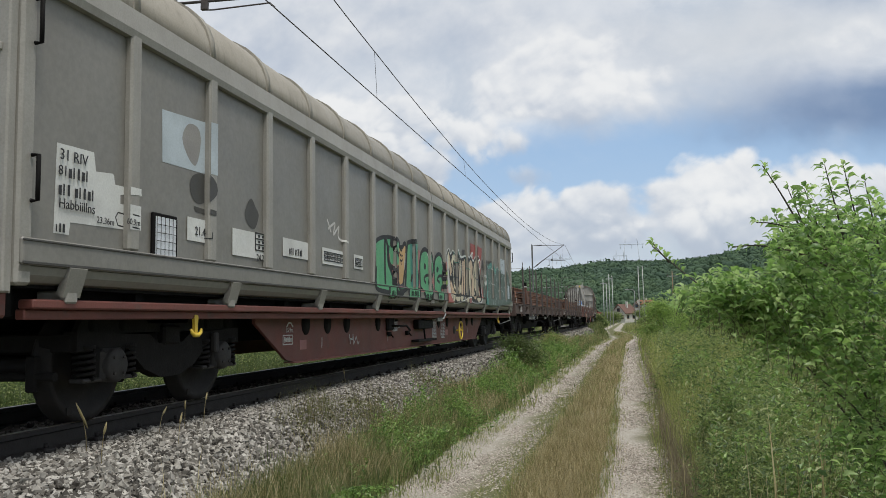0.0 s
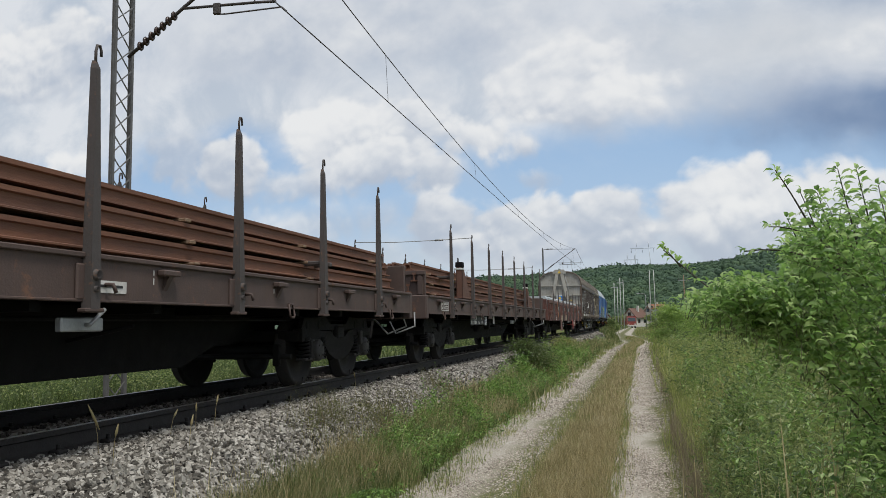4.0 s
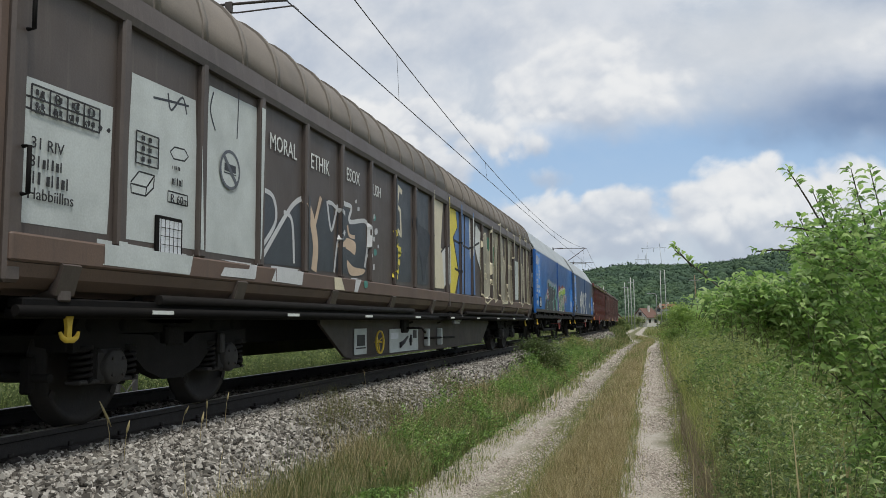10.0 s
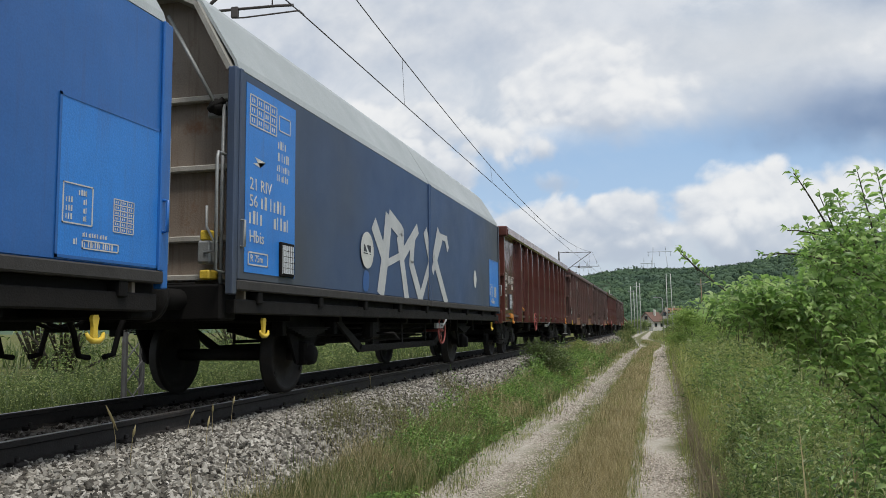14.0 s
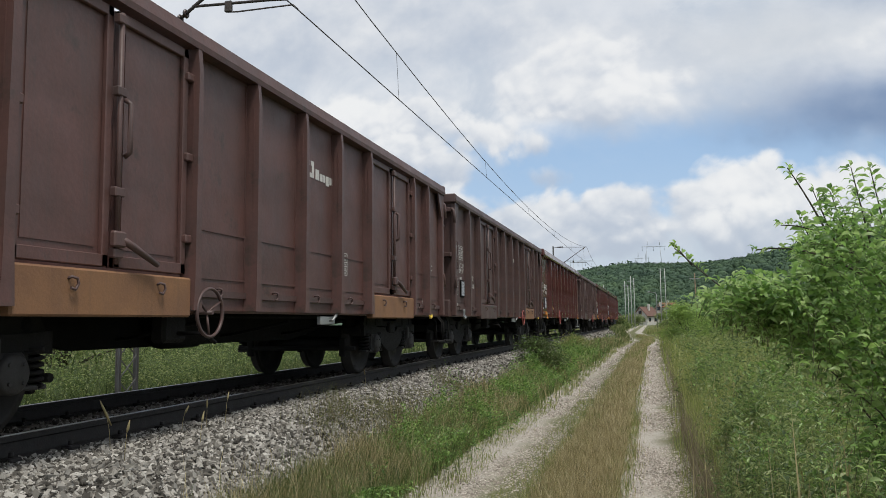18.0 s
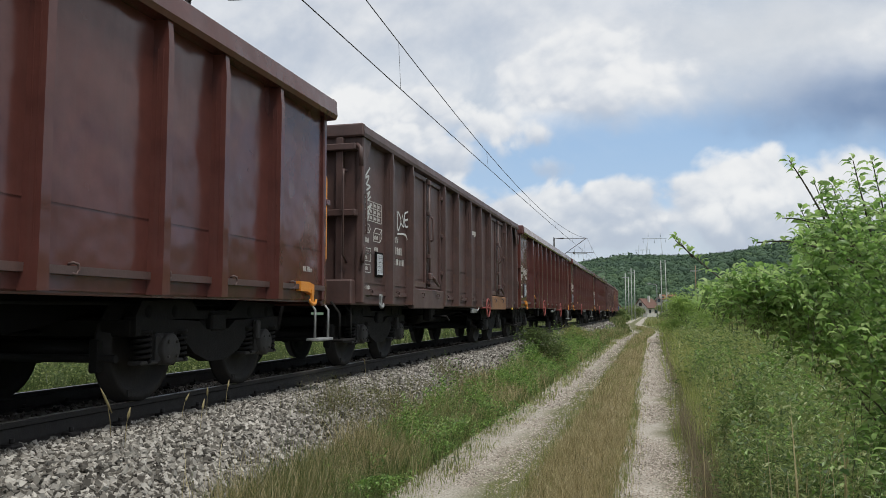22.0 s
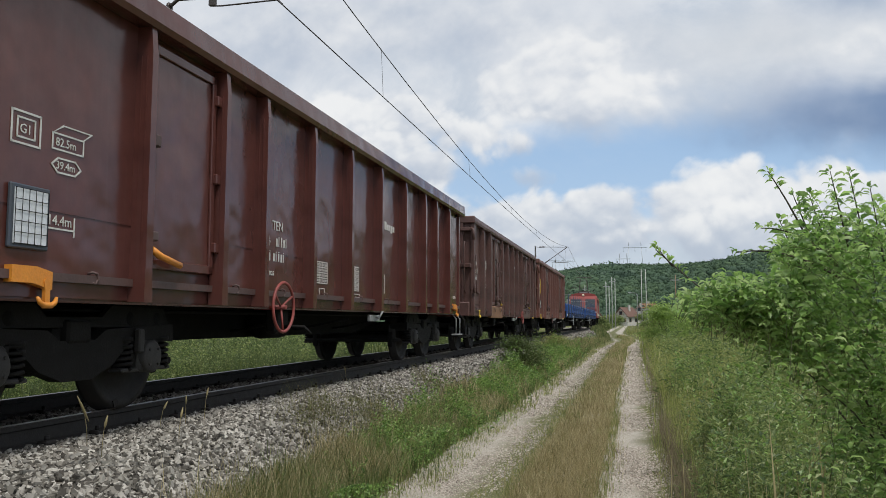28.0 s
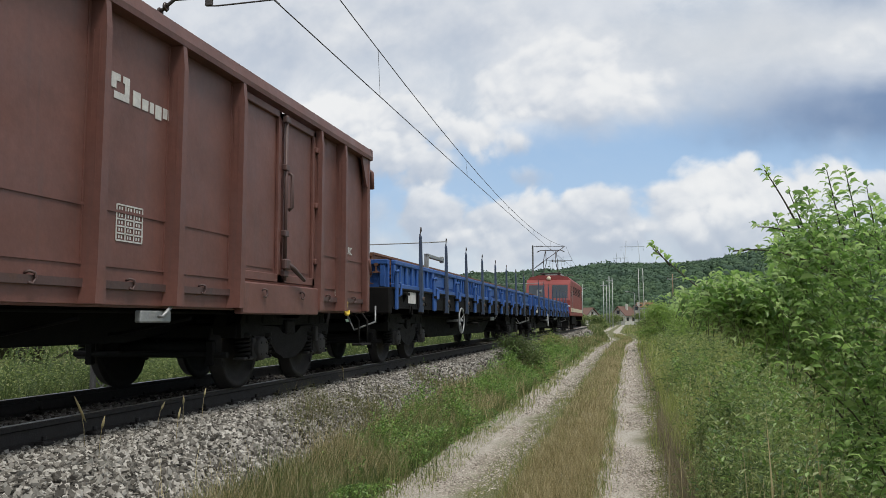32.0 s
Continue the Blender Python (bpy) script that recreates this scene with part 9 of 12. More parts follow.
stroke(dark_van, dark_face, "g_sand", 0.05, [(5.77, 2.06), (5.84, 1.94), (6.04, 1.93)], True)
blot(dark_van, dark_face, "g_cream", [(5.16, 1.35), (5.39, 1.35), (5.51, 1.2), (5.17, 1.2)], False)
blot(dark_van, dark_face, "g_silver", [(5.91, 1.38), (6.14, 1.39), (5.96, 1.19), (5.84, 1.19)], False)
blot(dark_van, dark_face, "g_teal", [(6.78, 2.27), (6.79, 2.31), (6.87, 2.33), (6.89, 2.3), (6.88, 2.26), (6.8, 2.24)], True)
blot(dark_van, dark_face, "g_teal", [(6.8, 1.78), (6.82, 1.83), (6.91, 1.84), (6.94, 1.8), (6.92, 1.76), (6.82, 1.75)], True)
blot(dark_van, dark_face, "g_teal", [(6.21, 1.31), (6.23, 1.36), (6.33, 1.36), (6.36, 1.32), (6.34, 1.27), (6.24, 1.26)], True)
blot(dark_van, dark_face, "g_silver", [(6.6, 1.96), (6.62, 1.99), (6.69, 2.0), (6.7, 1.98), (6.69, 1.94), (6.62, 1.93)], True)
blot(dark_van, dark_face, "g_silver", [(6.59, 1.57), (6.6, 1.6), (6.68, 1.61), (6.7, 1.58), (6.68, 1.54), (6.61, 1.53)], True)
blot(dark_van, dark_face, "g_silver", [(6.05, 2.41), (6.06, 2.43), (6.11, 2.45), (6.12, 2.43), (6.11, 2.4), (6.06, 2.39)], True)
blot(dark_van, dark_face, "g_silver", [(6.14, 2.32), (6.15, 2.35), (6.21, 2.36), (6.22, 2.34), (6.21, 2.31), (6.15, 2.3)], True)
blot(dark_van, dark_face, "g_silver", [(6.62, 2.28), (6.63, 2.31), (6.7, 2.33), (6.72, 2.3), (6.7, 2.27), (6.63, 2.25)], True)
blot(dark_van, dark_face, "g_silver", [(6.52, 1.72), (6.53, 1.74), (6.58, 1.75), (6.59, 1.73), (6.58, 1.7), (6.53, 1.7)], True)
blot(dark_van, dark_face, "g_silver", [(6.96, 1.88), (6.97, 1.91), (7.02, 1.92), (7.03, 1.9), (7.02, 1.87), (6.97, 1.87)], True)
blot(dark_van, dark_face, "g_silver", [(6.73, 1.85), (6.74, 1.87), (6.79, 1.88), (6.8, 1.86), (6.79, 1.84), (6.75, 1.83)], True)
blot(dark_van, dark_face, "g_silver", [(6.83, 2.09), (6.85, 2.13), (6.95, 2.15), (6.97, 2.11), (6.95, 2.07), (6.85, 2.05)], True)
stroke(dark_van, dark_face, "g_cream", 0.08, [(7.82, 2.96), (8.16, 2.86)], False)
stroke(dark_van, dark_face, "g_cream", 0.09, [(8.0, 2.92), (7.89, 2.63)], False)
stroke(dark_van, dark_face, "g_cream", 0.07, [(7.9, 2.61), (7.78, 2.31), (8.1, 2.16), (8.06, 2.56), (7.9, 2.61)], False)
stroke(dark_van, dark_face, "g_yellow", 0.09, [(7.67, 2.15), (7.85, 2.21), (7.73, 1.97), (8.09, 1.93)], False)
stroke(dark_van, dark_face, "g_yellow", 0.09, [(7.84, 1.94), (8.08, 1.89), (7.81, 1.8)], False)
stroke(dark_van, dark_face, "g_yellow", 0.09, [(7.67, 1.47), (7.81, 1.75), (8.04, 1.73)], False)
stroke(dark_van, dark_face, "g_yellow", 0.08, [(7.76, 1.62), (7.97, 1.59)], False)
blot(dark_van, dark_face, "g_dark", [(8.71, 2.51), (9.16, 2.46), (9.83, 2.33), (9.6, 1.87), (9.39, 1.48), (9.17, 1.91)], True)
blot(dark_van, dark_face, "g_cream", [(9.94, 3.18), (10.82, 3.25), (10.58, 2.19), (10.96, 2.13), (10.82, 1.43), (9.9, 1.41)], False)
stroke(dark_van, dark_face, "ink", 0.03, [(9.89, 2.34), (10.1, 2.43), (10.0, 2.97)], False)
bars(dark_van, 9.90, 1.41, 0.200, [3], dark_face(10.00, 1.41) + 0.011, "ink")
blot(dark_van, dark_face, "g_white", [(10.67, 2.17), (11.38, 2.35), (11.32, 1.61), (10.82, 1.47)], False)
stroke(dark_van, dark_face, "ink", 0.04, [(10.6, 2.11), (10.89, 2.23), (11.38, 2.34)], False)
blot(dark_van, dark_face, "g_yellow", [(11.03, 3.22), (11.73, 3.25), (11.93, 2.73), (11.54, 2.49), (12.02, 1.78), (11.68, 1.36), (11.16, 1.38)], False)
blot(dark_van, dark_face, "g_blue", [(11.76, 3.22), (12.55, 3.22), (12.48, 1.38), (11.85, 1.37), (12.06, 1.79), (11.61, 2.5), (11.97, 2.73)], False)
blot(dark_van, dark_face, "g_blue", [(12.67, 3.21), (13.55, 3.19), (13.63, 1.4), (12.58, 1.38)], False)
blot(dark_van, dark_face, "g_white", [(13.04, 3.1), (13.32, 3.08), (13.38, 2.42), (13.09, 2.13)], False)
blot(dark_van, dark_face, "g_white", [(13.73, 3.02), (14.26, 2.87), (14.12, 2.16), (14.42, 1.87), (13.88, 2.21), (13.65, 2.46)], False)
stroke(dark_van, dark_face, "ink", 0.05, [(11.59, 2.44), (12.99, 2.38), (14.13, 2.62)], False)
stroke(dark_van, dark_face, "ink", 0.05, [(11.68, 1.87), (12.39, 1.81)], False)
blot(dark_van, dark_face, "g_mottle", [(14.28, 2.64), (14.44, 2.78), (14.89, 2.91), (14.99, 2.55), (15.3, 2.54), (15.37, 2.18), (15.33, 1.64), (15.16, 1.42), (14.31, 1.4), (14.25, 1.89)], True, line=("g_cream", 0.035))
blot(dark_van, dark_face, "g_mottle", [(15.37, 3.0), (15.59, 3.15), (15.97, 3.2), (16.26, 3.1), (16.24, 1.87), (15.91, 1.37), (15.57, 1.4), (15.34, 1.97)], True, line=("g_cream", 0.035))
blot(dark_van, dark_face, "g_green2", [(15.7, 2.73), (15.91, 2.68), (15.87, 2.16), (15.57, 2.21)], False, line=("g_cream", 0.035))
blot(dark_van, dark_face, "g_green2", [(14.98, 2.81), (15.26, 2.83), (15.24, 2.54), (15.06, 2.54)], True)
blot(dark_van, dark_face, "g_mottle", [(16.46, 3.28), (16.97, 3.23), (17.17, 2.43), (17.35, 2.51), (17.57, 1.44), (16.54, 1.4), (16.45, 2.37)], True, line=("g_cream", 0.035))
stroke(dark_van, dark_face, "g_cream", 0.04, [(16.51, 2.2), (16.59, 2.8), (16.69, 2.78), (16.62, 2.36)], True)
stroke(dark_van, dark_face, "g_cream", 0.04, [(17.01, 2.08), (17.22, 2.43), (17.36, 2.33)], True)
blot(dark_van, dark_face, "g_mottle", [(17.53, 3.26), (18.17, 3.29), (18.43, 2.96), (18.37, 1.45), (17.67, 1.42), (17.47, 2.35)], True, line=("g_cream", 0.035))
blot(dark_van, dark_face, "g_green2", [(17.73, 3.27), (18.15, 3.26), (17.9, 2.8)], True, line=("g_cream", 0.035))
blot(dark_van, dark_face, "g_mottle", [(18.62, 3.24), (18.93, 3.13), (18.88, 2.86), (18.61, 2.6)], True, line=("g_cream", 0.035))
blot(dark_van, dark_face, "label_grey", [(18.69, 2.54), (19.66, 2.57), (19.62, 1.44), (18.67, 1.43)], False)
round_sign(dark_van, dark_face, 19.05, 2.26, 0.19, "g_steel")
bars(dark_van, 18.82, 1.66, 0.060, [9], dark_face(18.92, 1.66) + 0.011, "ink")
words("lettering", "17.73m", 0.10, (dark_face(19.02, 1.64) + 0.013, 18.92, 1.54), "ink", dark_van)
blot(dark_van, dark_face, "g_mottle", [(19.79, 3.24), (20.33, 3.27), (20.08, 2.64), (20.5, 2.41), (20.24, 1.43), (19.74, 1.43)], True, line=("g_cream", 0.035))
blot(dark_van, dark_face, "g_mottle", [(20.86, 3.29), (21.59, 3.24), (21.78, 1.54), (20.73, 1.45), (20.67, 2.31)], True, line=("g_cream", 0.035))
stroke(dark_van, dark_face, "g_cream", 0.04, [(21.24, 2.76), (21.67, 2.76), (21.58, 2.56)], True)
stroke(dark_van, dark_face, "g_cream", 0.04, [(20.94, 1.49), (21.1, 2.21), (21.24, 2.2), (21.14, 1.63)], True)
stroke(dark_van, dark_face, "g_cream", 0.04, [(14.39, 1.38), (14.39, 1.27), (14.64, 1.23), (15.27, 1.37)], False)
stroke(dark_van, dark_face, "g_cream", 0.04, [(15.54, 1.4), (15.61, 1.28), (16.11, 1.41), (16.2, 1.68)], False)
stroke(dark_van, dark_face, "g_cream", 0.04, [(16.62, 1.41), (16.62, 1.27), (17.43, 1.3), (17.52, 1.41)], False)
words("lettering", "GZGZ", 0.23, (dark_face(14.44, 2.12) + 0.013, 14.34, 2.02), "g_cream", dark_van, wide=0.8)
words("lettering", "COLUMBO", 0.17, (dark_face(17.67, 2.33) + 0.013, 17.57, 2.23), "g_cream", dark_van, wide=0.7)
words("lettering", "MOBEE", 0.18, (dark_face(17.74, 2.13) + 0.013, 17.64, 2.03), "g_cream", dark_van, wide=0.7)
words("lettering", "AFRAID", 0.25, (dark_face(14.39, 1.89) + 0.013, 14.29, 1.79), "g_cream", dark_van, wide=0.75)
stroke(dark_van, dark_face, "g_cream", 0.015, [(14.9, 1.68), (15.04, 1.76), (15.04, 1.99)], True)
stroke(dark_van, dark_face, "g_cream", 0.015, [(15.74, 1.64), (15.9, 1.73), (16.02, 1.82)], True)
stroke(dark_van, dark_face, "g_cream", 0.015, [(15.72, 2.97), (15.79, 2.87), (15.95, 2.91)], True)
words("lettering", "2016", 0.12, (dark_face(21.47, 2.37) + 0.013, 21.37, 2.27), "g_cream", dark_van, wide=0.8)
# blue wagons: sprayed letters and signs
stroke(blue_1, blue_face, "g_haze", 0.14, [(2.49, 1.6), (2.85, 1.8), (3.12, 1.86), (3.31, 2.3), (3.91, 2.37), (3.95, 2.27), (4.56, 2.32), (4.61, 2.22), (5.3, 2.28), (5.34, 2.18), (6.1, 2.3), (6.47, 1.93), (6.56, 1.21)], False)
blot(blue_1, blue_face, "g_dark", [(2.86, 1.68), (3.13, 1.79), (3.35, 2.26), (3.9, 2.31), (3.88, 2.21), (4.28, 2.24), (4.52, 2.16), (5.15, 2.2), (5.23, 2.1), (5.99, 2.25), (6.24, 1.81), (6.48, 1.62), (6.3, 1.24), (6.02, 1.2), (2.45, 1.21), (2.44, 1.37)], False)
blot(blue_1, blue_face, "g_teal", [(3.7, 2.27), (3.9, 2.31), (3.89, 2.16), (3.69, 2.11)], False)
blot(blue_1, blue_face, "g_teal", [(3.9, 2.23), (4.27, 2.26), (4.55, 2.13), (4.43, 2.09), (4.25, 2.19), (3.91, 2.17)], False)
blot(blue_1, blue_face, "g_teal", [(5.08, 2.21), (5.3, 2.23), (5.35, 2.09), (5.21, 2.05)], False)
blot(blue_1, blue_face, "g_teal", [(5.25, 2.12), (6.09, 2.24), (6.17, 1.98), (5.98, 1.69), (5.55, 1.66), (5.85, 1.89), (5.82, 2.14), (5.27, 2.07)], False)
blot(blue_1, blue_face, "g_teal", [(3.13, 1.59), (3.24, 1.52), (3.37, 1.19), (3.22, 1.18)], False)
blot(blue_1, blue_face, "g_teal", [(3.06, 1.27), (3.19, 1.27), (3.22, 1.16), (3.08, 1.16)], False)
blot(blue_1, blue_face, "g_teal", [(2.84, 1.68), (3.0, 1.79), (3.04, 1.67), (2.89, 1.62)], False)
blot(blue_1, blue_face, "g_teal", [(4.22, 1.65), (4.37, 1.65), (4.2, 1.48)], False)
blot(blue_1, blue_face, "g_teal", [(4.92, 1.66), (5.17, 1.65), (5.15, 1.19), (4.94, 1.19)], False)
blot(blue_1, blue_face, "g_teal", [(5.92, 1.61), (6.1, 1.8), (6.48, 1.58), (6.22, 1.25), (6.02, 1.29)], False)
blot(blue_1, blue_face, "g_teal", [(3.78, 1.54), (3.9, 1.54), (3.9, 1.47), (3.78, 1.47)], False)
blot(blue_1, blue_face, "g_teal", [(5.44, 1.77), (5.56, 1.77), (5.56, 1.72), (5.44, 1.71)], False)
stroke(blue_1, blue_face, "g_teal", 0.03, [(3.44, 1.97), (3.9, 1.8), (3.94, 1.9)], False)
stroke(blue_1, blue_face, "g_silver", 0.018, [(4.19, 1.16), (4.19, 1.48), (4.3, 1.79), (4.46, 2.06), (4.28, 2.24)], False)
stroke(blue_1, blue_face, "g_silver", 0.018, [(4.67, 1.39), (4.67, 1.56), (4.92, 1.64), (5.13, 1.63)], False)
stroke(blue_1, blue_face, "g_silver", 0.018, [(5.48, 1.17), (5.47, 1.57), (5.59, 1.58)], False)
stroke(blue_1, blue_face, "g_silver", 0.018, [(5.12, 2.02), (5.03, 1.67)], False)
stroke(blue_1, blue_face, "g_white", 0.025, [(4.29, 2.12), (4.35, 2.05), (4.28, 1.95)], True)
stroke(blue_1, blue_face, "g_white", 0.025, [(5.08, 2.11), (5.13, 2.05), (5.05, 1.92)], True)
stroke(blue_1, blue_face, "g_white", 0.022, [(5.84, 2.06), (5.9, 2.0), (5.8, 1.89)], True)
blot(blue_1, blue_face, "g_white", [(3.1, 1.44), (3.15, 1.32), (3.03, 1.3), (3.09, 1.34)], False)
blot(blue_1, blue_face, "g_white", [(4.11, 1.37), (4.13, 1.2), (3.99, 1.21), (4.09, 1.25)], False)
blot(blue_1, blue_face, "g_white", [(4.99, 1.35), (4.94, 1.21), (4.76, 1.22), (4.89, 1.27)], False)
words("lettering", "13", 0.17, (blue_face(5.32, 1.32) + 0.013, 5.22, 1.22), "g_white", blue_1, wide=0.7)
blot(blue_1, blue_face, "blue_light", [(3.0, 2.07), (3.29, 2.09), (3.44, 1.61), (3.18, 1.58), (3.03, 1.69)], False)
round_sign(blue_1, blue_face, 3.23, 1.83, 0.21, "sign_red")
blot(blue_1, blue_face, "g_brown", [(6.86, 2.05), (7.2, 2.36), (7.63, 2.24), (8.01, 2.28), (8.54, 2.4), (8.94, 2.35), (9.29, 2.34), (9.69, 2.34), (9.76, 2.16), (9.59, 1.93), (9.23, 1.55), (9.13, 1.38), (9.29, 1.15), (7.3, 1.12), (6.88, 1.25)], True)
blot(blue_1, blue_face, "g_green2", [(6.96, 1.91), (7.19, 2.07), (7.54, 2.08), (7.68, 1.95), (7.45, 1.89), (7.36, 1.76), (7.71, 1.57), (7.74, 1.33), (7.42, 1.23), (7.10, 1.28), (7.19, 1.38), (7.36, 1.41), (7.28, 1.52), (7.02, 1.66)], True, line=("white", 0.055))
blot(blue_1, blue_face, "g_green2", [(7.63, 1.22), (7.6, 2.01), (7.73, 2.15), (8.02, 2.21), (8.16, 2.11), (8.17, 1.74), (8.12, 1.23), (8.0, 1.25), (8.0, 1.84), (7.87, 1.84), (7.86, 1.24)], True, line=("white", 0.055))
blot(blue_1, blue_face, "g_green2", [(8.18, 2.18), (8.34, 2.25), (8.5, 2.21), (8.71, 1.96), (8.76, 1.55), (8.54, 1.21), (8.32, 1.18), (8.17, 1.29), (8.17, 1.74)], True, line=("white", 0.055))
blot(blue_1, blue_face, "g_green2", [(8.63, 2.18), (8.85, 2.29), (9.14, 2.24), (9.55, 2.3), (9.71, 2.22), (9.67, 2.04), (9.31, 1.93), (9.17, 1.7), (8.99, 1.33), (8.85, 1.23), (8.64, 1.27), (8.75, 1.55), (8.89, 1.95), (8.69, 2.01)], True, line=("white", 0.055))
blot(blue_1, blue_face, "g_lime", [(6.99, 1.91), (7.19, 2.05), (7.51, 2.06), (7.62, 1.96), (7.42, 1.9), (7.04, 1.82)], True)
blot(blue_1, blue_face, "g_lime", [(7.61, 2.01), (7.73, 2.13), (8.01, 2.19), (8.13, 2.11), (8.13, 2.02), (7.65, 1.93)], True)
blot(blue_1, blue_face, "g_lime", [(8.2, 2.17), (8.34, 2.23), (8.5, 2.19), (8.68, 1.98), (8.21, 1.99)], True)
blot(blue_1, blue_face, "g_lime", [(8.67, 2.18), (8.84, 2.27), (9.14, 2.22), (9.55, 2.28), (9.67, 2.21), (9.64, 2.06), (9.36, 2.04), (9.05, 2.04), (8.7, 2.03)], True)
blot(blue_1, blue_face, "g_brown", [(8.21, 1.78), (8.31, 1.77), (8.34, 1.5), (8.25, 1.53)], True)
blot(blue_1, blue_face, "white", [(8.31, 1.81), (8.43, 1.76), (8.44, 1.59), (8.34, 1.43)], True)
blot(blue_1, blue_face, "g_brown", [(8.73, 1.92), (8.96, 1.98), (8.84, 1.71), (8.75, 1.55)], True)
blot(blue_1, blue_face, "white", [(8.96, 1.98), (9.09, 2.03), (8.85, 1.56), (8.77, 1.52)], False)
blot(blue_1, blue_face, "blue_light", [(9.59, 2.03), (10.16, 2.08), (10.15, 1.57), (9.58, 1.55)], False)
round_sign(blue_1, blue_face, 9.86, 1.82, 0.22, "sign_red")
words("lettering", "SINT", 0.12, (blue_face(9.28, 1.46) + 0.013, 9.18, 1.36), "white", blue_1, wide=0.8)
stroke(blue_2, blue_face, "g_silver", 0.24, [(3.81, 2.24), (4.24, 1.83)], False)
stroke(blue_2, blue_face, "g_silver", 0.29, [(4.48, 2.44), (4.33, 1.85), (4.1, 1.24)], False)
stroke(blue_2, blue_face, "g_silver", 0.24, [(4.48, 2.42), (5.09, 2.24), (5.08, 1.9)], False)
stroke(blue_2, blue_face, "g_silver", 0.11, [(5.17, 1.91), (4.36, 1.71)], False)
stroke(blue_2, blue_face, "g_silver", 0.22, [(4.95, 2.18), (5.37, 1.18)], False)
stroke(blue_2, blue_face, "g_silver", 0.19, [(5.97, 2.41), (5.17, 1.91)], False)
stroke(blue_2, blue_face, "g_silver", 0.22, [(5.71, 2.27), (5.59, 1.8), (6.12, 1.24)], False)
stroke(blue_2, blue_face, "g_silver", 0.18, [(6.12, 1.27), (6.69, 1.87)], False)
stroke(blue_2, blue_face, "g_silver", 0.22, [(6.4, 2.43), (6.7, 1.99), (6.71, 1.17)], False)
stroke(blue_2, blue_face, "g_silver", 0.22, [(7.31, 2.53), (6.98, 2.01), (7.83, 1.2)], False)
stroke(blue_2, blue_face, "g_silver", 0.11, [(7.18, 2.43), (7.91, 2.43)], False)
stroke(blue_2, blue_face, "g_silver", 0.16, [(7.79, 2.45), (7.96, 2.23)], False)
stroke(blue_2, blue_face, "g_silver", 0.16, [(6.85, 1.75), (7.48, 2.4)], False)
round_sign(blue_2, blue_face, 3.53, 1.83, 0.25, "label_white")
blot(blue_2, blue_face, "label_white", [(10.13, 1.81), (10.28, 2.01), (10.43, 1.81), (10.28, 1.61)], True)
blot(blue_2, blue_face, "blue", [(3.44, 1.54), (3.63, 1.51), (3.58, 1.29), (3.4, 1.3)], True)
# dark van: plates, hand wheel and levers on its side girder
picture = decal(dark_van, 6.74, 7.25, 0.34, 0.71, "label_grey", 1.145, "placard", "pale placard with a dark pictogram", 0.01)
part("pictogram", Shape().box(1.156, 1.159, 6.84, 7.17, 0.46, 0.62).prism([(6.80, 0.42), (7.20, 0.42), (7.20, 0.44), (6.80, 0.44)], 1.156, 1.159, "x"), "ink", picture)
board = decal(dark_van, 8.32, 9.95, 0.31, 0.69, "label_grey", 1.145, "instruction_board", "pale grey board with two dark lever pictograms", 0.01)
part("pictogram", Shape().tube([(1.158, 8.85, 0.42), (1.158, 9.05, 0.46), (1.158, 9.3, 0.55)], [0.05, 0.035, 0.02], 6), "ink", board)
part("pictogram", Shape().tube([(1.158, 9.45, 0.40), (1.158, 9.48, 0.58)], 0.03, 6).box(1.156, 1.16, 9.40, 9.58, 0.45, 0.52), "ink", board)
part("notice", Shape().box(1.156, 1.159, 8.40, 8.78, 0.53, 0.63), "paper", board)
part("notice", Shape().box(1.156, 1.159, 9.62, 9.85, 0.52, 0.66), "ink", board)
hand_wheel(dark_van, 7.66, 0.50, "yellow", 1.22, 0.17)
part("lever_shaft", Shape().tube([(1.16, 10.35, 0.51), (1.22, 10.4, 0.51), (1.22, 12.4, 0.49), (1.16, 12.45, 0.49)], 0.022, 6), "black", dark_van)
for y in (10.42, 11.35):
    part("lever_bracket", Shape().box(1.14, 1.24, y - 0.04, y + 0.04, 0.36, 0.68, 0.012), "label_grey", dark_van, "pale lever bracket")
# open wagons: scrawls
stroke(new_b, open_face, "g_teal", 0.035, [(11.68, 1.88), (11.78, 2.02), (11.74, 1.76), (11.69, 1.68)], True)
stroke(new_b, open_face, "g_teal", 0.035, [(12.01, 2.04), (11.96, 1.89), (12.17, 1.96), (12.2, 2.07), (12.17, 1.93)], True)
stroke(new_b, open_face, "g_teal", 0.035, [(11.72, 1.57), (11.85, 1.81), (11.92, 1.59), (11.83, 1.67), (11.75, 1.56)], True)
stroke(new_b, open_face, "g_teal", 0.035, [(11.96, 1.82), (11.88, 1.68), (12.09, 1.77), (12.03, 1.63), (12.16, 1.61)], True)
stroke(new_b, open_face, "g_teal", 0.035, [(11.68, 1.42), (11.81, 1.48), (11.71, 1.24)], True)
stroke(new_b, open_face, "g_teal", 0.035, [(11.92, 1.58), (12.01, 1.52), (12.22, 1.65), (12.26, 1.55)], True)
stroke(new_b, open_face, "g_teal", 0.035, [(12.07, 1.49), (12.0, 1.24), (12.24, 1.33), (12.32, 1.48), (12.27, 1.33)], True)
stroke(new_b, open_face, "g_teal", 0.035, [(11.87, 1.47), (11.93, 1.36), (11.76, 1.33)], True)
stroke(new_b, open_face, "g_teal", 0.035, [(11.73, 1.85), (12.02, 1.83), (12.21, 1.86)], True)
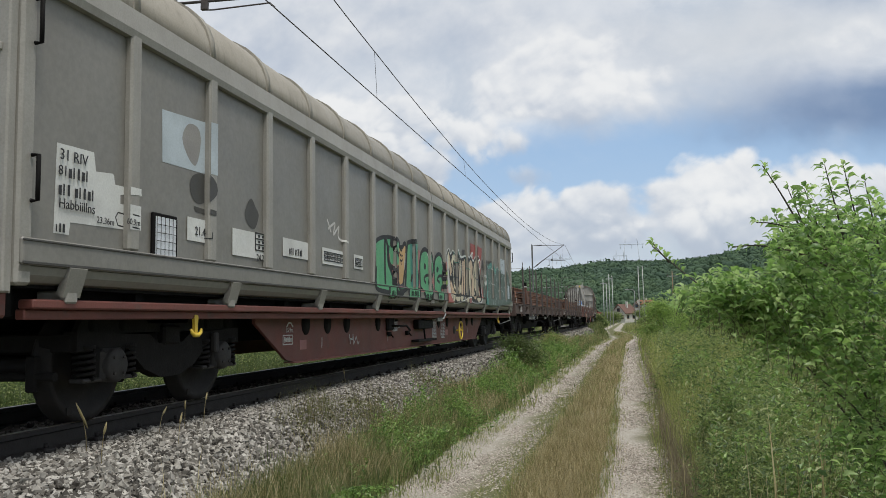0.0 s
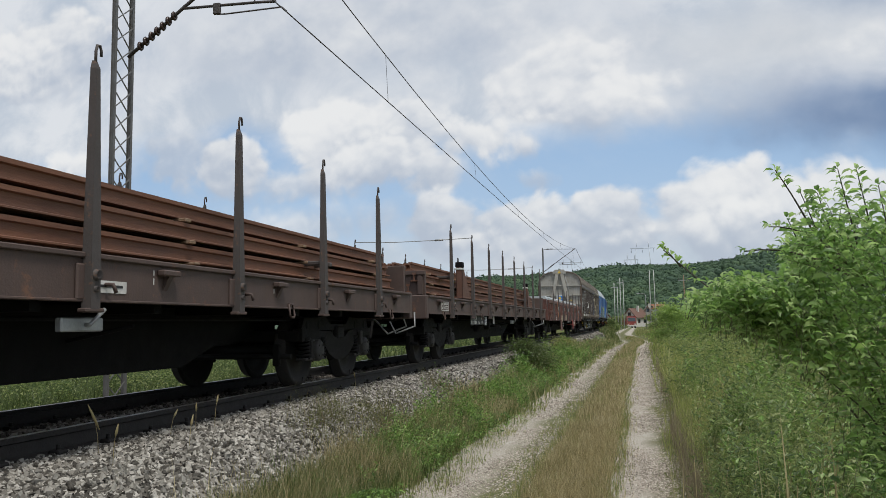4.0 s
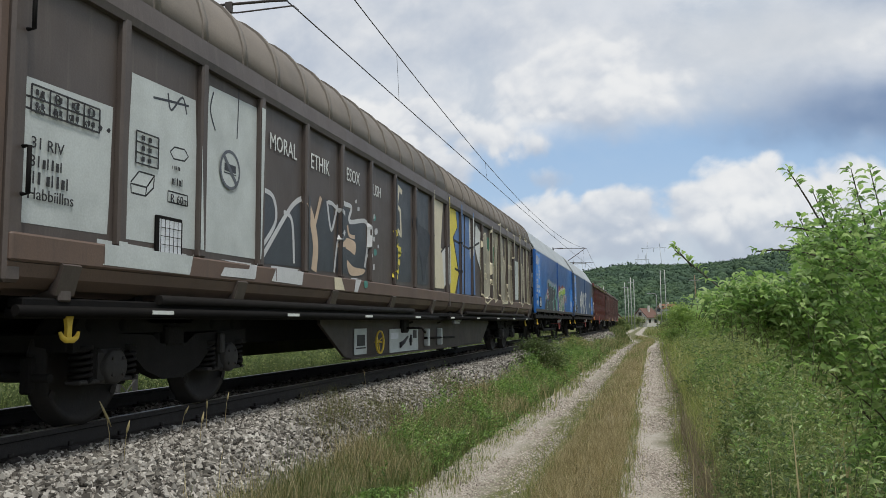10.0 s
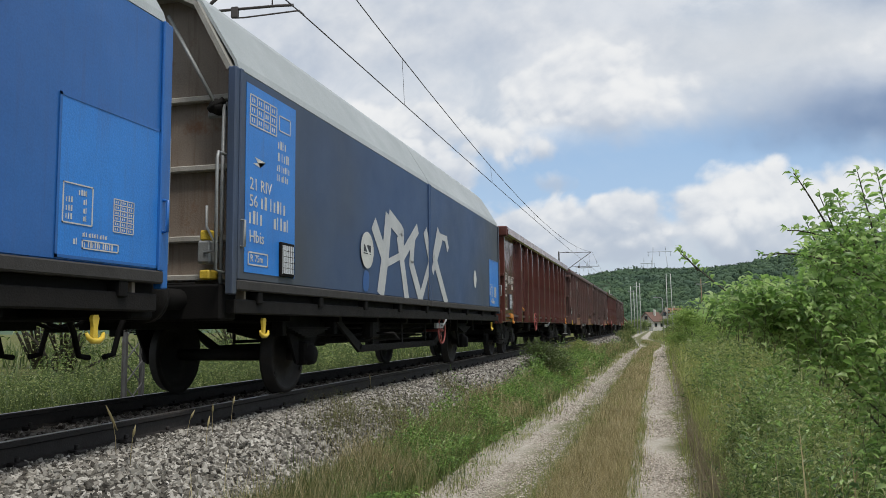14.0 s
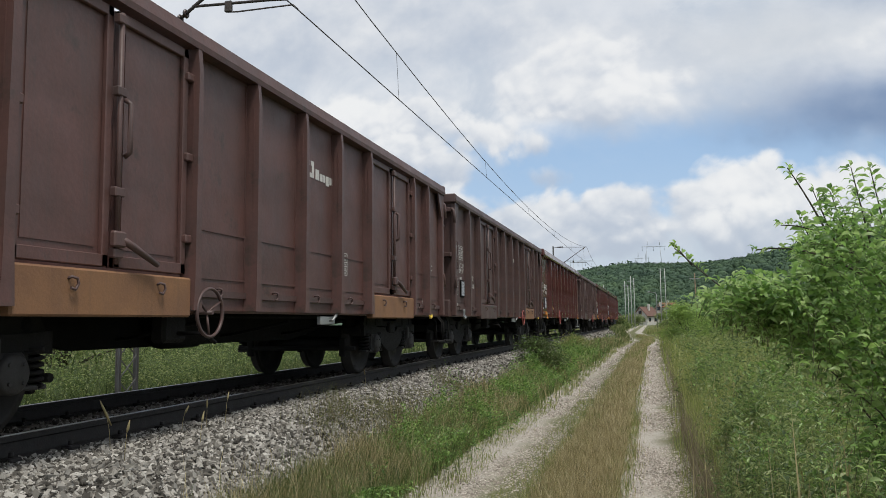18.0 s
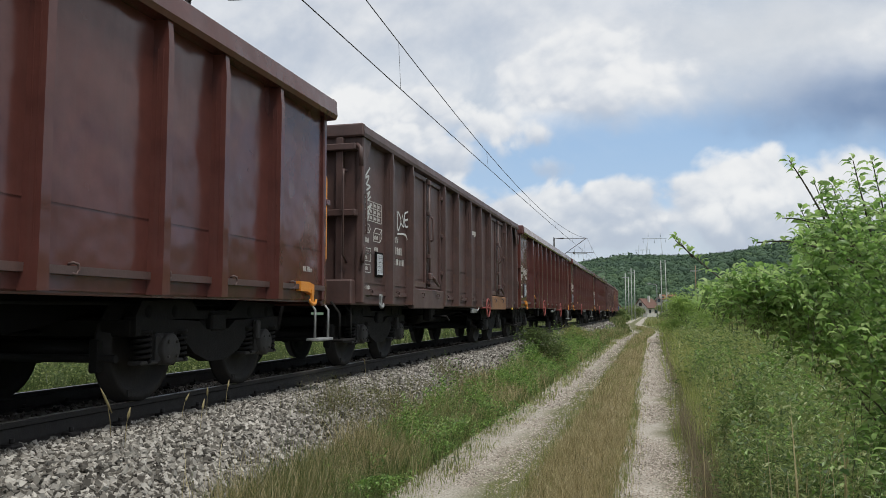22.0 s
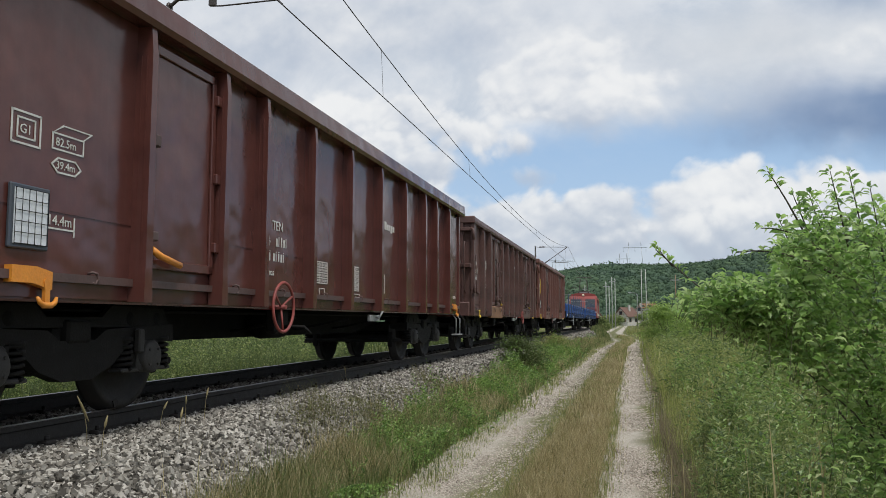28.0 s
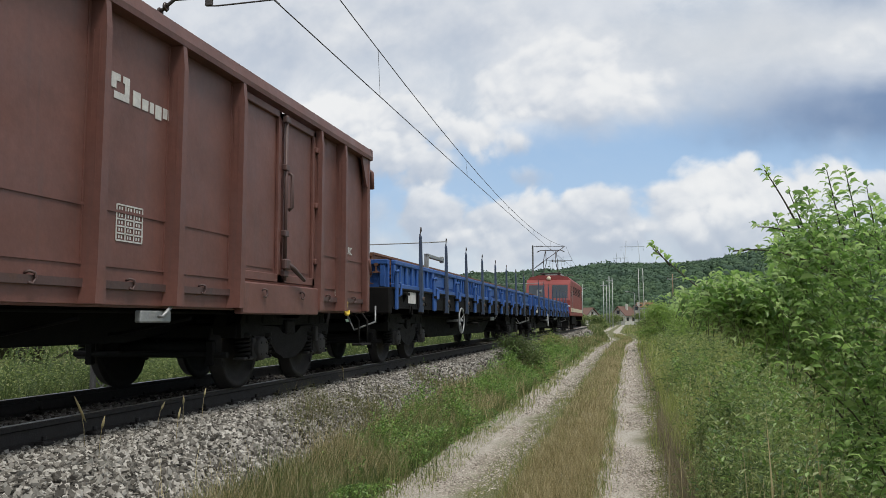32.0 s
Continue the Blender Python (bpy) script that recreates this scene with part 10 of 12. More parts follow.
stroke(new_b, open_face, "g_teal", 0.035, [(13.23, 1.77), (13.34, 2.0), (13.31, 1.76)], True)
stroke(new_b, open_face, "g_teal", 0.035, [(13.39, 1.92), (13.52, 2.02), (13.57, 1.78), (13.44, 1.78)], True)
stroke(new_b, open_face, "g_teal", 0.035, [(13.53, 1.81), (13.7, 1.96), (13.81, 1.67)], True)
stroke(new_b, open_face, "g_teal", 0.035, [(13.66, 1.91), (13.67, 1.62), (13.95, 1.78)], True)
stroke(new_b, open_face, "g_teal", 0.035, [(13.3, 1.95), (13.61, 2.01), (13.9, 1.86)], True)
stroke(old_p, open_face, "g_white", 0.03, [(0.44, 2.82), (0.24, 2.65), (0.4, 2.69), (0.28, 2.55)], True)
stroke(old_p, open_face, "g_white", 0.03, [(0.32, 2.56), (0.45, 2.55), (0.3, 2.48)], True)
stroke(old_p, open_face, "g_white", 0.03, [(0.21, 2.35), (0.44, 2.48), (0.25, 2.3), (0.47, 2.41)], True)
stroke(old_p, open_face, "g_white", 0.03, [(0.25, 2.2), (0.48, 2.28), (0.28, 2.12), (0.42, 2.17), (0.29, 2.0)], True)
stroke(old_p, open_face, "g_white", 0.03, [(1.7, 2.36), (1.74, 2.06), (1.9, 2.22), (1.76, 2.35)], True)
stroke(old_p, open_face, "g_white", 0.03, [(1.97, 2.33), (2.06, 2.15), (1.9, 2.18)], True)
stroke(old_p, open_face, "g_white", 0.03, [(2.3, 2.41), (2.09, 2.35), (2.14, 2.16), (2.35, 2.19)], True)
stroke(old_p, open_face, "g_white", 0.03, [(2.09, 2.25), (2.3, 2.29)], True)
stroke(old_p, open_face, "g_white", 0.03, [(2.37, 2.45), (2.4, 2.09)], True)
stroke(old_p, open_face, "g_white", 0.03, [(1.71, 2.0), (2.12, 2.02), (2.23, 1.95)], True)
# ---- ballast, grass and plants ----
rng = np.random.default_rng(7)


def level(x, y):
    """Height of the bare ground over arrays of places, without its small unevenness."""
    d = np.where(y <= BEND, x - TRACK_X, np.hypot(x - (TRACK_X - RADIUS), y - BEND) - RADIUS)
    a = np.abs(d)
    z = np.where(d > 0, -0.19 + (GROUND + 0.21) * np.clip((a - 1.75) / 1.15, 0, 1), -0.19 - 0.36 * np.clip((a - 1.75) / 1.0, 0, 1))
    path = np.where((d > 2.9) & (y < 130), -0.05 * np.exp(-((x + 1.58) / 0.42) ** 2) - 0.05 * np.exp(-((x - 0.07) / 0.32) ** 2), 0)
    return z + path + np.where((d > 2.9) & (x > 0.5), 0.10 * np.clip(x - 0.5, 0, 1), 0)


def many(name, verts, tris, mat, label, category, parent=None, smooth=False):
    """One mesh of kind stuff from arrays of points (n, 3) and triangles (m, 3)."""
    verts, tris = np.ascontiguousarray(verts, np.float32), np.ascontiguousarray(tris, np.int32)
    me = bpy.data.meshes.new(name)
    me.vertices.add(len(verts))
    me.vertices.foreach_set("co", verts.ravel())
    me.loops.add(tris.size)
    me.loops.foreach_set("vertex_index", tris.ravel())
    me.polygons.add(len(tris))
    me.polygons.foreach_set("loop_start", np.arange(0, tris.size, 3, dtype=np.int32))
    me.polygons.foreach_set("use_smooth", np.full(len(tris), smooth))
    me.update(calc_edges=True)
    me.materials.append(M[mat])
    ob = new(name, me)
    if parent:
        ob.parent = parent
    return tagged(ob, label, category if not parent else "", "", "stuff")


def spread(shape_v, shape_t, place):
    """Repeat a small shape: place is (n, k, 3) points already set for each copy."""
    n, k = place.shape[0], place.shape[1]
    t = np.asarray(shape_t)[None] + (np.arange(n) * k)[:, None, None]
    return place.reshape(-1, 3), t.reshape(-1, 3)


M["ballast"] = leafy("pale_crushed_stone", [(0.055, 0.050, 0.043), (0.14, 0.13, 0.112), (0.24, 0.225, 0.198), (0.42, 0.40, 0.36)], 0.9, 0.0, 0.22, 1.3)
M["ballast_dark"] = leafy("oily_crushed_stone", [(0.045, 0.038, 0.033), (0.10, 0.088, 0.075), (0.16, 0.145, 0.125), (0.26, 0.24, 0.215)], 0.9, 0.0, 0.25, 1.3)
M["grit"] = leafy("path_pebbles", [(0.21, 0.18, 0.15), (0.35, 0.305, 0.26), (0.47, 0.42, 0.365), (0.57, 0.52, 0.46)], 0.9, 0.0, 0.4, 1.5)
M["grass"] = leafy("green_grass", [(0.055, 0.082, 0.026), (0.095, 0.132, 0.04), (0.165, 0.195, 0.068), (0.28, 0.27, 0.135)], 0.5, 0.45, 0.4, 1.4)
M["grass_dull"] = leafy("dull_grass", [(0.11, 0.14, 0.045), (0.185, 0.22, 0.072), (0.275, 0.295, 0.11), (0.38, 0.36, 0.18)], 0.55, 0.45, 0.4, 1.1)
# darker copy of the grass with shade in its tones; the dark bush borrows it
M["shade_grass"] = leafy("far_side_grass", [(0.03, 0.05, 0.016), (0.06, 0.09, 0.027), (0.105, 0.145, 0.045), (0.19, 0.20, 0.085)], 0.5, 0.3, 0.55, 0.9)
M["straw"] = leafy("dry_straw_grass", [(0.155, 0.138, 0.062), (0.295, 0.25, 0.122), (0.425, 0.355, 0.195), (0.56, 0.485, 0.30)], 0.6, 0.35, 0.35, 1.3)
M["seed"] = leafy("dry_seed_heads", [(0.15, 0.125, 0.08), (0.24, 0.20, 0.13), (0.33, 0.285, 0.19)], 0.7, 0.3, 0.3)
M["herb"] = leafy("weed_leaves", [(0.05, 0.08, 0.034), (0.12, 0.172, 0.062), (0.22, 0.275, 0.10), (0.36, 0.39, 0.18)], 0.45, 0.42, 0.5, 2.2)
M["herb_bright"] = leafy("bright_weed_leaves", [(0.07, 0.13, 0.034), (0.155, 0.265, 0.064), (0.30, 0.43, 0.135)], 0.42, 0.38, 0.35, 1.5)
M["meadow"] = leafy("yellowish_meadow_grass", [(0.15, 0.19, 0.05), (0.26, 0.31, 0.085), (0.37, 0.40, 0.14), (0.46, 0.44, 0.21)], 0.55, 0.45, 0.4, 1.1)
M["bush_leaf"] = leafy("sunlit_bush_leaves", [(0.15, 0.23, 0.07), (0.245, 0.35, 0.105), (0.35, 0.45, 0.15)], 0.42, 0.5, 0.4, 0.8)
M["rusty_weed"] = leafy("brownish_weed", [(0.08, 0.085, 0.03), (0.13, 0.12, 0.045), (0.15, 0.17, 0.06), (0.19, 0.15, 0.08)], 0.6, 0.25, 0.4)
M["shrub"] = leafy("shrub_leaves", [(0.12, 0.205, 0.068), (0.212, 0.335, 0.108), (0.30, 0.43, 0.152), (0.41, 0.525, 0.24)], 0.38, 0.55, 0.3, 2.2)
# bluish greens: distance haze is mixed into the leaf tones
M["woods"] = leafy("hazy_hillside_woods", [(0.036, 0.064, 0.046), (0.046, 0.080, 0.050), (0.058, 0.098, 0.054), (0.080, 0.125, 0.060)], 0.9, 0.0, 0.7, 0.035)
M["twig"] = material("young_twig_bark", (0.10, 0.105, 0.05), 0.8, scale=30, dark=(0.07, 0.07, 0.035), bump=0)
M["bark"] = material("shrub_bark", (0.06, 0.05, 0.035), 0.85, scale=30, dark=(0.035, 0.03, 0.022), bump=0.3)


def stones(n, x, y, size, sink=0.3, flat=0.7):
    """Angular stones lying on the ground."""
    cube = np.array([[i, j, k] for k in (-1, 1) for j in (-1, 1) for i in (-1, 1)], float)
    tri = [(0, 2, 3), (0, 3, 1), (4, 5, 7), (4, 7, 6), (0, 1, 5), (0, 5, 4), (2, 6, 7), (2, 7, 3), (0, 4, 6), (0, 6, 2), (1, 3, 7), (1, 7, 5)]
    v = cube[None] * rng.uniform(0.35, 1.0, (n, 8, 1)) + rng.normal(0, 0.16, (n, 8, 3))
    q = rng.normal(size=(n, 4))
    q /= np.linalg.norm(q, axis=1, keepdims=True)
    w, a, b, c = q.T
    R = np.stack([1 - 2 * (b * b + c * c), 2 * (a * b - c * w), 2 * (a * c + b * w), 2 * (a * b + c * w), 1 - 2 * (a * a + c * c), 2 * (b * c - a * w), 2 * (a * c - b * w), 2 * (b * c + a * w), 1 - 2 * (a * a + b * b)], -1).reshape(n, 3, 3)
    s = size * rng.uniform(0.65, 1.35, n)
    v = np.einsum("nij,nkj->nki", R, v * np.array([1, 0.8, 0.62])) * (s / 2)[:, None, None]
    v[..., 2] *= flat + 0.25
    v += np.stack([x, y, level(x, y) + s * (0.5 - sink) * 0.8], -1)[:, None]
    return spread(cube, tri, v)


def join(*sets):
    vs, ts, n = [], [], 0
    for v, t in sets:
        vs.append(v)
        ts.append(t + n)
        n += len(v)
    return np.concatenate(vs), np.concatenate(ts)


def ballast():
    top = empty("ballast_bed", "bed of pale crushed stone along the railway", "ballast", kind="structure")
    U = lambda a, b, n: rng.uniform(a, b, n)
    near = [stones(30000, U(-4.42, -2.75, 30000), U(3.2, 13, 30000), 0.047),
            stones(1700, rng.normal(-2.65, 0.22, 1700), U(4.5, 14, 1700), 0.042),
            stones(15000, U(-4.42, -2.6, 15000), U(12, 34, 15000), 0.056),
            stones(3500, U(-4.5, -2.5, 3500), U(33, 88, 3500), 0.10)]
    many("loose_stone", *join(*near), "ballast", "pale angular ballast stones", "ballast", top)
    mid = [stones(9000, U(-5.93, -4.53, 9000), U(3.5, 24, 9000), 0.055), stones(2600, U(-5.93, -4.53, 2600), U(24, 80, 2600), 0.085)]
    many("trackbed_stone", *join(*mid), "ballast_dark", "oily ballast stones between the rails", "ballast", top)
    far = [stones(7000, U(-8.2, -6.03, 7000), U(4.5, 40, 7000), 0.06)]
    many("far_shoulder_stone", *join(*far), "ballast", "pale ballast stones on the far shoulder", "ballast", top)
    kinds = []
    for k in range(8):
        v, t = stones(1, np.zeros(1), np.zeros(1), 0.048)
        v = v - v.mean(0)
        me = bpy.data.meshes.new("stone")
        me.from_pydata(v.tolist(), [], t.tolist())
        me.materials.append(M["stone"])
        kinds.append(me)
    for i in range(300):
        x, y = rng.uniform(-4.3, -2.8), rng.uniform(4.0, 8.5)
        ob = part("stone", kinds[i % 8], "stone", top)
        ob.matrix_basis = pose(x, y, float(level(np.array(x), np.array(y))) + 0.025, *rng.uniform(0, 360, 3))


def pebbles():
    U = lambda a, b, n: rng.uniform(a, b, n)
    sets = []
    for c, w in ((-1.58, 0.30), (0.06, 0.22)):
        for n, y0, y1, s in ((11000, 4.6, 12, 0.019), (6500, 12, 26, 0.027), (2600, 26, 60, 0.05)):
            y = U(y0, y1, n)
            sets.append(stones(n, rng.normal(c, w, n) + path_shift(y), y, s, 0.35, 0.5))
    many("path_pebble", *join(*sets), "grit", "small pale pebbles on the farm track", "gravel")


ballast()
pebbles()


def blades(n, x, y, h, w, lean=0.35, base=None):
    """Grass blades: bent tapering strips of three triangles each."""
    z = level(x, y) - 0.01 if base is None else base
    h = h * rng.uniform(0.55, 1.25, n)
    a, t = rng.uniform(0, 2 * np.pi, n), rng.uniform(0, 2 * np.pi, n)
    side = np.stack([np.cos(a), np.sin(a), 0 * a], -1) * (w * rng.uniform(0.6, 1.3, n) / 2)[:, None]
    bend = np.stack([np.cos(t), np.sin(t), 0 * t], -1) * (h * lean * rng.uniform(0.2, 1.4, n))[:, None]
    up = np.array([0, 0, 1.0]) * h[:, None]
    p = np.stack([x, y, z], -1)
    v = np.stack([p - side, p + side, p + 0.55 * up + 0.35 * bend - 0.7 * side, p + 0.55 * up + 0.35 * bend + 0.7 * side, p + up * 0.95 + bend], 1)
    return spread(None, [(0, 1, 3), (0, 3, 2), (2, 3, 4)], v)


def leaflets(n, p, size, droop=0.3, wide=0.5):
    """Small folded leaves at points p (n, 3)."""
    a = rng.uniform(0, 2 * np.pi, n)
    el = rng.uniform(-0.6, 0.6, n)
    d = np.stack([np.cos(a) * np.cos(el), np.sin(a) * np.cos(el), np.sin(el)], -1)
    s = np.cross(d, np.array([0, 0, 1.0]))
    s /= np.linalg.norm(s, axis=1, keepdims=True)
    roll = rng.normal(0, 0.5, n)[:, None]
    u = np.cross(s, d)
    s = s * np.cos(roll) + u * np.sin(roll)
    u = np.cross(s, d)
    L = (size * rng.uniform(0.6, 1.35, n))[:, None]
    v = np.stack([p, p + 0.5 * L * d + wide * 0.5 * L * s + 0.08 * L * u, p + 0.5 * L * d - wide * 0.5 * L * s + 0.08 * L * u, p + L * d - droop * L * u], 1)
    return spread(None, [(0, 1, 3), (0, 3, 2)], v)


def plants(n, x, y, h, k, size, wide=0.26, rise=0.5, bare=0.25):
    """Upright weeds: a thin stem each, with k narrow leaves set round it."""
    h = h * rng.uniform(0.55, 1.2, n)
    a0, ln = rng.uniform(0, 2 * np.pi, n), rng.uniform(0.05, 0.30, n)
    z = level(x, y) - 0.01
    bend = np.stack([np.cos(a0), np.sin(a0), 0 * a0], -1) * (h * ln)[:, None]
    base = np.stack([x, y, z], -1)
    t = np.linspace(bare, 1.0, k)[None] + rng.uniform(-0.02, 0.02, (n, k))
    p = base[:, None] + bend[:, None] * (t ** 2)[..., None] + np.array([0, 0, 1.0]) * (h[:, None] * t)[..., None]
    a = rng.uniform(0, 2 * np.pi, n)[:, None] + np.arange(k)[None] * 2.4 + rng.normal(0, 0.3, (n, k))
    el = rise + 0.5 * (t - 0.6) + rng.normal(0, 0.22, (n, k))
    d = np.stack([np.cos(a) * np.cos(el), np.sin(a) * np.cos(el), np.sin(el)], -1)
    sd = np.stack([-np.sin(a), np.cos(a), 0 * a], -1)
    up = np.cross(d, sd) * -1
    up = np.where(up[..., 2:] < 0, -up, up)
    L = (size * rng.uniform(0.65, 1.3, (n, k)) * (1.15 - 0.45 * t))[..., None]
    v = np.stack([p, p + 0.45 * L * d + wide * 0.5 * L * sd + 0.06 * L * up, p + 0.45 * L * d - wide * 0.5 * L * sd + 0.06 * L * up, p + L * d - 0.22 * L * up], 2)
    leaf = spread(None, [(0, 1, 3), (0, 3, 2)], v.reshape(-1, 4, 3))
    s = np.stack([np.cos(a0), np.sin(a0), 0 * a0], -1)[:, ::-1][:, [1, 0, 2]] * 0.0022
    mid = base + bend * 0.25 + np.array([0, 0, 0.5]) * h[:, None]
    tip = base + bend + np.array([0, 0, 1.0]) * h[:, None]
    stem = spread(None, [(0, 1, 3), (0, 3, 2), (2, 3, 4)], np.stack([base - s, base + s, mid - 0.8 * s, mid + 0.8 * s, tip], 1))
    return join(leaf, stem)


def clumped(n, x0, x1, y0, y1, clumps=60, tight=0.22, even=0.35):
    cx, cy = rng.uniform(x0, x1, clumps), rng.uniform(y0, y1, clumps)
    k = rng.integers(0, clumps, n)
    x, y = cx[k] + rng.normal(0, tight, n), cy[k] + rng.normal(0, tight * 1.6, n)
    e = rng.random(n) < even
    x, y = np.where(e, rng.uniform(x0, x1, n), x), np.where(e, rng.uniform(y0, y1, n), y)
    out = (x < x0) | (x > x1)
    x = np.where(out & (rng.random(n) < 0.75), rng.uniform(x0, x1, n), np.clip(x, x0 - 0.22, x1 + 0.22))
    return x, y


def grass_all():
    def field(name, mat, label, lean, *rows):
        g = []
        for n, x0, x1, y0, y1, h, w, cl, tight in rows:
            x, y = clumped(n, x0, x1, y0, y1, cl, tight, 0.35)
            if x0 > -3.5:
                x = x + path_shift(y)
            g.append(blades(n, x, y, h, w, lean))
        many(name, *join(*g), mat, label, "grass")

    def weeds(n, x0, x1, y0, y1, top, size, cl, tight):
        x, y = clumped(n, x0, x1, y0, y1, cl, tight, 0.2)
        hum = 0.55 + 0.45 * np.sin(3.1 * x + 1.3 * y) * np.sin(1.7 * y - 2.0 * x)
        z = level(x, y) + top * hum * rng.random(n) ** 0.6
        return leaflets(n, np.stack([x, y, z], -1), size)

    field("verge_grass", "grass", "green grass verge between ballast and farm track", 0.4,
          (17000, -2.80, -2.12, 4.6, 12, 0.24, 0.0055, 90, 0.16), (9000, -2.95, -2.05, 12, 26, 0.24, 0.010, 80, 0.16), (7000, -3.0, -2.05, 26, 62, 0.32, 0.02, 70, 0.2), (2500, -3.2, -2.0, 60, 120, 0.5, 0.05, 40, 0.3))
    field("dry_verge_grass", "straw", "pale dry grass at the foot of the ballast", 0.4,
          (2600, -2.80, -2.30, 4.6, 7.6, 0.31, 0.0042, 40, 0.13), (3200, -2.85, -2.15, 7, 13, 0.30, 0.005, 40, 0.14), (3500, -2.95, -2.1, 12, 28, 0.34, 0.009, 60, 0.15), (1500, -3.0, -2.1, 26, 60, 0.4, 0.02, 40, 0.2))
    field("middle_strip_grass", "straw", "dry straw-coloured grass on the middle strip of the farm track", 0.42,
          (20000, -1.02, -0.34, 4.8, 12, 0.17, 0.0042, 130, 0.13), (10000, -1.02, -0.34, 12, 28, 0.20, 0.008, 90, 0.13), (5000, -1.0, -0.36, 28, 75, 0.24, 0.02, 70, 0.13))
    field("middle_strip_green", "grass_dull", "short green grass in the middle strip", 0.4,
          (4500, -1.15, -0.75, 4.8, 14, 0.11, 0.005, 40, 0.1), (4200, -0.5, -0.22, 4.8, 16, 0.12, 0.005, 40, 0.08), (5500, -1.1, -0.28, 14, 40, 0.16, 0.011, 60, 0.12), (4000, -1.05, -0.3, 32, 80, 0.24, 0.025, 50, 0.15))
    field("path_edge_grass", "grass_dull", "sparse short grass creeping over the gravel edges", 0.5,
          (4600, -2.25, -1.75, 4.8, 14, 0.08, 0.005, 90, 0.09), (2600, -1.42, -1.02, 4.8, 16, 0.07, 0.005, 80, 0.08), (1100, 0.22, 0.42, 5, 16, 0.09, 0.0045, 40, 0.06), (4200, -2.25, -1.7, 14, 60, 0.13, 0.013, 80, 0.12), (900, -0.35, -0.12, 5, 30, 0.06, 0.005, 50, 0.05))
    field("field_grass", "grass_dull", "tall uneven grass beside the farm track", 0.4,
          (7000, 0.46, 1.6, 4.0, 12, 0.36, 0.005, 120, 0.12), (9000, 0.5, 3.8, 9, 24, 0.50, 0.010, 150, 0.25), (6000, 0.6, 8, 22, 55, 0.62, 0.022, 110, 0.5), (5000, 0.7, 16, 50, 120, 0.8, 0.065, 60, 0.8))
    field("meadow_grass", "meadow", "yellowish meadow grass beside the farm track", 0.35,
          (6000, 0.46, 1.9, 7.5, 13, 0.50, 0.006, 90, 0.18), (12000, 0.5, 4.2, 12, 26, 0.62, 0.011, 110, 0.3), (12000, 0.6, 8, 24, 60, 0.75, 0.026, 110, 0.5))
    field("seeding_grass", "seed", "brownish seeding grass along the track edge", 0.3,
          (6500, 0.34, 0.66, 4.4, 12, 0.32, 0.0036, 90, 0.1), (1500, 0.5, 1.4, 5, 12, 0.46, 0.0036, 50, 0.15), (1300, 0.40, 0.9, 12, 28, 0.36, 0.008, 50, 0.15), (700, 0.5, 5, 24, 60, 0.7, 0.018, 45, 0.4))
    field("pale_stalks", "straw", "pale dry stalks among the weeds", 0.16,
          (260, 0.5, 1.5, 4.2, 9, 0.72, 0.006, 90, 0.2), (16, 0.62, 1.15, 3.9, 5.2, 0.92, 0.011, 16, 0.1), (420, 0.6, 3, 9, 20, 0.8, 0.010, 90, 0.4))
    # shade behind the train comes from this grass's darkened tones
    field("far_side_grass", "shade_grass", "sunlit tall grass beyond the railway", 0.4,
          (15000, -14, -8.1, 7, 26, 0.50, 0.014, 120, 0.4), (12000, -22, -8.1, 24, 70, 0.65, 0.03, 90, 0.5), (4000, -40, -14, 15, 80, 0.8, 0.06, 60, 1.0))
    def herbs(n, x0, x1, y0, y1, h, k, size, cl, tight, even=0.25, **kw):
        x, y = clumped(n, x0, x1, y0, y1, cl, tight, even)
        tall = 0.38 + 0.95 * (0.5 + 0.5 * np.sin(2.3 * x + 0.9 * y + 1.1) * np.sin(1.6 * y - 1.9 * x)) ** 1.3 * (1 + 0.35 * np.sin(6.1 * x + 4.3 * y))
        return plants(n, x + path_shift(y), y, h * tall * 1.25, k, size, **kw)

    many("verge_weeds", *join(herbs(380, -2.75, -2.15, 6.6, 10.5, 0.28, 16, 0.060, 15, 0.13, 0.1, wide=0.4), weeds(9000, -2.72, -2.12, 6.2, 11, 0.24, 0.036, 22, 0.12), herbs(420, -2.85, -2.1, 10, 18, 0.34, 14, 0.08, 18, 0.18, 0.1),
                              weeds(4500, -2.9, -2.1, 12, 26, 0.28, 0.055, 50, 0.2), herbs(500, -3.0, -2.1, 17, 34, 0.45, 12, 0.12, 30, 0.25), weeds(2500, -3.0, -2.1, 26, 60, 0.4, 0.09, 30, 0.3)), "herb_bright", "bright leafy weeds on the verge", "weeds")
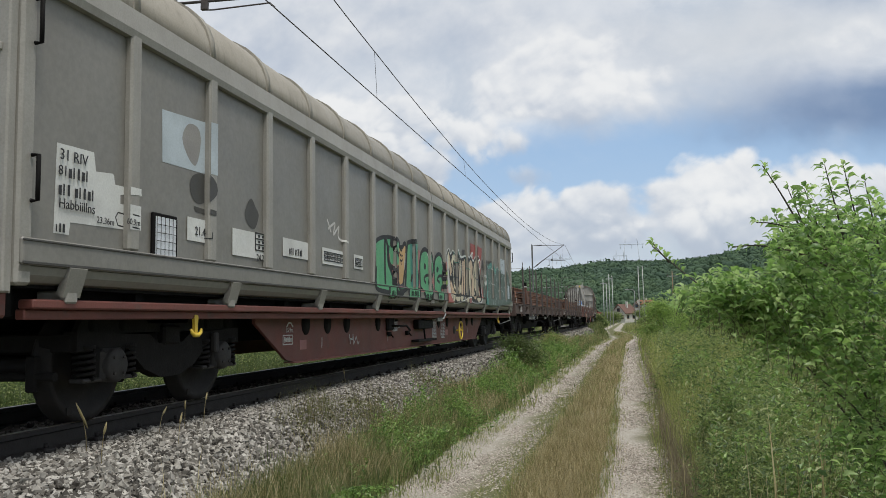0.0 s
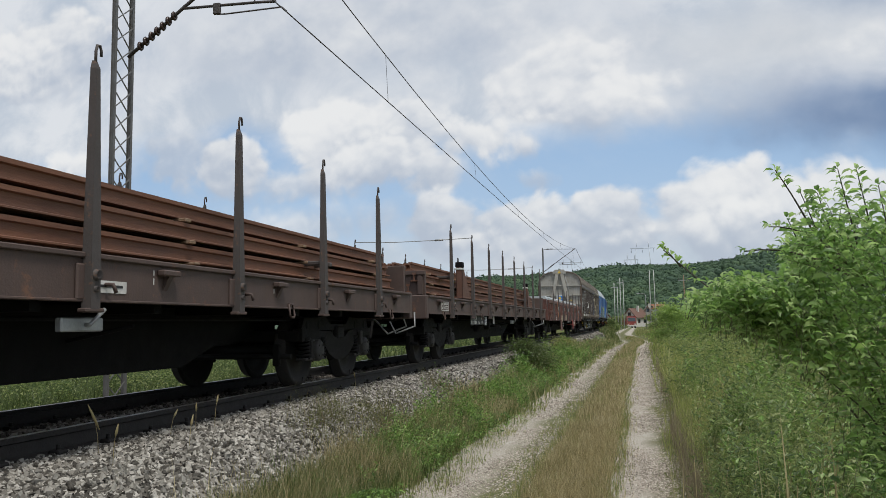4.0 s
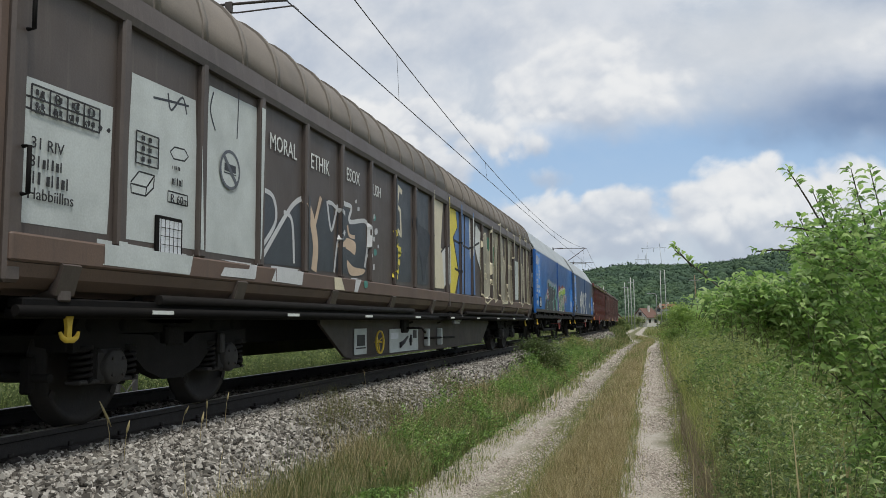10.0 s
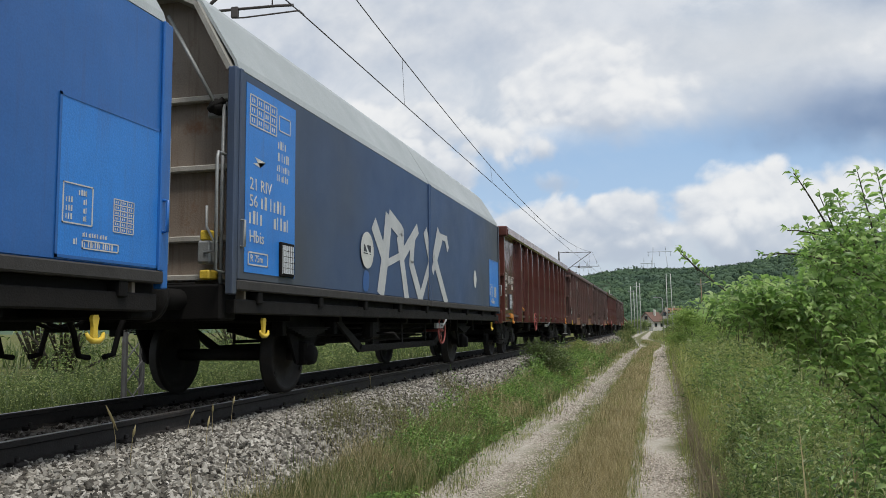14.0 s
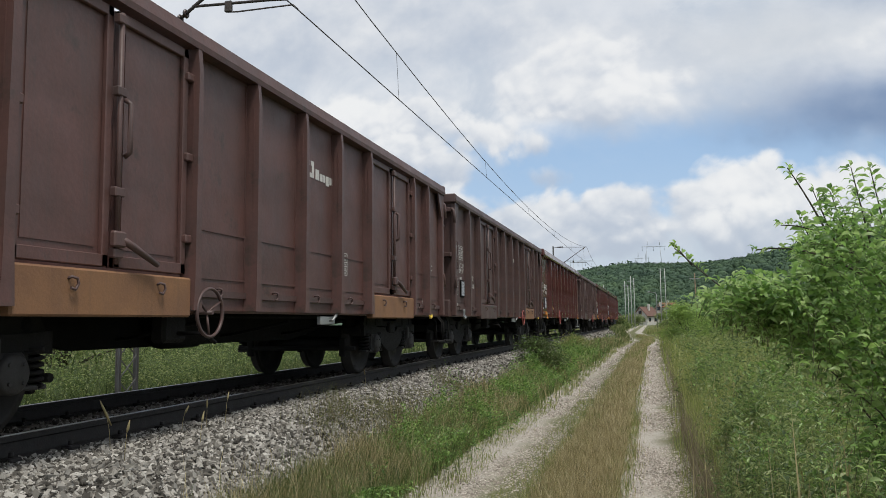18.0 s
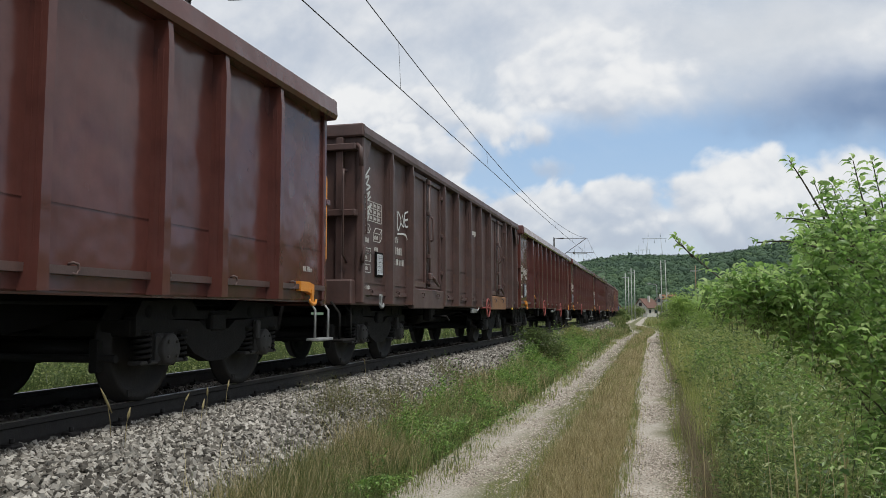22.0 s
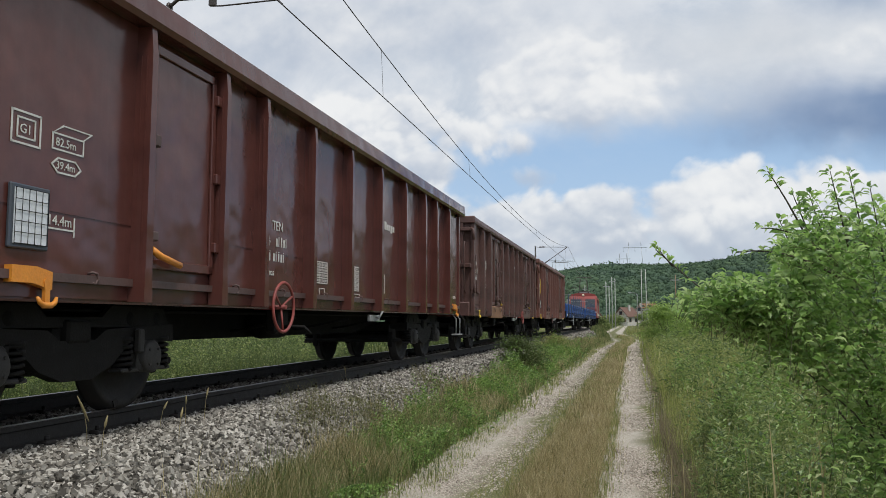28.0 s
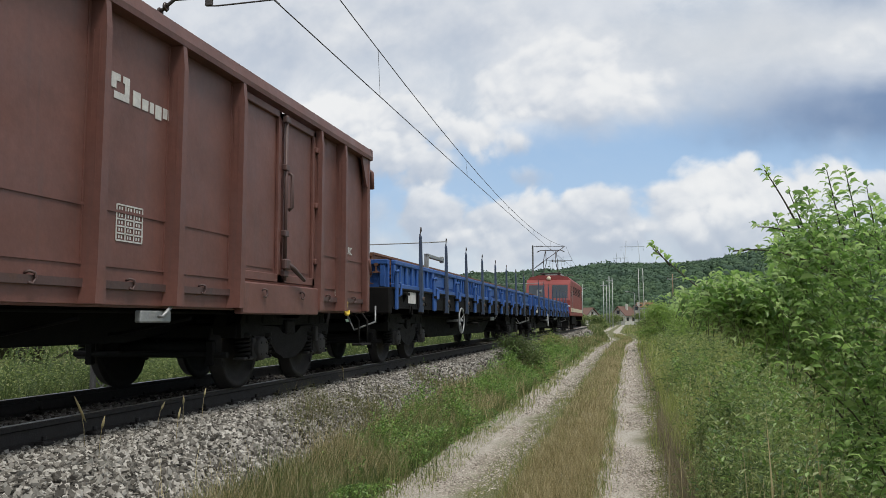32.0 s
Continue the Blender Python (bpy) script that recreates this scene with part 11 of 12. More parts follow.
    many("trackside_weeds", *join(herbs(420, 0.62, 2.3, 3.6, 9, 0.62, 22, 0.070, 50, 0.13, wide=0.42), herbs(450, 0.56, 1.5, 4.2, 8.5, 0.46, 22, 0.050, 60, 0.11, wide=0.36), herbs(900, 0.50, 1.6, 4.4, 9.5, 0.55, 26, 0.040, 70, 0.10, wide=0.3, rise=0.7), herbs(700, 0.46, 0.9, 4.6, 12, 0.30, 14, 0.045, 50, 0.09), weeds(19000, 0.55, 2.2, 3.6, 8.5, 0.36, 0.036, 130, 0.12), weeds(3500, 0.75, 1.6, 3.8, 6.5, 0.55, 0.070, 26, 0.10),
                                  herbs(2200, 0.6, 4.5, 8.5, 18, 0.66, 16, 0.10, 90, 0.28), herbs(1500, 0.8, 8, 17, 40, 0.80, 12, 0.16, 70, 0.5), weeds(7000, 0.7, 4.8, 9, 22, 0.7, 0.06, 100, 0.3), weeds(6000, 0.9, 10, 20, 50, 0.9, 0.11, 70, 0.6)), "herb", "tangle of leafy weeds beside the farm track", "weeds")
    many("trackside_bright_weeds", *join(herbs(420, 0.60, 2.0, 3.8, 9, 0.55, 18, 0.070, 40, 0.12, wide=0.45), weeds(14000, 0.58, 1.8, 3.7, 7.0, 0.34, 0.034, 60, 0.11), herbs(700, 0.7, 4, 8.5, 20, 0.62, 14, 0.10, 40, 0.25, wide=0.4), weeds(3000, 0.8, 5, 9, 24, 0.8, 0.055, 60, 0.25), weeds(4000, 1.0, 10, 22, 55, 1.0, 0.11, 50, 0.6)), "herb_bright", "bright green leafy weeds beside the farm track", "weeds")
    many("far_side_weeds", *join(weeds(16000, -12, -8.0, 7, 24, 0.95, 0.05, 90, 0.35), weeds(9000, -9.8, -8.3, 5.5, 15, 1.05, 0.05, 50, 0.25), weeds(9000, -18, -8.2, 20, 50, 1.1, 0.11, 80, 0.6)), "herb", "leafy weeds beyond the railway", "weeds")
    many("ballast_weeds", *join(weeds(3200, -3.35, -2.75, 7.2, 13.5, 0.34, 0.024, 14, 0.15), blades(1100, *clumped(1100, -3.5, -2.8, 7.4, 13.5, 12, 0.15, 0.05), 0.36, 0.004, 0.5)), "rusty_weed", "reddish dried weeds on the ballast slope", "weeds")


grass_all()


def stalk(x, y, h, lean, head=0.10):
    """A lone dry grass stalk with a fluffy ear."""
    z = float(level(np.array(x), np.array(y)))
    top = empty("grass_stalk", "tall dry grass stalk with a pale ear beside the rail", "grass stalk", "dry grass stalks")
    top.location = (x, y, z)
    L = Vector(lean)
    pts = [Vector((0, 0, 0)), Vector((0, 0, h * 0.4)) + L * 0.12, Vector((0, 0, h * 0.75)) + L * 0.45, Vector((0, 0, h)) + L]
    part("stem", Shape().tube(pts, [0.003, 0.0025, 0.002, 0.0015], 5), "straw", top)
    d = (pts[3] - pts[2]).normalized()
    part("ear", Shape().tube([pts[3] - d * head, pts[3] - d * head * 0.6, pts[3] - d * head * 0.2, pts[3] + d * 0.03], [0.004, 0.010, 0.009, 0.002], 7), "straw", top)


for x, y, h, lean, head in ((-4.05, 5.45, 0.38, (0.0, -0.12, 0), 0.22), (-4.1, 6.5, 0.22, (0.03, 0.04, 0), 0.05), (-4.0, 6.75, 0.26, (0.02, -0.03, 0), 0.06), (-3.95, 7.0, 0.30, (0.0, 0.05, 0), 0.05),
                            (-3.6, 5.0, 0.28, (0.03, 0.0, 0), 0.06), (-3.55, 5.9, 0.24, (0.0, 0.04, 0), 0.06), (-4.1, 11.3, 0.28, (0.02, -0.12, 0), 0.1)):
    stalk(x, y, h, lean, head)


# ---- shrub beside the camera ----
def shrub():
    base = Vector((1.30, 3.35, GROUND + 0.05))
    top = empty("shrub", "leafy green shrub with arching twigs beside the farm track", "shrub")
    wood, leaves = [], []
    r = random.Random(5)

    def leaf_at(p, along, out, size):
        leaves.append((p.copy(), along.copy(), out.copy(), size))

    def twig(p0, p1, sag, r0, r1, step, size, rows):
        pts = []
        n = 7
        for k in range(n + 1):
            t = k / n
            q = p0.lerp(p1, t)
            q.z += sag * 4 * t * (1 - t)
            pts.append(q)
        wood[-1].tube(pts, [r0 + (r1 - r0) * k / n for k in range(n + 1)], 5)
        length = sum((b - a).length for a, b in zip(pts, pts[1:]))
        m = max(int(length / step), 2)
        for k in range(m):
            t = rows + (1 - rows) * (k + 0.7) / m
            i = min(int(t * n), n - 1)
            q = pts[i].lerp(pts[i + 1], t * n - i)
            d = (pts[i + 1] - pts[i]).normalized()
            o = Vector((r.gauss(0, 1), r.gauss(0, 1), r.gauss(0.2, 0.6)))
            o = (o - d * o.dot(d)).normalized()
            leaf_at(q, d, o, size * r.uniform(0.7, 1.2))
        leaf_at(pts[-1], (pts[-1] - pts[-2]).normalized(), Vector((0, 0, 1)), size)
        return pts

    wood.append(Shape())
    # long shoots that stand out against the sky and path
    twig(Vector((0.62, 3.35, 0.66)), Vector((0.095, 3.30, 1.06)), -0.03, 0.005, 0.002, 0.055, 0.052, 0.72)
    twig(Vector((0.16, 3.31, 0.99)), Vector((0.098, 3.29, 1.07)), 0.0, 0.003, 0.0018, 0.019, 0.050, 0.1)
    wood.append(Shape())
    twig(Vector((0.64, 3.25, 1.10)), Vector((0.507, 3.20, 1.34)), 0.01, 0.004, 0.002, 0.020, 0.044, 0.66)
    wood.append(Shape())
    twig(Vector((0.80, 3.25, 0.90)), Vector((0.385, 3.20, 1.035)), 0.05, 0.005, 0.0025, 0.026, 0.050, 0.35)
    wood.append(Shape())
    twig(Vector((0.75, 3.25, 0.98)), Vector((0.475, 3.20, 1.125)), 0.04, 0.005, 0.002, 0.022, 0.050, 0.35)
    for x0, z0, x1, z1 in ((0.70, 1.0, 0.60, 1.26), (0.80, 1.05, 0.735, 1.34), (0.86, 1.05, 0.80, 1.33), (0.74, 1.0, 0.66, 1.25), (0.92, 1.0, 0.87, 1.27), (0.64, 0.95, 0.55, 1.16)):
        wood.append(Shape())
        twig(Vector((x0, 3.3, z0)), Vector((x1, 3.25, z1)), 0.0, 0.004, 0.0015, 0.010, 0.050, 0.15)
    # main stems rise and fan out; the crown is filled with short leafy twigs that point up and outwards
    tops = []
    for k in range(18):
        a = r.uniform(0, 2 * math.pi)
        rad = r.uniform(0.15, 0.75)
        end = Vector((1.12 + rad * math.cos(a), 3.5 + 0.6 * rad * math.sin(a), r.uniform(0.55, 1.05)))
        b0 = base + Vector((r.uniform(-0.2, 0.25), r.uniform(-0.1, 0.3), 0))
        mid = b0.lerp(end, 0.5) + Vector((0.04, 0.05, 0.16))
        wood.append(Shape())
        wood[-1].tube([b0, b0.lerp(mid, 0.5) + Vector((0, 0, 0.05)), mid, mid.lerp(end, 0.6) + Vector((0, 0, 0.05)), end], [0.008, 0.006, 0.0045, 0.003, 0.0018], 6)
        tops.append((mid, end))
    high = lambda x: float(np.interp(x, [0.1, 0.16, 0.25, 0.39, 0.50, 0.56, 0.64, 0.74, 0.82, 1.0, 1.5, 2.0], [0.84, 0.89, 0.94, 1.00, 1.05, 1.17, 1.23, 1.30, 1.30, 1.26, 1.15, 0.8]))
    low = lambda x: float(np.interp(x, [0.1, 0.17, 0.23, 0.32, 0.42, 0.52, 0.61, 0.68, 0.76, 0.95], [0.92, 0.89, 0.82, 0.77, 0.73, 0.68, 0.58, 0.40, 0.08, -0.6]))
    wood.append(Shape())
    k = 0
    while k < 1850:
        x, y = 0.16 + 1.45 * r.random() ** 0.85, 2.95 + 1.25 * r.random() ** 1.5
        xx = x * 3.3 / y
        lo, hi = low(xx), high(xx) * (0.92 + 0.16 * noise.noise(Vector((xx * 9, y * 3, 1.7))))
        z = lo + (hi - lo) * r.random() ** 0.7
        if xx < 0.15 or (xx < 0.34 and r.random() > (xx - 0.10) / 0.24):
            continue
        if noise.noise(Vector((x * 5, y * 5, z * 5))) < -0.22 and z < 0.6:
            continue
        tip = Vector((x, y, z))
        way = Vector((r.gauss(-0.35, 0.5), r.gauss(-0.25, 0.45), r.uniform(0.25, 1.1))).normalized()
        length = min(r.uniform(0.12, 0.27), max(z - lo, 0.0) + 0.07)
        twig(tip - way * length, tip, 0.02, 0.0010, 0.0006, 0.021, 0.053, 0.0)
        k += 1
    for b in wood[:-1]:
        part("branch", b, "bark", top)
    tagged(part("brushwood", wood[-1], "twig", top), "thin green-brown twigs", "", "", "stuff")

    def leaf_points(p, d, o, s):
        way = (d * 0.5 + o * 0.8).normalized()
        way.z = way.z * 0.45 + 0.08
        side = way.cross(Vector((0, 0, 1)))
        side = side.normalized() if side.length > 1e-3 else Vector((1, 0, 0))
        up = side.cross(way).normalized()
        roll = r.gauss(0, 0.55)
        side, up = side * math.cos(roll) + up * math.sin(roll), up * math.cos(roll) - side * math.sin(roll)
        w = 0.175 * s
        q = p + way * 0.12 * s
        return [q, q + way * 0.33 * s + side * w + up * 0.13 * s, q + way * 0.35 * s + up * 0.07 * s, q + way * 0.33 * s - side * w + up * 0.13 * s,
                q + way * 0.70 * s + side * w * 0.78 + up * 0.07 * s, q + way * 0.72 * s + up * 0.0 * s, q + way * 0.70 * s - side * w * 0.78 + up * 0.07 * s, q + way * 0.93 * s - up * 0.32 * s]
    tri = [(0, 1, 2), (0, 2, 3), (1, 4, 5), (1, 5, 2), (2, 5, 6), (2, 6, 3), (4, 7, 5), (5, 7, 6)]
    single = set(range(0, 40)) | set(range(40, len(leaves), max(len(leaves) // 240, 1)))
    P = np.array([leaf_points(*l) for i, l in enumerate(leaves) if i not in single], np.float32)
    many("foliage", *spread(None, tri, P), "shrub", "glossy drooping green leaves", "", top, True)
    for i, l in enumerate(leaves):
        if i in single:
            me = bpy.data.meshes.new("leaf")
            me.from_pydata([tuple(q) for q in leaf_points(*l)], [], tri)
            me.polygons.foreach_set("use_smooth", [True] * len(tri))
            part("leaf", me, "shrub", top)
    return top


shrub()


def bush(x, y, w, h, n, size, mat, label, name="bush", z=None):
    """A roadside bush: stems and a crown of many small leaves in uneven clumps."""
    top = empty(name, label, "bush" if name == "bush" else "tree")
    z0 = float(level(np.array(x), np.array(y))) if z is None else z
    top.location = (x, y, z0 - 0.03)
    s = Shape()
    k = max(int(n / 220), 6)
    cl = []
    for i in range(k):
        a, t = rng.uniform(0, 2 * np.pi), rng.uniform(0.15, 1.0)
        rad = w / 2 * np.sqrt(rng.random()) * (1.15 - 0.6 * t)
        c = np.array([rad * np.cos(a), rad * np.sin(a), h * t * 0.92])
        cl.append(c)
        s.tube([(0.1 * c[0], 0.1 * c[1], 0), (0.5 * c[0], 0.5 * c[1], 0.55 * c[2]), tuple(c)], [0.012 * h + 0.004, 0.008 * h + 0.003, 0.004], 5)
    part("stem", s, "bark", top)
    cl = np.array(cl)
    i = rng.integers(0, k, n)
    p = cl[i] + rng.normal(0, 1, (n, 3)) * np.array([w * 0.11, w * 0.11, h * 0.09])
    p[:, 2] = np.abs(p[:, 2])
    many("crown", *leaflets(n, p, size), mat, "", "", top)
    return top


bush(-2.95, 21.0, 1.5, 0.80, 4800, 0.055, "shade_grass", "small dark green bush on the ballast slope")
bush(-3.1, 31.5, 1.6, 0.8, 1500, 0.08, "grass_dull", "low grassy bush by the railway")
for x, y, w, h in ((1.75, 41, 2.4, 2.2), (3.1, 44, 3.0, 2.4), (5.4, 47, 3.4, 2.3), (7.2, 50, 3.6, 2.3), (3.2, 60, 4.0, 2.4), (9.5, 56, 4.5, 2.8), (6.0, 70, 5.0, 2.8), (13, 64, 5, 3.0), (2.4, 78, 3.4, 2.2), (10, 84, 6, 3.2), (17, 80, 6, 3.2), (22, 70, 6, 3.2)):
    bush(x, y, w, h, 3600, 0.13, "bush_leaf" if (int(x * 10) % 3) else "grass_dull", "bushy green thicket beside the farm track")
for x, y, w, h in ((-4.0, 104, 3, 1.4), (-6.5, 118, 4, 1.6), (-11, 150, 8, 3.5), (-20, 165, 10, 4), (3.6, 118, 5, 2.4), (8, 120, 7, 3.4), (16, 118, 8, 4), (-12.5, 96, 5, 2.4), (4.4, 168, 6, 3.0), (8.5, 172, 7, 3.4), (-4.5, 178, 5, 2.6), (-4.2, 214, 6, 3.2), (2.2, 214, 5, 3.4), (5.5, 246, 10, 7.0), (10, 240, 10, 6)):
    bush(x, y, w, h, 2200, 0.28, "herb", "leafy green thicket near the houses")
for x, y, w, h in ((-17.5, 21, 4.0, 5.0), (-21, 24, 4.5, 5.2), (-26, 40, 6, 5.0), (-34, 60, 8, 6)):
    bush(x, y, w, h, 3500, 0.12, "herb", "small dark green tree beyond the railway", "tree")
# ---- overhead line ----
def mast(x, y, height=8.6, arm=True, far=False):
    """Lattice catenary mast with a bracket that carries the wires over the track."""
    p, a = track_at(y)
    top = empty("catenary_mast", "grey lattice steel mast of the overhead railway line", "catenary mast", "catenary masts")
    top.matrix_basis = Matrix.Translation(p + Vector((0, 0, 0))) @ Matrix.Rotation(a, 4, "Z")
    off = x - TRACK_X
    for o in (-0.22, 0.22):
        s = Shape().box(off - 0.035, off + 0.035, o - 0.004, o + 0.004, -0.6, height, 0.002)
        for q in (-0.033, 0.033):
            s.box(off + q - 0.004, off + q + 0.004, o - 0.025, o + 0.025, -0.6, height)
        part("chord", s, "mast_steel", top)
    n = int((height + 0.2) / 0.36)
    for k in range(n):
        z = -0.4 + 0.36 * k
        for f in (1, -1):
            part("lacing_bar", shared("lacing_bar_%d_%.1f" % (f, off), "mast_steel", lambda: Shape().tube([(off + 0.03 * f, -0.22 * f, 0), (off + 0.03 * f, 0.22 * f, 0.36)], 0.011, 4)), "mast_steel", top).location = (0, 0, z)
    part("foundation", Shape().box(off - 0.4, off + 0.4, -0.45, 0.45, -1.0, -0.35, 0.04), "concrete", top, "concrete foundation block")
    # raking strut with its insulator, top tie and registration arm
    part("strut", Shape().tube([(off + 0.10, 0, 5.15), (-1.68, 0, 5.89), (-0.05, 0, 7.02)], 0.028, 8), "stake", top)
    ins = Shape()
    for k in range(7):
        t = 0.10 + 0.045 * k
        c = Vector((off + 0.10, 0, 5.15)).lerp(Vector((-1.68, 0, 5.89)), t * 2.2)
        ins.ring(c, 0.05, 0.028, "x", 10, 5)
    part("insulator", ins, "insul", top, "brown ribbed insulator")
    part("tie", Shape().tube([(off + 0.1, 0, 7.06), (-1.9, 0, 7.05), (-0.05, 0, 7.0)], 0.02, 6), "stake", top)
    ins2 = Shape()
    for k in range(6):
        ins2.ring((off + 0.35 + 0.09 * k, 0, 7.06), 0.045, 0.025, "x", 10, 5)
    part("insulator", ins2, "insul", top, "brown ribbed insulator")
    part("registration_arm", Shape().tube([(-1.75, 0, 5.86), (-0.40, 0, 5.82), (0.55 if far else -0.10, 0, 5.80)], 0.022, 6).tube([(-0.46, 0, 5.82), (-0.46, 0, 5.98)], 0.012, 5), "stake", top)
    part("steady_arm", Shape().tube([(-1.11, 0, 5.85), (-1.11, 0, 5.70), (-0.95, 0, 5.69), (0.0, 0, 5.70), (0.08, 0, 5.62)], 0.014, 6), "stake", top)
    part("clamp", Shape().box(-1.17, -1.05, -0.03, 0.03, 5.70, 5.88, 0.01), "stake", top)


SPAN = [-46.85, 11.15, 69.15, 127.0]
for y in SPAN:
    mast(-8.02, y, 8.6 if y < 60 else 7.15, far=y > 60)


def wires():
    """Contact wire and sagging messenger wire with droppers, one thing to each span."""
    for y0, y1 in zip(SPAN, SPAN[1:]):
        top = empty("overhead_wire", "thin dark contact wire and messenger wire with droppers", "overhead wire", "overhead wires")
        n = 16
        side = lambda t: 0.08 - 0.10 * math.sin(math.pi * t)
        low, high = [], []
        for k in range(n + 1):
            t = k / n
            p, a = track_at(y0 + (y1 - y0) * t)
            nrm = Vector((math.cos(a), math.sin(a), 0))
            low.append(p + nrm * side(t) + Vector((0, 0, 5.61 - 0.02 * math.sin(math.pi * t))))
            high.append(p + nrm * (side(t) - 0.05) + Vector((0, 0, 7.02 - 1.12 * 4 * t * (1 - t))))
        part("contact_wire", Shape().tube(low, 0.011, 5), "wire", top)
        part("messenger_wire", Shape().tube(high, 0.011, 5), "wire", top)
        for k in range(6):
            t = (5.25 + 9.9 * k) / (y1 - y0)
            if t > 0.97:
                continue
            i = min(int(t * n), n - 1)
            a, b = low[i].lerp(low[i + 1], t * n - i), high[i].lerp(high[i + 1], t * n - i)
            part("dropper", Shape().tube([a, b], 0.005, 4), "wire", top)


wires()


# ---- distance: hills, houses, poles ----
def ridge(u):
    """Elevation of the wooded skyline, by direction."""
    return float(np.interp(u, [-1.2, -0.5, -0.25, -0.0865, -0.05, -0.005, 0.05, 0.10, 0.15, 0.20, 0.30, 0.5, 1.2], [0.045, 0.05, 0.055, 0.0585, 0.064, 0.066, 0.064, 0.0685, 0.078, 0.088, 0.10, 0.105, 0.10]))


def hill_z(u, t):
    e = (ridge(u) - 0.006) * 520 + 0.779
    return -1.2 + (e + 1.2) * (math.sin(min(t / 0.82, 1) * math.pi / 2) ** 1.25) - max(t - 0.82, 0) * 60


def hills():
    v, nx, ny = [], 64, 12
    for j in range(ny + 1):
        t = j / ny
        for i in range(nx + 1):
            u = -1.3 + 2.6 * i / nx
            y = 250 + 330 * t
            z = hill_z(u, t)
            z += 3.0 * noise.noise(Vector((u * 8, t * 3, 2))) * min(t * 3, 1)
            v.append((u * y, y, z))
    f = [(j * (nx + 1) + i, j * (nx + 1) + i + 1, (j + 1) * (nx + 1) + i + 1, (j + 1) * (nx + 1) + i) for j in range(ny) for i in range(nx)]
    raw("backdrop_hill", v, f, "woods", "structure", "low wooded hill behind the village", "hill", smooth=True)
    # crowns: uneven rounded masses with a loose shell of leaf clumps
    u = np.concatenate([rng.uniform(-0.35, 0.5, 6500), rng.uniform(-0.2, 0.5, 1500), rng.uniform(-0.05, 0.5, 900)])
    t = np.concatenate([rng.uniform(0.02, 0.9, 6500), rng.uniform(0.74, 0.84, 1500), rng.uniform(0, 0.45, 900)])
    n = len(u)
    y = 250 + 330 * t
    z = np.array([hill_z(a, b) for a, b in zip(u, t)])
    s = rng.uniform(1.3, 2.7, n) * (0.7 + 0.5 * t) * np.where(rng.random(n) < 0.05, 1.4, 1.0)
    c0 = np.stack([u * y, y, z + s * 0.15], -1)
    bm = bmesh.new()
    bmesh.ops.create_icosphere(bm, subdivisions=2, radius=1)
    base = np.array([q.co[:] for q in bm.verts])
    tri = [[q.index for q in fc.verts] for fc in bm.faces if fc.calc_center_median().z > -0.45]
    bm.free()
    forms = np.array([[Vector(p) * (0.95 + 0.40 * noise.noise(Vector(p) * 1.9 + Vector((k * 7, 0, 0))) + 0.28 * noise.noise(Vector(p) * 4.5 + Vector((0, k * 5, 0)))) for p in base] for k in range(8)])
    a = rng.uniform(0, 2 * np.pi, n)
    f = forms[rng.integers(0, 8, n)]
    f = np.stack([f[..., 0] * np.cos(a)[:, None] - f[..., 1] * np.sin(a)[:, None], f[..., 0] * np.sin(a)[:, None] + f[..., 1] * np.cos(a)[:, None], f[..., 2] * 0.95], -1)
    crowns = spread(None, tri, c0[:, None] + f * s[:, None, None])
    k = 46
    d = rng.normal(size=(n, k, 3))
    d /= np.linalg.norm(d, axis=2, keepdims=True)
    d[..., 2] = np.abs(d[..., 2]) * 1.2 - 0.2
    c = (c0[:, None] + d * s[:, None, None] * rng.uniform(0.88, 1.12, (n, k, 1))).reshape(-1, 3)
    v = c[:, None] + rng.normal(0, 1, (n * k, 3, 3)) * (np.repeat(s, k) * 0.15)[:, None, None]
    many("hill_woods", *join(crowns, spread(None, [(0, 1, 2)], v)), "woods", "dense broad-leaved woods on the hillside", "woods", None, True)


hills()


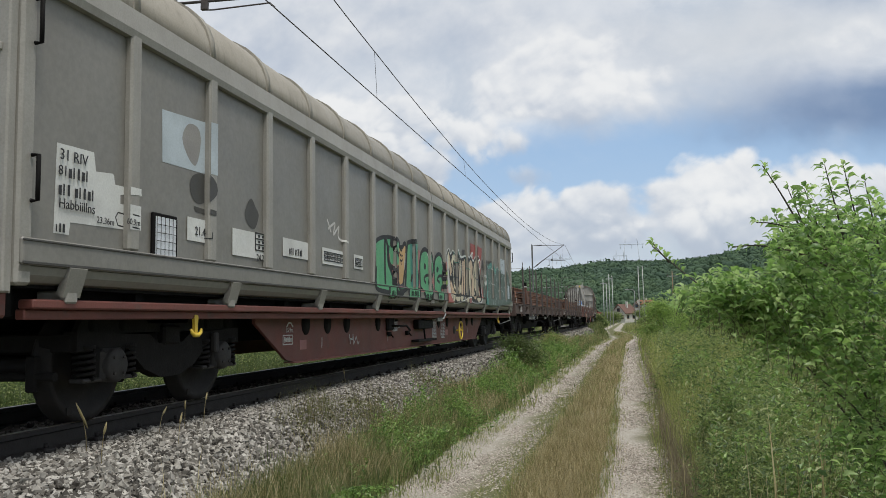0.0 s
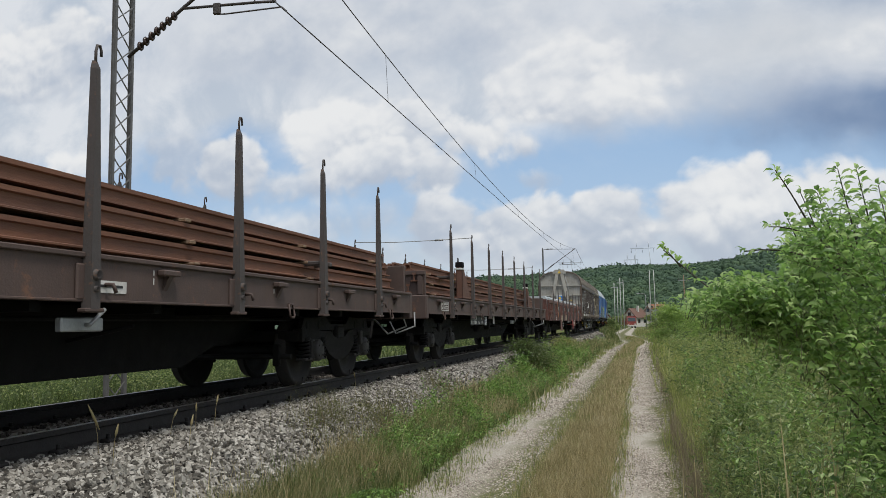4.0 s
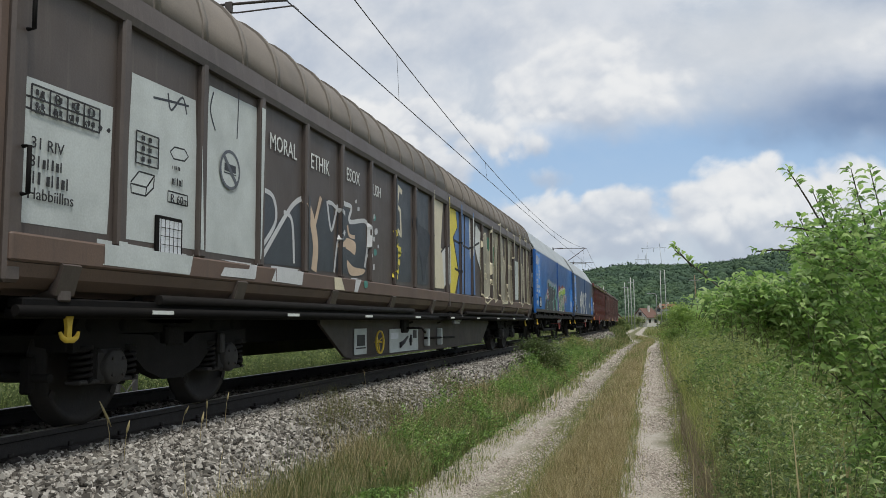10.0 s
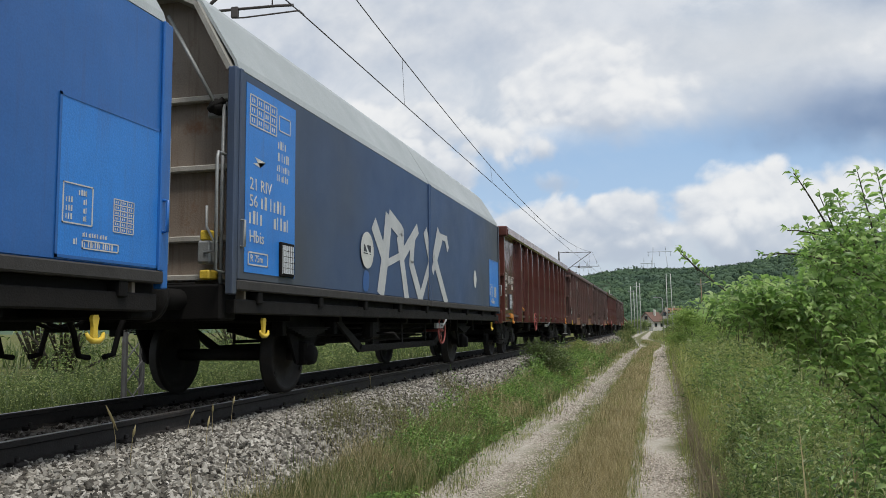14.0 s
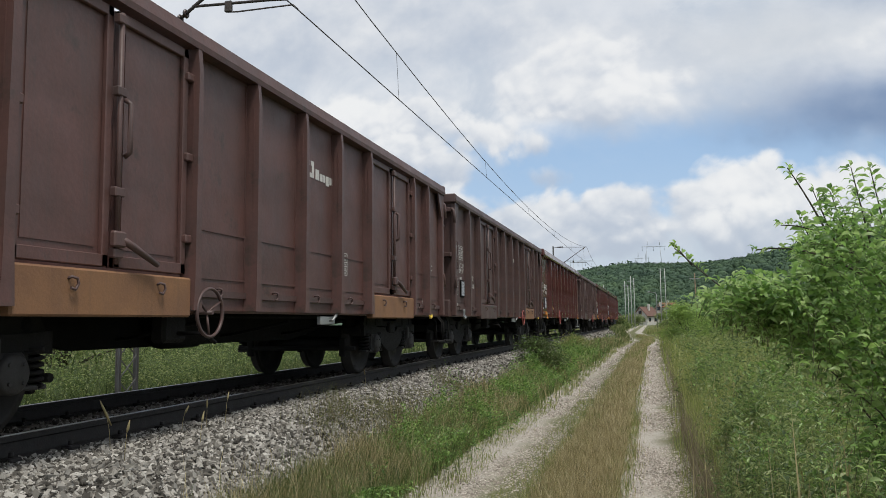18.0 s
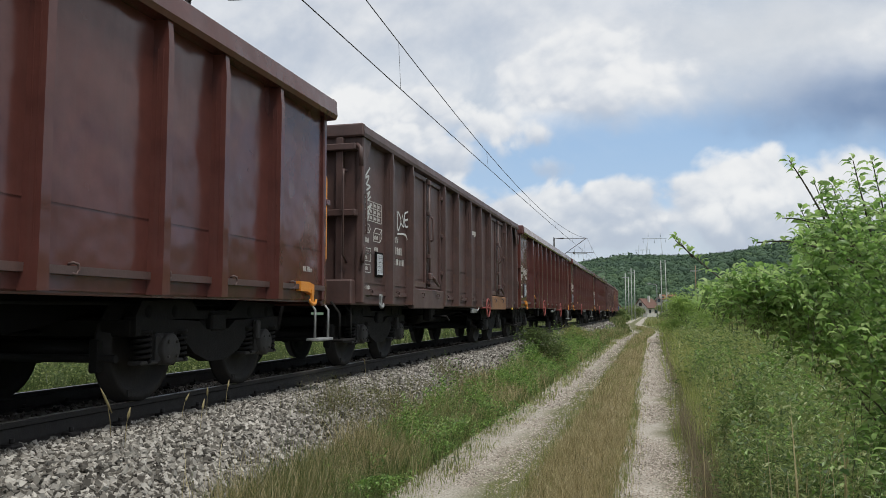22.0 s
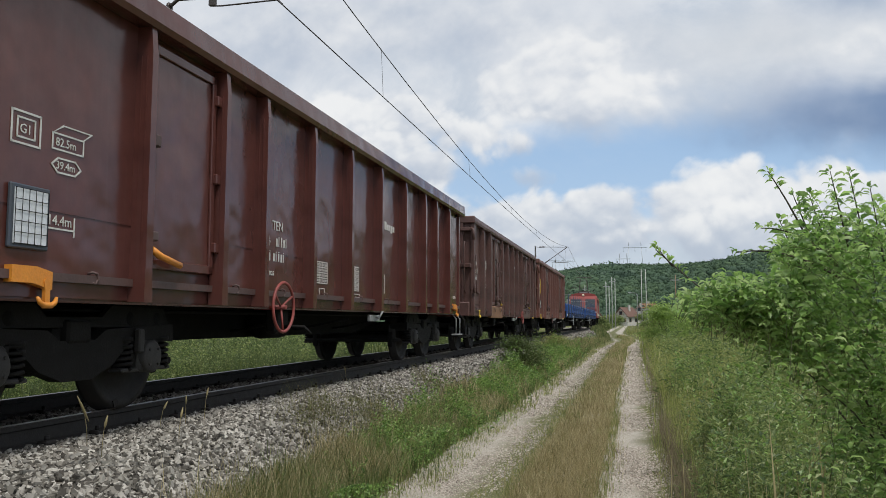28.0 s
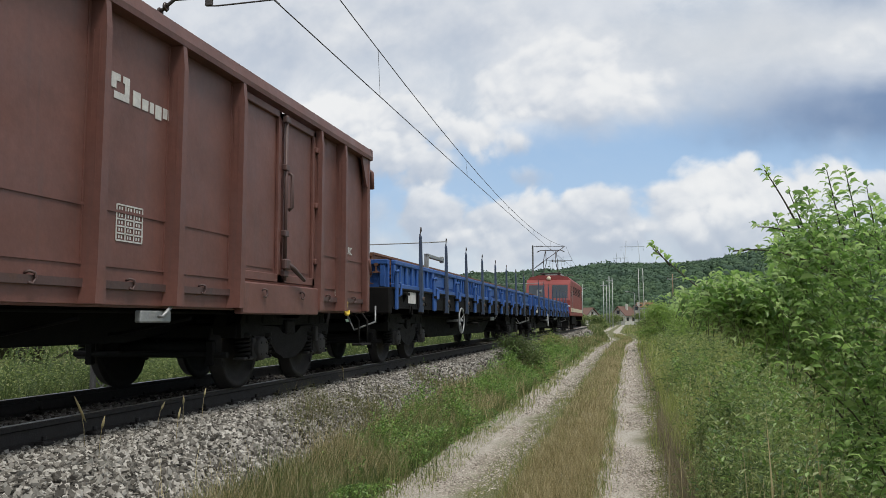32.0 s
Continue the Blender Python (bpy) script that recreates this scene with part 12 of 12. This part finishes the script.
def house(x, y, z, w, d, h, roof, wallm, roofm, turn, label):
    """A village house: walls with thickness at the openings, tiled saddle roof, chimney, windows."""
    top = empty("house", label, "house", "village houses")
    top.matrix_basis = pose(x, y, z, 0, 0, turn)
    s = Shape().prism([(-w / 2, -2.5), (w / 2, -2.5), (w / 2, h), (0, h + roof), (-w / 2, h)], -d / 2, d / 2, "y")
    part("wall", s, wallm, top)
    for sx in (-1, 1):
        n = Vector((sx * roof, 0, w / 2)).normalized()
        a, b = Vector((0, 0, h + roof + 0.02)), Vector((sx * (w / 2 + 0.4), 0, h - 0.4 * roof / (w / 2)))
        pr = [(a.x, a.z), (b.x, b.z), (b.x + n.x * 0.18, b.z + n.z * 0.18), (a.x + n.x * 0.02, a.z + 0.2)]
        part("roof_slope", Shape().prism(pr, -d / 2 - 0.4, d / 2 + 0.4, "y"), roofm, top)
    part("chimney", Shape().box(w * 0.15, w * 0.15 + 0.5, -0.3, 0.3, h, h + roof + 0.9, 0.03), wallm, top)
    for yy in (-d / 2,):
        for xx, zz in ((-w * 0.25, 0.9), (w * 0.25, 0.9), (0.0, h + 0.2)):
            f = part("window", Shape().box(xx - 0.55, xx + 0.55, yy - 0.05, yy + 0.02, zz, zz + 1.1, 0.02), "wood", top)
            part("pane", Shape().box(xx - 0.45, xx + 0.45, yy - 0.06, yy - 0.04, zz + 0.1, zz + 1.0), "glass", f)
    for sx in (-1, 1):
        for q in (-d * 0.25, d * 0.25):
            f = part("window", Shape().box(min(sx * (w / 2 - 0.02), sx * (w / 2 + 0.05)), max(sx * (w / 2 - 0.02), sx * (w / 2 + 0.05)), q - 0.55, q + 0.55, 0.9, 2.0, 0.02), "wood", top)
            part("pane", Shape().box(min(sx * (w / 2), sx * (w / 2 + 0.06)), max(sx * (w / 2), sx * (w / 2 + 0.06)), q - 0.45, q + 0.45, 1.0, 1.9), "glass", f)
    return top


house(-1.6, 236, -0.6, 4.4, 5.4, 2.7, 2.2, "plaster", "tile", -35, "white gabled village house with red-brown tiled roof")
house(1.7, 240, 0.0, 2.4, 3.5, 3.2, 1.7, "plaster", "tile", 4, "small white gabled house with brown roof")
house(4.9, 268, 3.7, 3.6, 4.4, 1.2, 1.1, "plaster", "tile_new", 75, "village house with an orange-brown tiled roof")
house(-14, 230, -0.6, 7, 9, 2.3, 2.2, "plaster", "tile", 60, "pale village house with brown tiled roof")


def pole(x, y, h, label, arm=0.0, twin=False, mat="pole_grey"):
    top = empty("utility_pole", label, "utility pole", "utility poles")
    z = float(level(np.array(x), np.array(float(y))))
    top.location = (x, y, z - 0.2)
    part("shaft", Shape().tube([(0, 0, 0), (0, 0, h)], [0.085, 0.06], 8), mat, top)
    if twin:
        part("shaft", Shape().tube([(0.9, 0, 0), (0.75, 0, h)], [0.08, 0.055], 8), mat, top)
    if arm:
        part("cross_arm", Shape().box(-arm, arm, -0.05, 0.05, h - 0.9, h - 0.78, 0.01), "galv", top)
        for q in (-arm * 0.9, 0, arm * 0.9):
            part("insulator", Shape().lathe([(h - 0.78, 0.02), (h - 0.7, 0.06), (h - 0.62, 0.03), (h - 0.55, 0.05), (h - 0.5, 0.0)], (q, 0, 0), "z", 8), "insul", top)
    return top


pole(-4.35, 142, 8.4, "grey concrete utility pole beside the railway", 0.5)
pole(-4.05, 150, 8.0, "grey concrete utility pole beside the railway")
pole(-3.35, 142, 9.2, "tall grey concrete utility pole beside the railway", 0.5)
pole(-3.1, 156, 9.6, "tall grey concrete utility pole beside the railway")
pole(1.7, 150, 10.8, "tall twin utility pole above the thicket", 0.0, True)
pole(6.6, 130, 8.7, "wooden utility pole with a cross-arm", 0.8, False, "wood")
pole(-9.5, 170, 9.0, "grey concrete utility pole near the houses", 0.6)


def street_lamp(x, y, h):
    top = empty("street_lamp", "grey street lamp with a curved arm near the houses", "street lamp")
    top.location = (x, y, GROUND - 0.1)
    part("pole", Shape().tube([(0, 0, 0), (0, 0, h - 0.4), (-0.2, 0, h - 0.05), (-1.0, 0, h)], [0.09, 0.07, 0.05, 0.04], 8), "galv", top)
    part("lamp_head", Shape().box(-1.6, -0.95, -0.13, 0.13, h - 0.06, h + 0.1, 0.04), "galv", top)


street_lamp(0.9, 150, 6.6)


def pylon(x, y, z, h, w):
    """Portal power pylon of two lattice legs and a cross-beam."""
    top = empty("power_pylon", "tall grey portal power pylon on the hilltop", "power pylon", "power pylons")
    top.location = (x, y, z)
    for sx in (-1, 1):
        part("leg", Shape().tube([(sx * w * 0.55, 0, 0), (sx * w * 0.38, 0, h)], 0.20, 5), "pylon_grey", top)
        part("earth_peak", Shape().tube([(sx * w * 0.38, 0, h), (sx * w * 0.36, 0, h + 3)], 0.18, 5), "pylon_grey", top)
    part("cross_beam", Shape().box(-w * 0.75, w * 0.75, -0.3, 0.3, h - 0.9, h - 0.6, 0.05), "pylon_grey", top)
    for q in (-w * 0.68, 0, w * 0.68):
        part("insulator_string", Shape().tube([(q, 0, h - 1.0), (q, 0, h - 3.4)], 0.14, 5), "pylon_grey", top)


for u, y, h, w in ((0.0045, 520, 15.5, 10), (-0.0095, 523, 9.0, 6), (-0.086, 522, 11, 7)):
    pylon(u * y, y, hill_z(u, (y - 250) / 330) - 4.5, h + 4.5, w)


# ---- red lorry that crosses the lane near the houses ----
def lorry():
    w = empty("lorry", "small red lorry with a tall cab near the houses", "lorry")
    part("cab", Shape().prism([(-2.6, 0.45), (-2.6, 1.5), (-2.35, 2.45), (-1.0, 2.5), (-1.0, 0.45)], -1.05, 1.05, "x"), "loco_red", w)
    part("windscreen", Shape().add([(-0.92, -2.62, 1.52), (0.92, -2.62, 1.52), (0.85, -2.40, 2.35), (-0.85, -2.40, 2.35), (-0.92, -2.5, 1.52), (0.92, -2.5, 1.52), (0.85, -2.3, 2.35), (-0.85, -2.3, 2.35)], [(0, 1, 2, 3), (4, 7, 6, 5), (0, 4, 5, 1), (2, 6, 7, 3), (0, 3, 7, 4), (1, 5, 6, 2)]), "glass", w)
    part("bumper", Shape().box(-1.08, 1.08, -2.72, -2.55, 0.4, 0.7, 0.03), "white", w)
    for x in (-0.75, 0.75):
        part("headlamp", Shape().box(x - 0.16, x + 0.16, -2.66, -2.58, 0.8, 1.0, 0.02), "white", w)
    part("load_body", Shape().box(-1.1, 1.1, -0.9, 2.8, 0.75, 2.3, 0.04), "loco_red", w)
    part("roof_rack", Shape().box(-1.0, 1.0, -2.2, -1.1, 2.55, 2.75, 0.03), "loco_red", w)
    part("chassis", Shape().box(-0.5, 0.5, -2.5, 2.7, 0.5, 0.75, 0.02), "black", w)
    for x in (-0.9, 0.9):
        for y in (-1.8, 1.6):
            t = part("wheel", Shape().lathe([(x - 0.13, 0.15), (x - 0.13, 0.42), (x - 0.1, 0.45), (x + 0.1, 0.45), (x + 0.13, 0.42), (x + 0.13, 0.15)], (0, y, 0.45), "x", 18), "black", w)
            part("rim", Shape().lathe([(x - 0.1, 0.0), (x - 0.1, 0.2), (x + 0.1, 0.2), (x + 0.1, 0.0)], (0, y, 0.45), "x", 12), "galv", t)
    return w


red_lorry = lorry()
LORRY = [(0, -7.6), (1.5, -7.2), (2, -6.2), (3, -4.2), (3.5, -3.4), (5.5, -0.9), (6, -0.65), (7, -0.2), (8, 1.2), (9, 4.5), (10, 8.0), (12, 15.0), (32, 15.2)]
# ---- movement of the train ----
RUN = [0.0, 33.13, 66.49, 100.84, 135.78, 170.54, 205.28, 240.03, 275.25]     # metres run, every four seconds
SLOPE = [(RUN[min(i + 1, 8)] - RUN[max(i - 1, 0)]) / (4.0 * (min(i + 1, 8) - max(i - 1, 0))) for i in range(9)]


def run(t):
    i = min(int(t / 4), 7)
    u = t / 4 - i
    return (RUN[i] * (1 + 2 * u) * (1 - u) ** 2 + SLOPE[i] * 4 * u * (1 - u) ** 2 + RUN[i + 1] * u * u * (3 - 2 * u) + SLOPE[i + 1] * 4 * u * u * (u - 1))


def on_rails(s, pivots):
    a, _ = track_at(s + pivots[0])
    b, _ = track_at(s + pivots[1])
    d = (b - a).normalized()
    turn = math.atan2(-d.x, d.y)
    return Matrix.Translation(a - d * pivots[0]) @ Matrix.Rotation(turn, 4, "Z")


def motions():
    for ob, s, pivots, length in TRAIN:
        walk(ob, [(t, on_rails(s - run(t), pivots)) for t in range(33)])
    turns = [(k / 15, Matrix.Rotation(run(k / 15) / 0.46, 4, "X")) for k in range(481)]
    for ob, m in WHEELSETS:
        walk(ob, [(t, m @ r) for t, r in turns])
    walk(red_lorry, [(t, pose(x, 190 + (0.35 * max(x - 0.5, 0)), float(level(np.array(x), np.array(190.0))) + 0.02, 0, 0, 12)) for t, x in LORRY])


motions()
